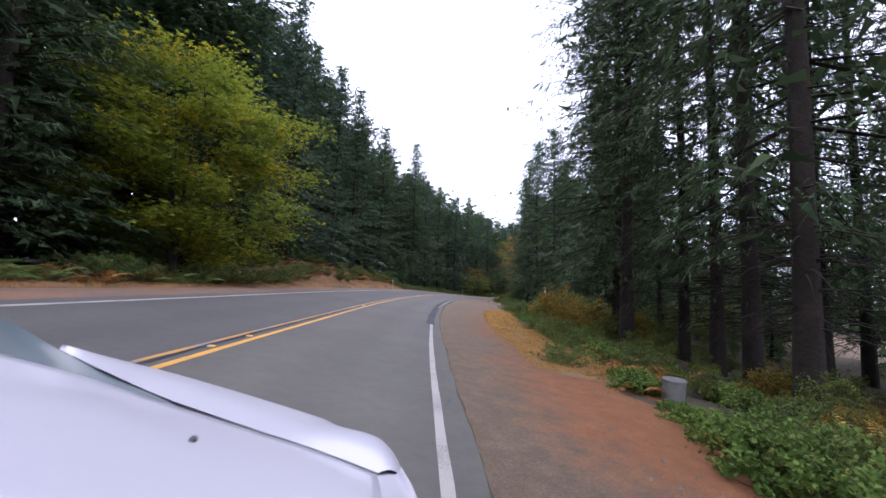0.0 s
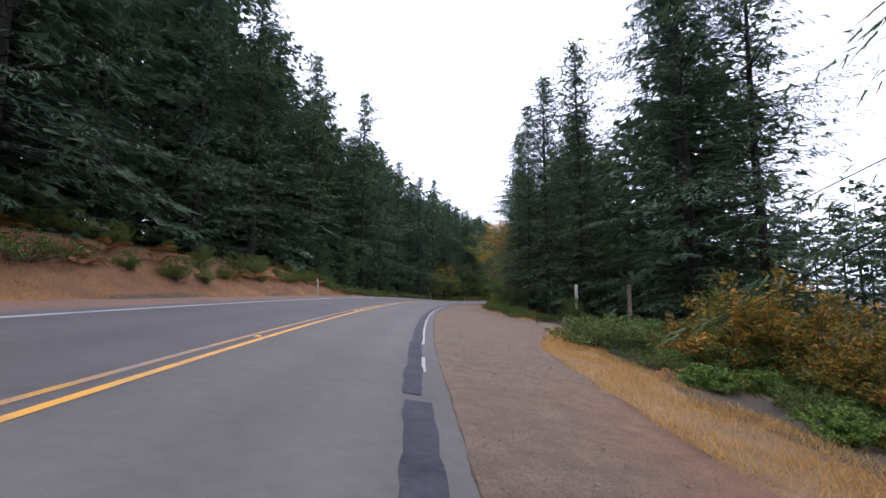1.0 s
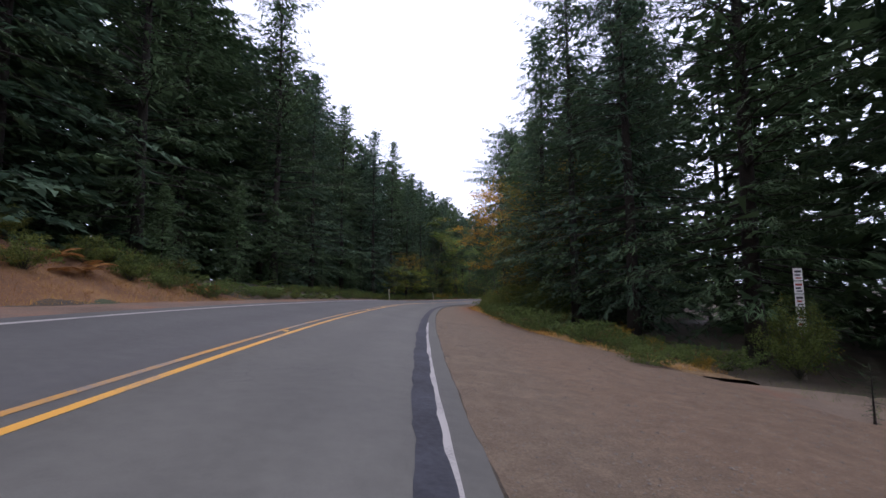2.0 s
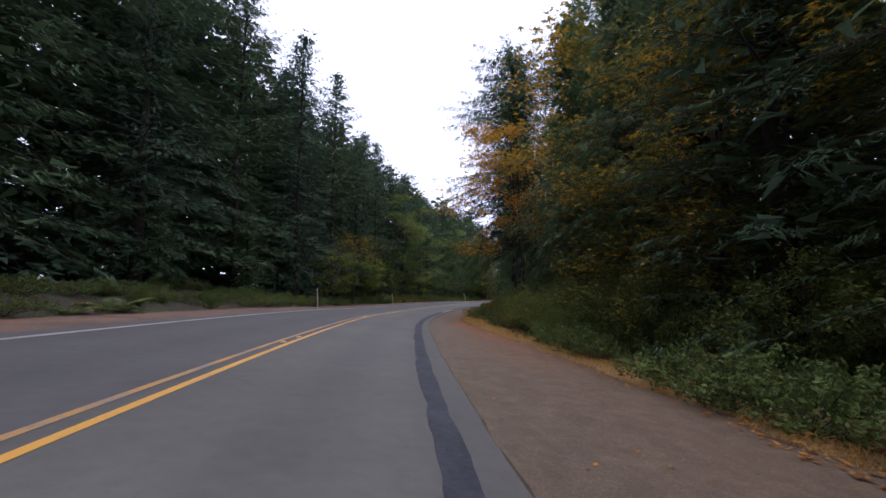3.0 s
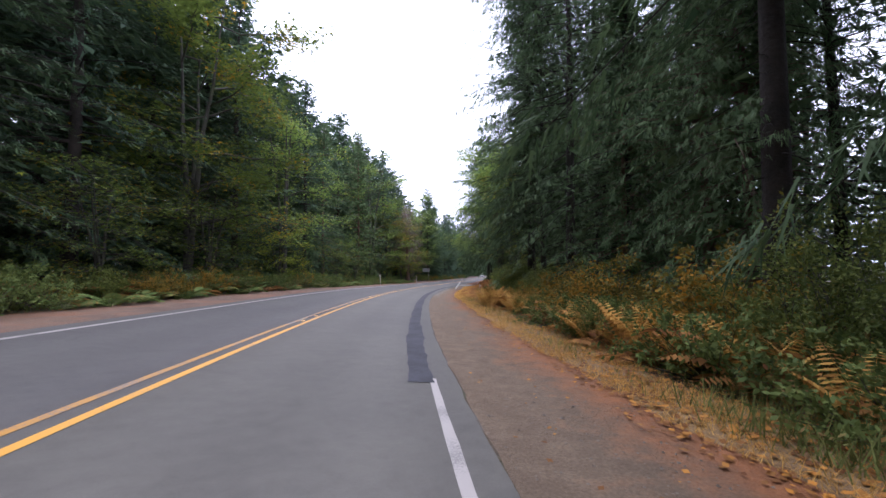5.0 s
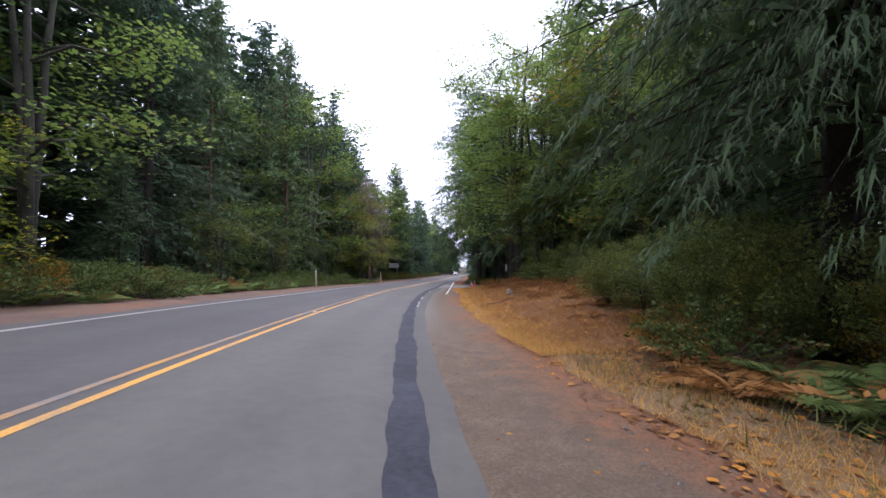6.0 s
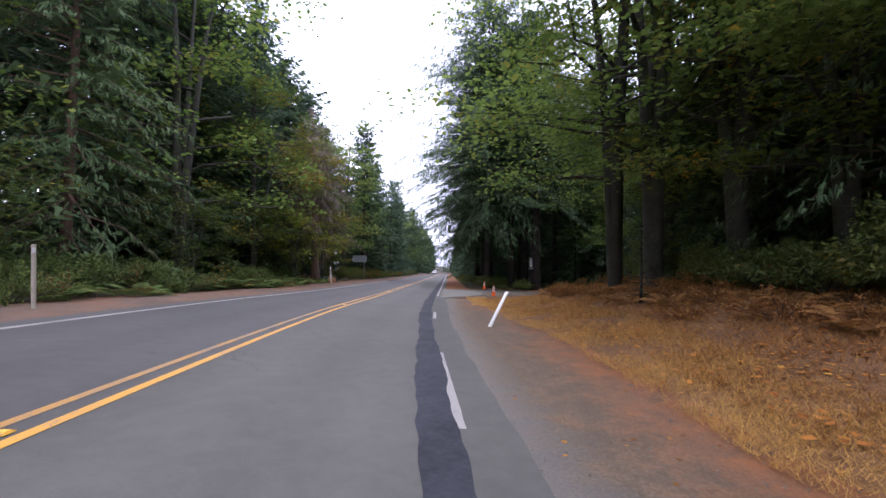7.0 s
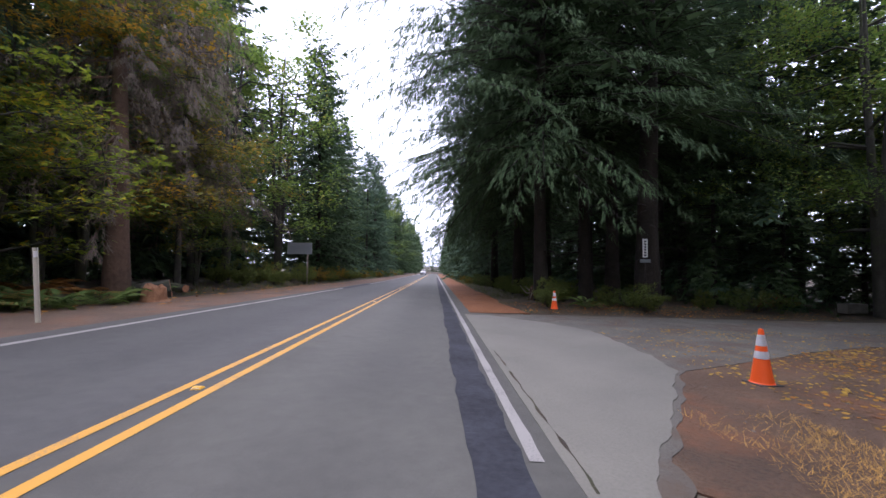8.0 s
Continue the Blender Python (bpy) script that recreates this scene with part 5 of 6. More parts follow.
def far_wood(places, label):
    """Trees too deep in the wood to tell apart: one mesh."""
    low = [conifer_parts(40 + i, 25, 6.2, 0.02, 60, 3, wide=0.4, taper=0.45, gaps=0.0, fine=3.2, feather=False, inner=120) for i in range(3)]
    pieces, g = [], np.random.default_rng(77)
    for side, us, s0, s1, pitch, hlo, hhi in places:
        for u in us:
            s = s0 + g.uniform(0, pitch)
            while s < s1:
                p = np.array(at(s, side * (u + g.uniform(-2, 2))))
                k, a = g.uniform(hlo, hhi) / 25, g.uniform(0, 6.28)
                trunk, _, leaf = low[int(g.integers(0, 3))]
                v, f = leaf[0] * k, leaf[1]
                v = np.stack([v[:, 0] * math.cos(a) - v[:, 1] * math.sin(a), v[:, 0] * math.sin(a) + v[:, 1] * math.cos(a), v[:, 2]], 1) + p
                pieces.append((v, f))
                v, f = trunk[0] * k + p, trunk[1]
                pieces.append((v, np.concatenate([f[:, :3], f[:, [0, 2, 3]]])))
                s += pitch * g.uniform(0.75, 1.3)
    ob = mesh_object("far_wood", *gather(pieces), FIR)
    return tagged(ob, label, "woods", kind="stuff")


far_wood([(-1, (23.4,), -20, 218, 3.2, 12, 17), (-1, (26.0, 33.0), -20, 218, 5.0, 28, 33), (1, (22.5,), 76, 114, 4.0, 24, 30), (1, (20.0,), 98, 114, 3.4, 22, 28), (1, (26.0, 34.0), 114, 150, 5.0, 11, 16), (1, (22.0, 27.0), 56, 78, 4.0, 22, 27), (1, (31.0, 37.0), 192, 204, 3.2, 9, 12), (1, (22.0, 30.0), 150, 182, 4.0, 20, 26), (-1, (26.0,), 216, 500, 8.0, 20, 25),
          (1, (27.0,), 204, 500, 8.0, 21, 26), (1, (40.0,), -10, 76, 3.2, 11, 15), (1, (44.0, 66.0, 77.0), -40, 110, 6.0, 12, 17), (1, (48.0, 56.0), 170, 204, 6.0, 12, 16),
          (-1, (13.0, 19.0), 332, 515, 7.0, 20, 25), (1, (7.0, 14.0), 332, 515, 7.0, 20, 25), (1, (-14.0, -9.0, -4.0, 1.0, 6.0), 522, 527, 3.0, 14, 17), (-1, (20.0, 28.0), -60, -22, 7.0, 20, 25), (1, (9.0, 18.0), -60, -8, 7.0, 20, 25)],
         "dark fir woods deep behind the roadside trees")
# shrubs, brambles and ferns along both edges
plant_row(1, (5.3, 6.6), ["bramble", "bramble", "fern"], 63, 84, 1.7, 0.6, 1.0, 121, "undergrowth on the near side")
plant_row(1, (7.4, 8.8), ["shrub_close", "tall_shrub", "shrub_close", "shrub"], 74, 104, 2.9, 1.6, 3.4, 129, "shrubs on the near side")
plant_row(1, (5.7,), ["shrub_close", "shrub_close", "gold_shrub", "bramble"], 82, 102, 2.1, 0.9, 2.3, 130, "shrubs on the near side")
plant_row(1, (6.6, 8.2), ["shrub_close", "gold_shrub", "shrub_close", "vine_maple"], 113, 150, 2.3, 0.9, 3.0, 122, "shrubs on the near side")
plant_row(1, (4.7, 5.7), ["dry_fern", "gold_shrub", "fern", "bramble", "dry_fern", "shrub_close", "fern", "gold_shrub"], 112, 142, 1.2, 0.7, 1.5, 137, "undergrowth on the near side")
plant_row(1, (4.6, 5.8, 7.4), ["fern", "bramble", "dry_fern", "shrub_close"], 94, 114, 1.7, 0.5, 0.95, 138, "undergrowth on the near side")
plant_row(1, (5.6, 6.6, 7.6, 8.4), ["dry_fern", "dry_fern", "brown_brush", "brown_brush"], 146, 178, 1.7, 0.3, 0.55, 152, "dead brush on the bank")
plant_row(1, (8.2, 9.0), ["shrub_close", "bramble", "shrub"], 143, 170, 2.2, 0.7, 1.9, 153, "shrubs on the near side")
plant_row(1, (9.0, 10.4, 12.0), ["shrub_close", "tall_shrub", "dry_fern", "shrub_close", "shrub", "fern"], 142, 180, 2.4, 0.8, 2.8, 123, "shrubs on the near side")
plant_row(1, (9.2, 11.0, 12.6), ["shrub", "gold_shrub", "bramble", "gold_shrub", "shrub_close"], 20, 34, 2.6, 0.9, 1.9, 124, "shrubs on the near side")
plant_row(1, (14.5, 16.5, 19.0), ["shrub", "tall_shrub", "hemlock"], 8, 36, 2.4, 1.4, 2.8, 155, "shrubs on the near side", clear=((12.5, 22.0),))
plant_row(1, (3.9, 4.8, 5.9), ["bramble", "brown_brush", "leafy_bramble", "bramble", "dry_fern", "bramble"], -4, 11, 0.95, 0.3, 0.6, 128, "undergrowth on the near side", clear=((5.4, 7.7),))
for kind, s, u, h, turn in (
    ("leafy_bramble", 1.6, 3.3, 0.42, 0), ("leafy_bramble", 2.6, 3.2, 0.40, 70), ("leafy_bramble", 3.5, 3.35, 0.42, 140), ("leafy_bramble", 4.3, 3.6, 0.44, 200), ("leafy_bramble", 5.1, 3.75, 0.34, 260), ("leafy_bramble", 5.9, 3.9, 0.26, 310),
    ("leafy_bramble", 6.5, 4.05, 0.22, 30), ("leafy_bramble", 8.0, 4.3, 0.28, 90), ("leafy_bramble", 9.2, 4.6, 0.34, 170), ("leafy_bramble", 3.2, 4.3, 0.45, 250), ("leafy_bramble", 4.4, 4.6, 0.5, 330), ("leafy_bramble", 5.5, 4.8, 0.4, 50),
    ("fern", 6.3, 4.8, 0.42, 40), ("fern", 6.0, 5.2, 0.55, 140), ("fern", 8.3, 4.4, 0.42, 60), ("bracken", 4.6, 5.4, 0.8, 20), ("bracken", 3.8, 5.0, 0.7, 120), ("gold_shrub", 5.2, 5.6, 0.7, 0), ("dry_fern", 12.2, 5.3, 0.5, 30), ("leafy_bramble", 12.8, 5.6, 0.5, 10), ("leafy_bramble", 14.6, 5.9, 0.5, 100)):
    plant(kind, s, u, h, turn, group="undergrowth on the near side")
plant_row(1, (5.6, 7.4, 9.2, 11.0, 13.0), ["bramble", "dry_fern", "shrub", "fern", "gold_shrub", "shrub"], 4, 22, 2.3, 0.5, 1.0, 125, "undergrowth on the near side")
plant_row(1, (6.5, 7.5), ["bramble", "bramble", "dry_fern", "leafy_bramble"], 21.5, 35, 1.35, 0.32, 0.55, 160, "undergrowth on the near side")
plant_row(1, (8.0, 9.4, 11.0), ["shrub", "dry_fern", "bramble", "fern", "gold_shrub"], 22, 36, 1.9, 0.45, 0.8, 159, "undergrowth on the near side")
plant_row(1, (5.9, 6.9), ["bramble", "bramble", "leafy_bramble", "dry_fern"], 11, 25, 1.2, 0.4, 0.65, 157, "undergrowth on the near side")
plant_row(1, (4.9, 6.0), ["bramble", "shrub_close", "gold_shrub", "bramble", "dry_fern"], 90, 106, 1.25, 0.5, 0.9, 158, "undergrowth on the near side")
plant_row(1, (4.6, 6.0, 7.6), ["shrub", "fern", "bramble", "shrub"], 197, 225, 2.2, 0.6, 1.2, 126, "undergrowth on the near side")
plant_row(1, (8.0, 11.0, 14.5), ["bramble", "shrub"], 195.5, 199, 2.0, 0.7, 1.1, 127, "undergrowth on the near side")
plant_row(-1, (11.0, 12.2), ["fern", "fern", "bramble", "dry_fern"], -6, 34, 1.4, 0.6, 0.95, 131, "undergrowth on the far side")
plant_row(-1, (11.4, 12.5, 13.6, 14.5), ["bramble", "dry_fern", "shrub", "dry_fern", "shrub"], 30, 66, 2.1, 0.55, 1.1, 132, "undergrowth on the far side")
plant_row(-1, (10.5, 11.5, 12.5), ["bramble", "shrub", "bramble", "fern"], 62, 120, 1.9, 0.4, 0.8, 133, "undergrowth on the far side")
plant_row(-1, (10.1, 11.2, 12.2), ["fern", "fern", "bramble", "fern", "dry_fern"], 120, 192, 1.3, 0.75, 1.1, 134, "undergrowth on the far side")
plant_row(-1, (10.7, 11.6), ["shrub", "gold_shrub", "shrub_close", "bramble", "gold_shrub", "shrub"], 117, 156, 1.5, 0.7, 1.35, 156, "undergrowth on the far side")
plant_row(-1, (10.8, 12.0), ["shrub", "gold_shrub", "shrub"], 200, 300, 2.6, 0.7, 1.4, 135, "undergrowth on the far side")
plant_row(1, (3.6, 5.0), ["shrub", "gold_shrub", "fern"], 226, 300, 2.8, 0.6, 1.2, 136, "undergrowth on the near side")
for s, u in ((38.0, 6.6), (39.6, 7.6), (41.2, 8.8), (37.0, 8.0), (40.4, 9.8), (42.6, 10.6)):
    plant("bramble", s, u, 1.15, s * 40, 1.05, "brambles by the gravel track")
for s, u, h in ((115.2, 5.0, 1.1), (116.4, 5.9, 1.3), (117.3, 4.8, 1.0), (118.4, 5.5, 1.4), (119.6, 4.9, 1.1), (120.6, 5.9, 1.3), (122.4, 5.2, 1.2), (124.6, 5.0, 1.1), (126.8, 5.4, 1.2), (129.5, 5.0, 1.1), (133.0, 5.0, 1.2), (136.5, 4.8, 1.1)):
    plant("dry_fern", s, u, h, s * 77, group="undergrowth on the near side")
for kind, s, u, h in (("gold_shrub", 30.4, 9.0, 1.7), ("gold_shrub", 31.8, 9.6, 2.3), ("shrub", 33.0, 8.4, 1.6), ("gold_shrub", 33.4, 9.6, 2.9), ("shrub_close", 30.6, 11.0, 2.4), ("gold_shrub", 34.8, 8.8, 2.0), ("shrub", 35.4, 10.4, 2.4), ("gold_shrub", 28.4, 10.8, 2.2)):
    plant(kind, s, u, h, s * 71, 1.1, "shrubs on the near side")
for s0, s1, u0, u1, count, seed in ((115.5, 125.0, 4.1, 6.2, 34, 61), (129.0, 136.0, 3.4, 5.2, 22, 62), (92.0, 97.0, 4.4, 5.6, 6, 63)):
    g = np.random.default_rng(seed)
    for _ in range(count):
        plant("bracken", g.uniform(s0, s1), g.uniform(u0, u1), g.uniform(0.7, 1.45), g.uniform(0, 360), g.uniform(0.8, 1.1), "bracken on the near side")
plant("sapling", 168.2, 5.8, 2.4, 30)
plant("shrub_close", 56.2, 10.9, 2.3, 10, 0.8)
plant_row(1, (6.6, 7.8, 9.2), ["bramble", "bramble", "gold_shrub"], 55.5, 64, 1.5, 0.45, 0.85, 156, "brambles by the gravel track")
plant("sapling", 51.0, 7.2, 1.0, 0)


# ---- grass, leaves and stones that nobody could count ----
def scatter_blades(name, material, s0, s1, lo, hi, count, length, seed, label, category, lean=0.8, ratio=0.022):
    g = np.random.default_rng(seed)
    s = g.uniform(s0, s1, count)
    a = np.array([lo(v) if callable(lo) else lo for v in s])
    b = np.array([hi(v) if callable(hi) else hi for v in s])
    u = a + (b - a) * g.random(count)
    keep = bumps(s, u, 0.7, seed) > g.uniform(-1.0, 0.6, count)
    s, u = s[keep], u[keep]
    n = len(s)
    i = np.clip(np.round((s - SS[0]) / GRAIN).astype(int), 0, len(SS) - 1)
    p, t = RD[i], TG[i]
    r = s - SS[i]
    base = np.stack([p[:, 0] + t[:, 0] * r + t[:, 1] * u, p[:, 1] + t[:, 1] * r - t[:, 0] * u, profile(s, u, p[:, 2], p[:, 3])], 1)
    az = g.uniform(0, 6.28, n)
    ln = length * g.uniform(0.4, 1.3, n)
    d = unit(np.stack([np.cos(az) * lean, np.sin(az) * lean, g.uniform(0.4, 1.2, n)], 1))
    sd = unit(np.stack([-np.sin(az), np.cos(az), 0 * az], 1))
    ob = mesh_object(name, *spikes(base, d, sd, ln, ln * ratio), material)
    return tagged(ob, label, category, kind="stuff")


def scatter_leaves(name, material, s0, s1, lo, hi, count, size, seed, label, lift=-0.008):
    g = np.random.default_rng(seed)
    s = g.uniform(s0, s1, count)
    a = np.array([lo(v) if callable(lo) else lo for v in s])
    b = np.array([hi(v) if callable(hi) else hi for v in s])
    u = a + (b - a) * g.beta(1.3, 1.6, count)
    keep = bumps(s, u, 0.9, seed) > g.uniform(-0.9, 0.5, count)
    s, u = s[keep], u[keep]
    n = len(s)
    i = np.clip(np.round((s - SS[0]) / GRAIN).astype(int), 0, len(SS) - 1)
    p, t = RD[i], TG[i]
    r = s - SS[i]
    base = np.stack([p[:, 0] + t[:, 0] * r + t[:, 1] * u, p[:, 1] + t[:, 1] * r - t[:, 0] * u, profile(s, u, p[:, 2], p[:, 3]) + lift], 1)
    az = g.uniform(0, 6.28, n)
    d = unit(np.stack([np.cos(az), np.sin(az), g.uniform(-0.04, 0.22, n)], 1))
    sd = unit(np.stack([-np.sin(az), np.cos(az), g.uniform(-0.25, 0.25, n)], 1))
    ln = size * g.uniform(0.5, 1.3, n)
    return tagged(mesh_object(name, *blades(base, d, sd, ln, ln * 0.40), material), label, "leaves", kind="stuff")


def out_by(k):
    return lambda s: shoulder_out(s) + k


scatter_blades("dry_grass", STRAW, 9, 46, out_by(-0.15), out_by(2.2), 100000, 0.15, 201, "dry straw-coloured grass on the verge", "grass")
scatter_blades("dry_grass", DRY_FERN, 78, 144, out_by(0.8), 7.6, 30000, 0.2, 217, "brown dead grass under the roadside trees", "grass", lean=1.0)
scatter_leaves("fallen_leaves", LITTER, 78, 146, out_by(0.6), 7.5, 9000, 0.12, 218, "brown and orange fallen leaves under the trees", 0.01)
scatter_blades("dry_grass", STRAW, 55, 146, out_by(-0.15), out_by(1.3), 110000, 0.15, 202, "dry straw-coloured grass on the verge", "grass")
scatter_blades("dry_grass", BANK_STRAW, 142, 180.5, out_by(-0.3), lambda s: float(np.interp(s, [142, 160, 166, 172, 181], [3.3, 3.9, 4.8, 4.9, 4.6])), 180000, 0.13, 203, "dry tan grass on the bank", "grass", lean=1.2, ratio=0.016)
scatter_blades("dry_grass", DRY_FERN, 142, 180.5, out_by(0.3), 9.5, 110000, 0.2, 209, "brown dead grass on the upper bank", "grass", lean=1.0, ratio=0.025)
scatter_blades("dry_grass", DRY_FERN, 142, 163, out_by(0.4), 9.0, 80000, 0.15, 230, "short brown dead grass on the bank", "grass", lean=1.1, ratio=0.022)
scatter_blades("dry_grass", STRAW, -30, 66, -12.0, -9.5, 40000, 0.2, 204, "dry grass below the cut bank", "grass")
scatter_blades("dry_grass", DRY_FERN, 24, 68, -14.5, -10.2, 26000, 0.2, 216, "red-brown dead grass on the cut bank", "grass")
scatter_blades("green_grass", GREEN_GRASS, -10, 60, out_by(0.6), out_by(3.2), 6000, 0.2, 205, "green grass at the forest edge", "grass")
scatter_blades("green_grass", GREEN_GRASS, 60, 300, -12.0, -9.7, 22000, 0.28, 206, "green and yellow grass along the far verge", "grass")
scatter_blades("green_grass", GREEN_GRASS, 101, 117, out_by(0.4), 6.6, 14000, 0.42, 219, "tall olive grass below the roadside trees", "grass", lean=0.5, ratio=0.02)
scatter_blades("green_grass", GREEN_GRASS, 100, 142, out_by(0.2), out_by(2.5), 7000, 0.3, 207, "yellow-green grass below the firs", "grass")
scatter_blades("green_grass", GREEN_GRASS, 200, 300, 2.2, 4.2, 9000, 0.35, 208, "green and yellow grass along the verge", "grass")
scatter_leaves("fallen_leaves", LITTER, 62, 146, out_by(-0.5), out_by(1.2), 11000, 0.09, 211, "orange and brown fallen leaves on the verge")
scatter_leaves("fallen_leaves", LITTER, 97, 121, out_by(-0.2), out_by(2.4), 6000, 0.10, 228, "orange leaves fallen over the verge below the maple", 0.015)
scatter_leaves("fallen_leaves", LITTER, 60, 181, 0.6, out_by(0.2), 1500, 0.06, 212, "few fallen leaves on the gravel", -0.022)
scatter_leaves("fallen_leaves", LITTER, 142, 181, out_by(0.2), 9.5, 32000, 0.07, 213, "brown and orange fallen leaves on the bank", 0.012)
scatter_leaves("fallen_leaves", ORANGE_LITTER, 142, 176, out_by(-0.1), 9.0, 6500, 0.10, 229, "bright orange maple leaves fallen on the bank", 0.03)
scatter_leaves("fallen_leaves", GOLD_LITTER, 177, 190, 3.2, 13.0, 15000, 0.07, 214, "yellow fallen leaves on the dirt corner")
scatter_leaves("fallen_leaves", GOLD_LITTER, 188, 194, 3.0, 18.0, 500, 0.085, 220, "few yellow leaves on the side road")
scatter_leaves("fallen_leaves", LITTER, 193.5, 199, 2.0, 16.0, 3500, 0.09, 224, "brown leaves along the edge of the side road")
scatter_blades("dry_grass", BANK_STRAW, 176, 183.4, 1.7, 2.9, 14000, 0.10, 225, "dry straw on the dirt corner", "grass", lean=1.4)
scatter_leaves("fallen_leaves", LITTER, 60, 182, -10.6, -9.0, 6000, 0.075, 227, "brown leaves along the far shoulder")
scatter_leaves("fallen_leaves", LITTER, 180, 215, -12.0, -8.0, 1100, 0.15, 215, "fallen leaves beside the far shoulder")


def scatter_stones(s0, s1, lo, hi, count, size, seed):
    g = np.random.default_rng(seed)
    s, q = g.uniform(s0, s1, count), g.random(count)
    a = np.array([lo(v) if callable(lo) else lo for v in s])
    b = np.array([hi(v) if callable(hi) else hi for v in s])
    u = a + (b - a) * q
    i = np.clip(np.round((s - SS[0]) / GRAIN).astype(int), 0, len(SS) - 1)
    p, t = RD[i], TG[i]
    r = s - SS[i]
    c = np.stack([p[:, 0] + t[:, 0] * r + t[:, 1] * u, p[:, 1] + t[:, 1] * r - t[:, 0] * u, profile(s, u, p[:, 2], p[:, 3]) - 0.025], 1)
    o = np.array([(1, 0, 0), (0, 1, 0), (-1, 0, 0), (0, -1, 0), (0, 0, 1), (0, 0, -1)], float)
    rad = size * g.uniform(0.4, 1.3, count) * np.where(g.random(count) < 0.05, 2.0, 1.0)
    v = c[:, None] + o[None] * (rad[:, None] * g.uniform(0.6, 1.3, (count, 6)))[..., None] * np.array([1, 1, 0.7])
    f = np.array([(0, 1, 4), (1, 2, 4), (2, 3, 4), (3, 0, 4)])
    faces = (np.arange(count)[:, None, None] * 6 + f[None]).reshape(-1, 3)
    ob = mesh_object("loose_stones", v.reshape(-1, 3), faces, STONES)
    return tagged(ob, "small loose grey stones on the gravel shoulder", "stones", kind="stuff")


scatter_stones(-2, 30, 0.4, out_by(0.0), 9000, 0.012, 221)
scatter_stones(30, 64, 0.4, out_by(0.0), 20000, 0.015, 222)
scatter_stones(176, 187, 1.6, 6.0, 2500, 0.016, 226)
scatter_stones(64, 181, 0.4, out_by(0.0), 12000, 0.013, 223)

# ---- things along the road ----
def upright(s, u, turn=0.0, lean=0.0, dz=0.0):
    """A pose on the ground that faces along the road, turned about the upright and leaning to the right."""
    return Matrix.Translation(at(s, u, dz)) @ pose(0, 0, 0, 0, 0, heading(s) + turn) @ pose(0, 0, 0, 0, lean, 0)


def delineator(s, u, h, lean, label, turn=0.0):
    ob = thing("delineator_post", upright(s, u, turn, lean, -0.25), label, "road post", "posts along the road")
    b = bmesh.new()
    w, n = 0.048, 6
    for z in (0.0, h + 0.25):
        for k in range(n + 1):
            x = -w + 2 * w * k / n
            b.verts.new((x, 0.018 * (1 - (x / w) ** 2), z))
        for k in range(n + 1):
            x = w - 2 * w * k / n
            b.verts.new((x, 0.018 * (1 - (x / w) ** 2) - 0.012, z))
    b.verts.ensure_lookup_table()
    m = 2 * (n + 1)
    for k in range(m):
        b.faces.new((b.verts[k], b.verts[(k + 1) % m], b.verts[m + (k + 1) % m], b.verts[m + k]))
    b.faces.new([b.verts[m + k] for k in range(m)])
    b.faces.new([b.verts[m - 1 - k] for k in range(m)])
    part("post", b, POST_WHITE, ob)
    part("reflector", box_bm(0.07, 0.006, 0.11, pose(0, -0.006, h + 0.13), 0.004), REFLECTIVE, ob, "small pale reflector plate")
    return ob


PALE = "weathered off-white flexible road post beside the gravel"
for s, u, h, lean in ((49.7, -7.8, 1.15, -4), (95.9, -7.9, 1.35, -3), (119.2, -8.1, 1.40, -6), (165.6, -8.2, 1.30, -3), (186.5, -7.8, 1.30, -5)):
    delineator(s, u, h, lean, PALE)


def leaning_post():
    foot, top = at(168.2, 1.5, -0.12), at(168.9, 2.15, 0.92)
    m = Matrix.Translation(foot) @ (top - foot).to_track_quat("Z", "Y").to_matrix().to_4x4()
    ob = thing("leaning_post", m, "white road post knocked over at a slant on the gravel edge", "road post", "posts along the road")
    part("post", box_bm(0.11, 0.035, (top - foot).length, pose(0, 0, (top - foot).length / 2), 0.008), SIGN_WHITE, ob)
    part("reflector", box_bm(0.09, 0.006, 0.12, pose(0, -0.022, (top - foot).length - 0.12), 0.003), REFLECTIVE, ob, "grey reflector sheet")


leaning_post()


def stacked_sign(s, u, low, high, width, turn, label, face=None):
    """A post that carries a narrow stack of small plates with marks too small to read."""
    ob = thing("stacked_sign", upright(s, u, turn), label, "sign", "signs by the track")
    part("post", box_bm(0.07, 0.05, high + 0.3, pose(0, 0.035, high / 2 - 0.15), 0.006), WOOD_GREY, ob)
    n = 5
    step = (high - low) / n
    for k in range(n):
        z = low + step * (k + 0.5)
        plate = part("plate", box_bm(width, 0.012, step - 0.025, pose(0, 0, z), 0.004), face or SIGN_WHITE, ob)
        for j, (dx, dz, w, hh) in enumerate(((0, 0.22, 0.7, 0.16), (-0.06, -0.05, 0.55, 0.13), (0.04, -0.28, 0.6, 0.10))):
            part("bar", box_bm(width * w, 0.004, step * hh, pose(width * dx, -0.0085, z + step * dz)), RED_PRINT if (j + k) % 3 == 0 else DARK_PRINT, plate)
    return ob


stacked_sign(56.5, 11.4, 1.25, 3.25, 0.24, -18, "tall white post sign with stacked plates by the track")
# these plates are coloured darker to stand in for shade on them
stacked_sign(47.3, 12.1, 1.35, 3.15, 0.23, -35, "narrow weathered sign stack, its colour darkened for the firs' shade", SIGN_SHADED)


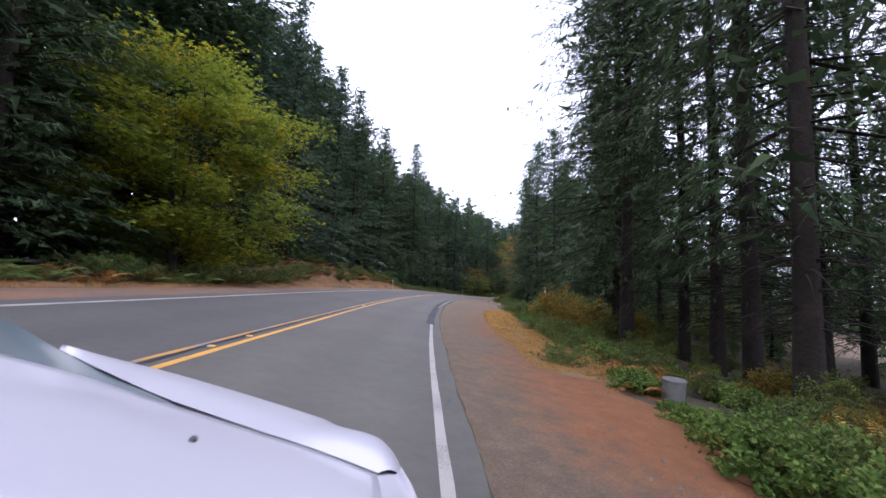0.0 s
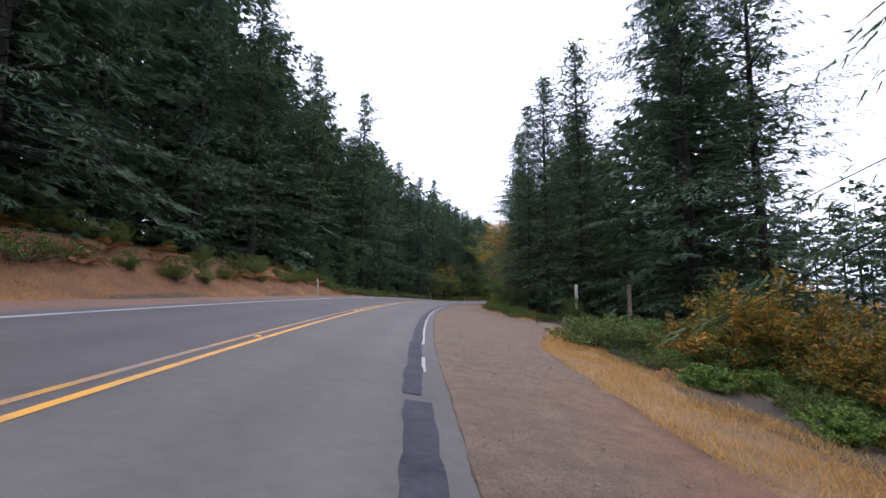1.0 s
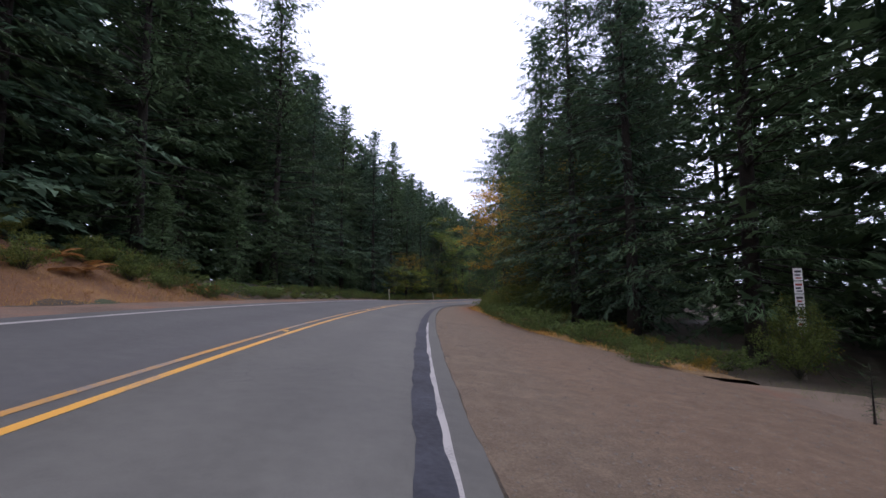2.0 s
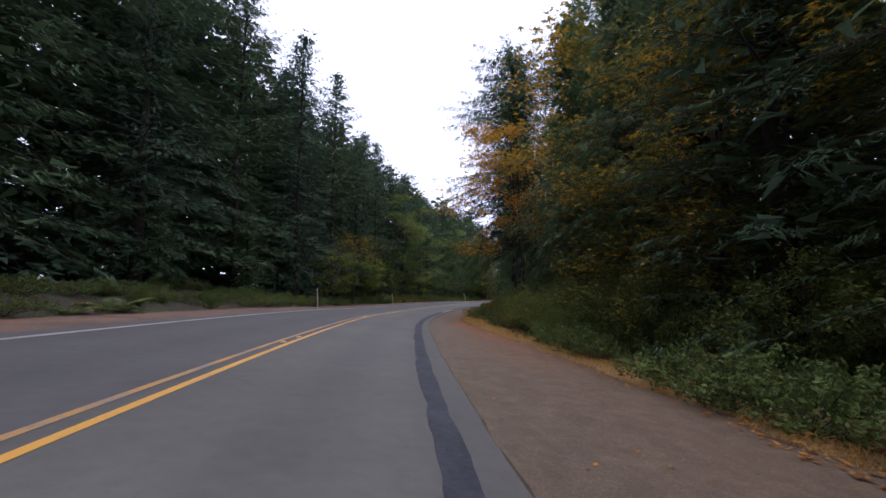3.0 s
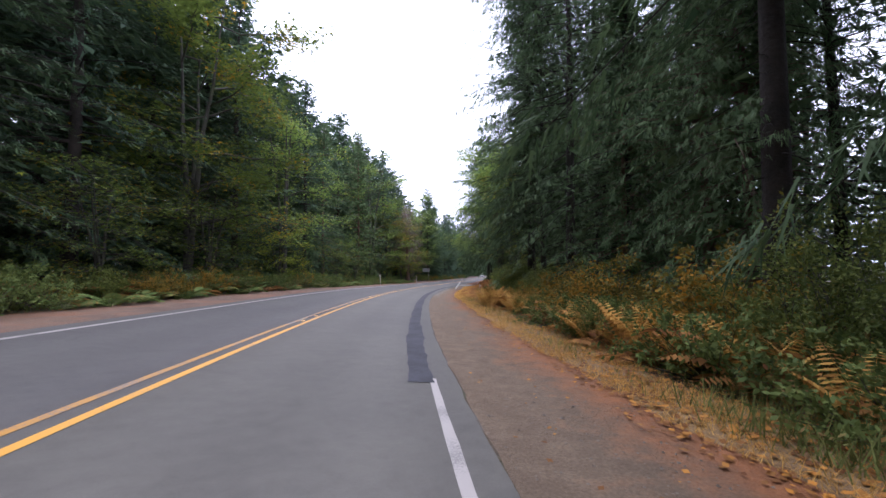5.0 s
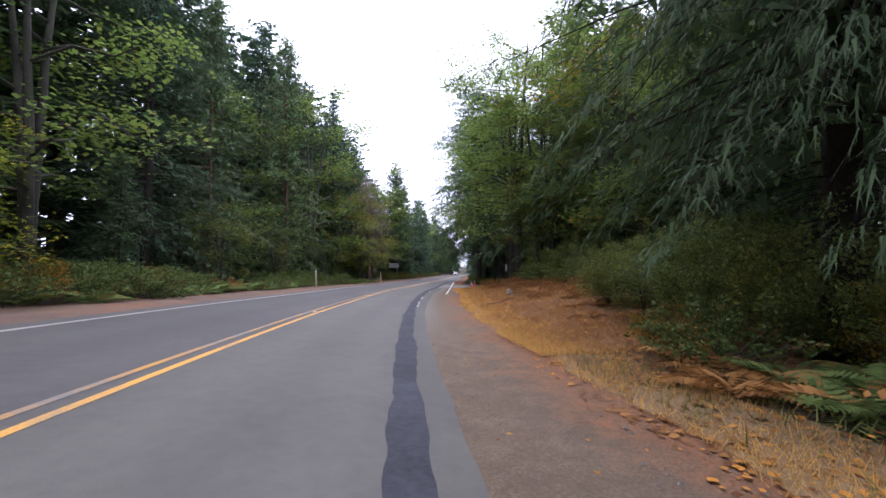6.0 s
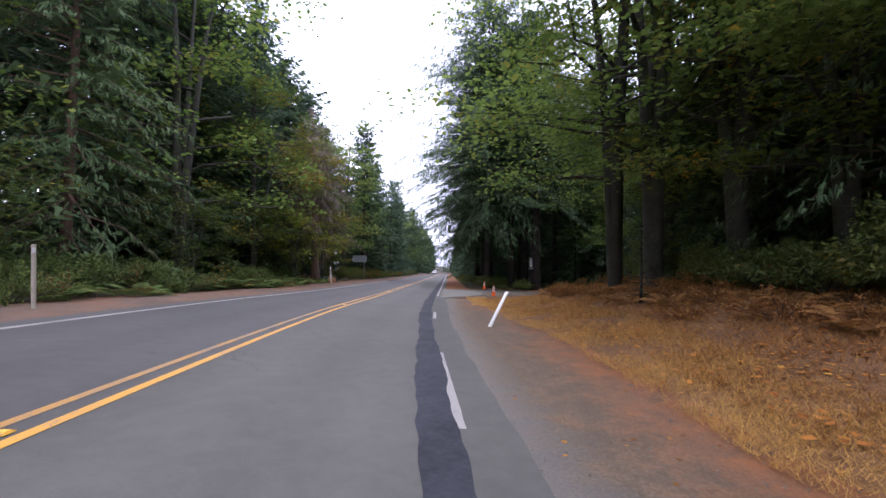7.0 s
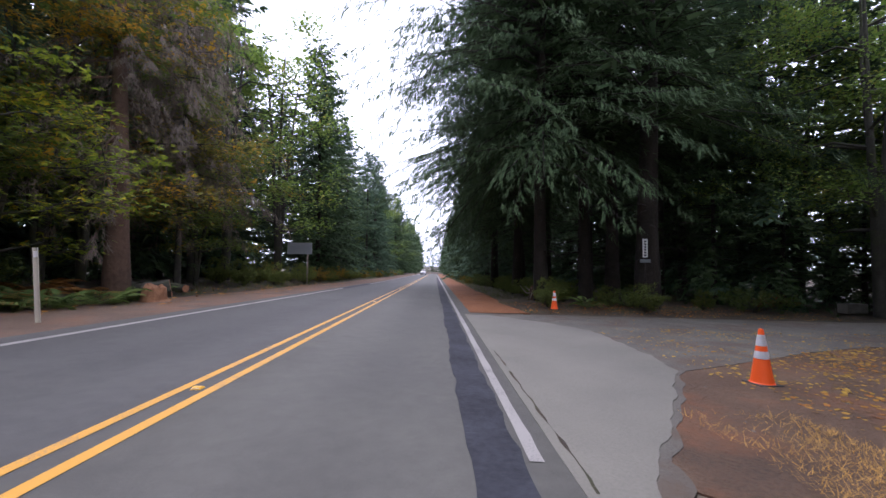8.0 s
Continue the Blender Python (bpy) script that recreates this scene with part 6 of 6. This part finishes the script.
def pipe(a, b, r, seg=8):
    v, f = tube([a, (Vector(a) + Vector(b)) / 2, b], [r, r, r], seg)
    m = bmesh.new()
    vs = [m.verts.new(p) for p in v]
    for q in f:
        m.faces.new([vs[i] for i in q])
    n = len(vs)
    m.faces.new(vs[:seg][::-1])
    m.faces.new(vs[n - seg:])
    return m


def gate():
    a, b = at(48.3, 8.4), at(50.2, 12.6)
    ob = thing("pipe_gate", Matrix.Translation(a), "low rusty pipe gate across the gravel track", "gate")
    d = b - a
    part("gate_post", pipe((0, 0, -0.3), (0, 0, 0.72), 0.06), WOOD_GREY, ob, "weathered wooden gate post")
    part("gate_post", pipe((d.x, d.y, d.z - 0.3), (d.x, d.y, d.z + 0.75), 0.06), WOOD_GREY, ob, "weathered wooden gate post")
    part("rail", pipe((0, 0, 0.58), (d.x, d.y, d.z + 0.56), 0.035), WOOD_GREY, ob)
    part("brace", pipe((0.0, 0.0, 0.05), (d.x * 0.36, d.y * 0.36, d.z * 0.36 + 0.54), 0.025), GALVANISED, ob)


gate()


def pedestal():
    ob = thing("utility_pedestal", upright(7.4, 4.5, 10, 5, -0.54), "dented grey metal utility can among brambles", "utility can")
    part("can", lathe_bm([(0.185, 0.0), (0.19, 0.55), (0.196, 0.90), (0.19, 0.92)], 20), CAN_GREY, ob)
    part("lid", lathe_bm([(0.206, 0.0), (0.209, 0.03), (0.20, 0.045), (0.12, 0.052), (0.01, 0.054)], 20, pose(0, 0, 0.905, 4, -4, 0)), CAN_GREY, ob, "tilted grey metal lid")
    part("band", lathe_bm([(0.196, 0.0), (0.2, 0.01), (0.197, 0.02)], 20, pose(0, 0, 0.84)), CAN_GREY, ob)


pedestal()


def cone(s, u, turn, label):
    ob = thing("traffic_cone", upright(s, u, turn, 0, -0.03), label, "traffic cone", "traffic cones")
    part("base", box_bm(0.34, 0.34, 0.03, pose(0, 0, 0.018), 0.012, 2), BLACK, ob, "black rubber base")
    r = lambda z: 0.135 - 0.108 * (z - 0.035) / 0.725
    part("cone_body", lathe_bm([(0.150, 0.036), (0.135, 0.05), (r(0.74), 0.74), (r(0.76), 0.755), (0.012, 0.76)], 24), ORANGE, ob, smooth=False)
    for lo, hi in ((0.36, 0.46), (0.53, 0.68)):
        part("collar", lathe_bm([(r(lo) + 0.001, lo), (r(lo) + 0.004, lo + 0.005), (r(hi) + 0.004, hi - 0.005), (r(hi) + 0.001, hi)], 24), REFLECTIVE, ob, "pale reflective collar")


cone(184.7, 3.63, 3, "orange traffic cone with two pale collars on dirt")
cone(195.4, 3.95, 40, "orange traffic cone at the mouth of the side road")


def narrow_sign():
    ob = thing("narrow_sign", upright(197.4, 8.7, -8), "narrow white sign over a small plate before dark trunks", "sign")
    part("batten", box_bm(0.07, 0.05, 3.3, pose(0, 0.04, 1.45), 0.01), BARK, ob, "dark wooden batten")
    plate = part("plate", box_bm(0.22, 0.015, 0.84, pose(0, 0, 2.68), 0.006), SIGN_WHITE, ob)
    for k in range(6):
        part("bar", box_bm(0.10, 0.004, 0.085, pose(0, -0.011, 2.36 + 0.125 * k)), DARK_PRINT, plate)
    part("small_plate", box_bm(0.46, 0.015, 0.15, pose(0, 0, 2.10), 0.006), SIGN_GREY, ob, "small grey plate")


narrow_sign()


def road_sign_back():
    ob = thing("road_sign", upright(209.2, -10.8, 6), "bare grey back of a wide road sign at the verge", "sign")
    part("post", box_bm(0.10, 0.10, 3.2, pose(0.55, 0.04, 1.4), 0.01), WOOD_GREY, ob)
    part("panel", box_bm(1.75, 0.02, 0.85, pose(0, -0.03, 2.55), 0.008), SIGN_GREY, ob)
    part("rail", box_bm(1.6, 0.03, 0.05, pose(0, -0.055, 2.78), 0.005), SIGN_GREY, ob)
    part("rail", box_bm(1.6, 0.03, 0.05, pose(0, -0.055, 2.32), 0.005), SIGN_GREY, ob)


road_sign_back()


def rough_log(name, s, u, length, r, turn, label, material, end, lift=0.0, tilt=0.0, seed=3):
    g = np.random.default_rng(seed)
    ob = thing(name, upright(s, u, turn, 0, r * 0.8 + lift) @ pose(0, 0, 0, tilt, 0, 0), label, "log")
    n = 9
    t = np.linspace(-0.5, 0.5, n)
    pts = np.stack([0.06 * g.standard_normal(n) * r / 0.2, t * length, 0.03 * g.standard_normal(n)], 1)
    rad = r * g.uniform(0.82, 1.1, n)
    v, f = tube(pts, rad, 11)
    v = v + g.standard_normal(v.shape) * r * 0.05
    mesh_object("bark_body", v, f, material, ob)
    for e, q in ((-0.5, 0), (0.5, n - 1)):
        ring = v[q * 11:(q + 1) * 11]
        c = ring.mean(0) + np.array([0, e * 0.04, 0])
        mesh_object("cut_end", np.concatenate([ring, c[None]]), np.array([(k, (k + 1) % 11, 11) for k in range(11)]), end, ob, "broken pale end")
    return ob


rough_log("fallen_log", 192.6, -10.3, 2.1, 0.28, 66, "rotting fallen log with peeling bark beside the gravel", GREY_BARK, CUT_WOOD, seed=3)
rough_log("fallen_log", 194.6, -11.2, 2.6, 0.16, 75, "thin fallen log in the leaf litter", GREY_BARK, CUT_WOOD, seed=4)
rough_log("fallen_branch", 153.6, 4.2, 2.6, 0.030, -52, "bare brown fallen branch on the dry bank", RED_BARK, CUT_WOOD, 0.05, 8, seed=5)
rough_log("fallen_branch", 155.6, 5.6, 2.2, 0.024, -75, "bare brown fallen branch on the dry bank", RED_BARK, CUT_WOOD, 0.06, 6, seed=6)
rough_log("fallen_branch", 154.8, 6.2, 1.8, 0.02, -30, "thin broken branch lying among leaves", RED_BARK, CUT_WOOD, 0.05, 5, seed=7)


def stump(s, u, r, h, label, material, seed, rootlets=0):
    g = np.random.default_rng(seed)
    ob = thing("tree_stump", upright(s, u, seed * 50.0, 0, -0.08), label, "stump")
    seg, rows = 14, [(1.35, 0.0), (1.08, 0.2), (0.98, 0.5), (0.92, 0.85)]
    v = [(r * k * g.uniform(0.85, 1.15) * math.cos(6.283 * i / seg), r * k * g.uniform(0.85, 1.15) * math.sin(6.283 * i / seg), h * z) for k, z in rows for i in range(seg)]
    v += [(r * 0.7 * math.cos(6.283 * i / seg), r * 0.7 * math.sin(6.283 * i / seg), h * g.uniform(0.75, 1.15)) for i in range(seg)] + [(0, 0, h * 0.7)]
    f = [(a * seg + i, a * seg + (i + 1) % seg, (a + 1) * seg + (i + 1) % seg, (a + 1) * seg + i) for a in range(4) for i in range(seg)]
    body = mesh_object("stump_body", v, f, material, ob)
    mesh_object("broken_top", v[4 * seg:], [(i, (i + 1) % seg, seg) for i in range(seg)], CUT_WOOD, ob, "splintered orange wood")
    for k in range(rootlets):
        a, l = g.uniform(0, 6.28), g.uniform(0.5, 0.9)
        p = [(0, 0, h * 0.5), (math.cos(a) * l * 0.6, math.sin(a) * l * 0.6, h * g.uniform(0.4, 0.9)), (math.cos(a) * l, math.sin(a) * l, h * g.uniform(0.1, 1.2))]
        rv, rf = tube(p, [0.06, 0.04, 0.012], 5)
        mesh_object("root", rv, rf, WOOD_GREY, ob)
    return ob


stump(191.6, -9.3, 0.33, 0.55, "rotten orange-brown stump with splintered top", CUT_WOOD, 2)
stump(156.6, 4.9, 0.16, 0.42, "small grey stump on the dry bank", WOOD_GREY, 4)
stump(201.2, 4.6, 0.32, 0.75, "uprooted stump with bare twisted roots", RED_BARK, 6, 9)


def concrete_block():
    ob = thing("concrete_block", upright(196.6, 17.4, 4), "weathered grey concrete block beside the side road", "block")
    part("body", box_bm(1.0, 0.45, 0.42, pose(0, 0, 0.19), 0.04, 2), CONCRETE, ob)
    part("lifting_loop", pipe((-0.12, 0, 0.40), (0.12, 0, 0.40), 0.02), GALVANISED, ob)


concrete_block()


def tarp():
    ob = thing("blue_tarp", upright(203.2, 6.6, 20), "small crumpled blue plastic sheet under the firs", "plastic sheet")
    g = np.random.default_rng(9)
    n = 9
    x, y = np.meshgrid(np.linspace(-0.45, 0.45, n), np.linspace(-0.25, 0.25, n))
    z = 0.22 * np.exp(-(x ** 2 * 8 + y ** 2 * 20)) + 0.05 * g.random((n, n)) + 0.02
    k = (np.arange(n - 1)[:, None] * n + np.arange(n - 1)[None]).ravel()
    sheet = mesh_object("sheet", np.stack([x.ravel(), y.ravel(), z.ravel()], 1), np.stack([k, k + 1, k + n + 1, k + n], 1), paint("blue_plastic", (0.03, 0.10, 0.35), 0.4), ob)
    sheet.modifiers.new("thickness", "SOLIDIFY").thickness = 0.006


tarp()


def road_marker(s, u):
    ob = thing("road_marker", Matrix.Translation(at(s, u, 0.004)) @ pose(0, 0, 0, 0, 0, heading(s)), "small raised amber marker between the centre stripes", "road marker", "road markers")
    b = bmesh.new()
    lo = [b.verts.new(p) for p in ((-0.05, -0.05, 0), (0.05, -0.05, 0), (0.05, 0.05, 0), (-0.05, 0.05, 0))]
    hi = [b.verts.new(p) for p in ((-0.038, -0.022, 0.02), (0.038, -0.022, 0.02), (0.038, 0.022, 0.02), (-0.038, 0.022, 0.02))]
    b.faces.new(hi), b.faces.new(lo[::-1])
    for k in range(4):
        b.faces.new((lo[k], lo[(k + 1) % 4], hi[(k + 1) % 4], hi[k]))
    part("body", b, AMBER, ob)
    part("reflector", box_bm(0.075, 0.004, 0.014, pose(0, -0.037, 0.011, 62, 0, 0)), REFLECTIVE, ob, "pale reflector face")
    return ob


first_marker = road_marker(7.1, -HALF - 0.14)
for k in range(1, 26):
    s = 7.1 + 11.75 * k
    copy_thing(first_marker, Matrix.Translation(at(s, -HALF - 0.14, 0.004)) @ pose(0, 0, 0, 0, 0, heading(s)))
for s in (5.9, 41.2, 76.4, 123.2):
    copy_thing(first_marker, Matrix.Translation(at(s, -HALF - 0.14, 0.004)) @ pose(0, 0, 0, 0, 0, heading(s)))


# ---- vehicles ----
def ring_loft(sections):
    """A shell through cross-sections of equal count; each is a list of points from one sill over the top to the other."""
    b = bmesh.new()
    rows = [[b.verts.new(p) for p in sec] for sec in sections]
    for a, c in zip(rows, rows[1:]):
        for i in range(len(a) - 1):
            b.faces.new((a[i], a[i + 1], c[i + 1], c[i]))
    return b


def car_section(y, w, sill, waist, top, wt):
    """Half-widths w at the waist and wt at the top, mirrored about x = 0."""
    half = [(w * 0.93, sill), (w * 0.99, sill + 0.12), (w, (sill + waist) / 2), (w * 0.985, waist - 0.06), (w * 0.955, waist), (wt + (w * 0.955 - wt) * 0.5, waist + (top - waist) * 0.62), (wt, top - 0.02), (wt * 0.6, top + 0.008), (0.0, top + 0.015)]
    pts = [(x, y, z) for x, z in half]
    return pts + [(-x, y, z) for x, y, z in pts[-2::-1]]


def wheel(ob, x, y, r=0.34):
    side = 1 if x > 0 else -1
    turn = pose(x, y, r, 0, 90, 0)
    tyre = part("wheel", lathe_bm([(r * 0.62, -0.11), (r * 0.93, -0.115), (r, -0.08), (r, 0.08), (r * 0.93, 0.115), (r * 0.62, 0.11)], 28, turn), TYRE, ob, "black tyre")
    part("rim", lathe_bm([(r * 0.60, -0.03), (r * 0.61, 0.03), (r * 0.52, 0.05), (r * 0.2, 0.02), (r * 0.08, 0.045)], 20, pose(x + side * 0.065, y, r, 0, 90 * side, 0)), RIM, tyre, "silver wheel rim")


def plain_hood(ob):
    """A hood panel, slightly proud, with its own edge."""
    n, rows = 21, []
    b = bmesh.new()
    for y, half, zc, drop in ((0.10, 0.74, 1.14, 0.06), (0.25, 0.74, 1.137, 0.064), (0.40, 0.74, 1.13, 0.07), (0.55, 0.737, 1.124, 0.075), (0.70, 0.73, 1.115, 0.08), (0.84, 0.72, 1.102, 0.085), (0.95, 0.71, 1.09, 0.09), (1.06, 0.70, 1.067, 0.095),
                               (1.15, 0.69, 1.04, 0.10), (1.22, 0.675, 1.012, 0.105), (1.28, 0.66, 0.98, 0.11), (1.33, 0.63, 0.93, 0.11), (1.36, 0.60, 0.885, 0.11)):
        row = []
        for k in range(n):
            q = -1 + 2 * k / (n - 1)
            crease = 0.007 * math.exp(-((abs(q) - 0.66) / 0.10) ** 2)
            row.append(b.verts.new((half * q, y - 0.22 * q * q * max(0.0, y - 0.55) / 0.8, zc - drop * abs(q) ** 2.2 + crease)))
        rows.append(row)
    for a, d in zip(rows, rows[1:]):
        for i in range(n - 1):
            b.faces.new((a[i], a[i + 1], d[i + 1], d[i]))
    hood = part("hood", b, CAR_WHITE, ob, "white painted hood", smooth=True)
    hood.modifiers.new("edge", "SOLIDIFY").thickness = 0.012


def sheet(rows, fine=5):
    """A smooth panel through rows of points, rounded both ways."""
    def between(v):
        v = np.asarray(v, float)
        e = np.concatenate([2 * v[:1] - v[1:2], v, 2 * v[-1:] - v[-2:-1]])
        out = []
        for k in range(1, len(e) - 2):
            for f in np.linspace(0, 1, fine, endpoint=False):
                out.append(0.5 * (2 * e[k] + (e[k + 1] - e[k - 1]) * f + (2 * e[k - 1] - 5 * e[k] + 4 * e[k + 1] - e[k + 2]) * f ** 2 + (3 * e[k] - e[k - 1] - 3 * e[k + 1] + e[k + 2]) * f ** 3))
        return np.array(out + [v[-1]])
    grid = between([between(r) for r in rows])
    b = bmesh.new()
    vs = [[b.verts.new(p) for p in r] for r in grid]
    for lo, hi in zip(vs, vs[1:]):
        for k in range(len(lo) - 1):
            b.faces.new((lo[k], lo[k + 1], hi[k + 1], hi[k]))
    return b


def crowned_front(ob):
    """Hood, nose and fenders with their seams; each half is the mirror of the other."""
    seam = [(-0.06, 0.86, 1.215), (0.147, 0.91, 1.144), (0.321, 0.90, 1.097), (0.512, 0.87, 1.056), (0.647, 0.84, 1.031), (0.772, 0.80, 1.006)]
    lip = [(-0.08, 0.87, 1.300), (0.037, 0.95, 1.192), (0.179, 0.93, 1.141), (0.321, 0.905, 1.098)]
    brow = [(0.045, 0.97, 1.190), (0.037, 1.12, 1.142), (0.137, 1.20, 1.094), (0.288, 1.22, 1.049), (0.538, 1.20, 0.987), (0.611, 1.16, 0.975), (0.725, 1.05, 0.989), (0.783, 0.95, 0.989), (0.821, 0.84, 0.979)]
    edge = np.array(lip[1:] + seam[3:]) + np.array((0, 0.006, 0.001))
    inside = np.stack([np.interp(np.linspace(0, 5, 9), np.arange(6), edge[:, k]) for k in range(3)], 1)
    for sg in (1, -1):
        flip = np.array((sg, 1, 1))
        back = [(0.0, 0.30, 1.26), (0.15, 0.30, 1.235), (0.34, 0.30, 1.21), (0.55, 0.30, 1.19), (0.70, 0.30, 1.165), (0.845, 0.30, 1.125)]
        mid = [(0.002, 0.62, 1.245), (0.148, 0.64, 1.205), (0.33, 0.63, 1.170), (0.53, 0.62, 1.128), (0.675, 0.60, 1.098), (0.803, 0.58, 1.066)]
        front = seam if sg > 0 else [(0.06, 0.86, 1.185)] + seam[1:]
        hood = part("hood", sheet([np.array(r) * flip for r in (back, mid, front)]), CAR_WHITE, ob, "white painted hood with a dead insect", smooth=True)
        hood.modifiers.new("edge", "SOLIDIFY").thickness = 0.008
        nose = [np.array(brow) * flip, (np.array(brow) + np.array((0, 0.10, -0.07))) * flip, (np.array(brow) * np.array((0.98, 1, 1)) + np.array((0, 0.16, -0.34))) * flip]
        halfway = (np.array(inside) * 0.5 + np.array(brow) * 0.5 + np.array((0, 0, 0.012))) * flip
        part("nose", sheet([np.array(inside) * flip, halfway] + nose), CAR_WHITE, ob, "white nose panel below the hood seam", smooth=True)
        edge = np.array([(0.772, 0.80, 1.005), (0.803, 0.58, 1.064), (0.845, 0.30, 1.123)])
        outer = np.array([(0.821, 0.84, 0.979), (0.856, 0.70, 0.987), (0.905, 0.30, 1.03)])
        part("fender", sheet([edge * flip, (0.5 * edge + 0.5 * outer + np.array((0.008, 0, 0.006))) * flip, outer * flip, (outer + np.array((0.03, 0.01, -0.30))) * flip, (outer + np.array((0.01, 0, -0.7))) * flip]), CAR_WHITE, ob, smooth=True)
        # tapering blue-grey strip added between hood and nose, no known car part
        near, far = [seam[1], seam[2]], [(0.1, 0.945, 1.168), lip[3]]
        if sg > 0:
            near, far = [(-0.32, 0.84, 1.285), seam[0]] + near, [(-0.40, 0.86, 1.42), lip[0]] + far
        wedge = sheet([np.array(near) * flip, np.array(far) * flip], 4)
        part("grey_wedge", wedge, WEDGE_GREY, ob, "dull blue-grey wedge between hood and nose", smooth=True)
        v, f = tube(np.array([seam[2], seam[3], seam[4], seam[5]]) * flip + np.array((0, 0.003, -0.001)), np.array([0.0012, 0.0022, 0.0022, 0.003]), 6)
        mesh_object("seam", v, f, DARK_PRINT, ob, "dark gap between hood and nose")
        v, f = tube(np.array([seam[5], (0.798, 0.826, 0.996), (0.821, 0.84, 0.981)]) * flip, np.array([0.002, 0.0015, 0.0015]), 6)
        mesh_object("seam", v, f, DARK_PRINT, ob, "dark gap between hood and nose")
    part("insect", box_bm(0.010, 0.013, 0.009, pose(0.528, 0.612, 1.133, 0, 0, 20), 0.003), DARK_PRINT, ob, "small dead insect on the paint")


def build_car(m, label, front=None, low=0.0):
    """A white car, nose towards +y, origin on the road below its middle axis; the hood is a panel of its own."""
    ob = thing("white_car", m, label, "car")
    w = 0.90
    body = [car_section(1.46, 0.62, 0.32, 0.50, 0.56, 0.50), car_section(1.41, 0.70, 0.24, 0.60, 0.76, 0.56), car_section(1.28, 0.77, 0.20, 0.74, 0.86, 0.60), car_section(1.15, 0.81, 0.20, 0.85, 0.945, 0.66),
            car_section(0.95, 0.85, 0.20, 0.92, 1.000, 0.70), car_section(0.70, w, 0.20, 0.955, 1.035, 0.75), car_section(0.40, w, 0.20, 0.985, 1.06, 0.755), car_section(0.10, w, 0.20, 1.00, 1.075, 0.76)]
    part("front_body", ring_loft([[(x, y, z - (low if z > 0.4 else 0)) for x, y, z in sec] for sec in body]), CAR_WHITE, ob, smooth=True)
    cabin = [car_section(0.10, w, 0.20, 1.00, 1.075, 0.76), car_section(-0.05, w, 0.20, 1.01, 1.13, 0.70), car_section(-0.85, w, 0.20, 1.01, 1.56, 0.58), car_section(-1.35, w, 0.20, 1.02, 1.62, 0.58),
             car_section(-2.05, w, 0.20, 1.02, 1.60, 0.57), car_section(-2.60, w * 0.98, 0.22, 1.00, 1.48, 0.54), car_section(-3.0, w * 0.93, 0.26, 0.96, 1.02, 0.60), car_section(-3.13, w * 0.85, 0.36, 0.75, 0.82, 0.62)]
    part("cabin", ring_loft(cabin), CAR_WHITE, ob, smooth=True)

    # glass lies just outside the shell
    def pane(name, pts, material, text):
        q = bmesh.new()
        q.faces.new([q.verts.new(p) for p in pts])
        g = part(name, q, material, ob, text)
        g.modifiers.new("thickness", "SOLIDIFY").thickness = 0.006
        return g

    pane("windshield", [(-0.66, 0.00, 1.125), (0.66, 0.00, 1.125), (0.55, -0.81, 1.565), (-0.55, -0.81, 1.565)], GLASS_DARK, "dark windshield")
    part("cowl", box_bm(1.42, 0.08, 0.02, pose(0, 0.055, 1.115, -10, 0, 0), 0.006), DARK_PRINT, ob, "black plastic cowl strip")
    for sg in (1, -1):
        for y0, y1, k in ((-0.25, -1.07, 0), (-1.13, -2.0, 1)):
            lo, hi = 0.872, 0.625
            top0 = y0 - (0.58 if k == 0 else 0.03)
            pane("side_window", [(sg * lo, y0, 1.05), (sg * lo, y1, 1.05), (sg * hi, y1, 1.52), (sg * hi, top0, 1.50)], GLASS_DARK, "dark side window")
        part("headlight", box_bm(0.24, 0.18, 0.14, pose(sg * 0.60, 1.27, 0.66, 0, 0, -sg * 24), 0.05, 3), LAMP_CLEAR, ob, "clear headlight")
        part("tail_light", box_bm(0.16, 0.10, 0.30, pose(sg * 0.74, -3.0, 0.90, 0, 0, sg * 14), 0.03, 2), LAMP_RED, ob, "red tail light")
        part("door_handle", box_bm(0.02, 0.17, 0.025, pose(sg * 0.905, -0.87, 0.88), 0.008), CAR_WHITE, ob)
        wheel(ob, sg * 0.80, 0.72)
        wheel(ob, sg * 0.80, -2.07)
        part("wiper", pipe((sg * 0.05 - 0.35, 0.03, 1.135), (sg * 0.05 + 0.25, -0.06, 1.18), 0.008, 6), BLACK, ob)
    front(ob) if front else plain_hood(ob)
    part("grille", box_bm(0.85, 0.06, 0.17, pose(0, 1.43, 0.50), 0.02), DARK_PRINT, ob, "dark front grille")
    part("bumper", box_bm(1.45, 0.14, 0.16, pose(0, 1.41, 0.33), 0.05, 2), CAR_WHITE, ob)
    part("underbody", box_bm(1.5, 4.1, 0.12, pose(0, -0.85, 0.24), 0.03), BLACK, ob)
    return ob


# the car that carries the camera, as it stands at the start
build_car(pose(-0.85, 0.0, 4.453 - 1.36), "white car with a dusty hood in the near lane", crowned_front, 0.09)
far_s = 318.0
build_car(Matrix.Translation(at(far_s, -4.9, 0.01)) @ pose(0, 0, 0, 0, 0, heading(far_s) + 180), "white car far down the straight road")
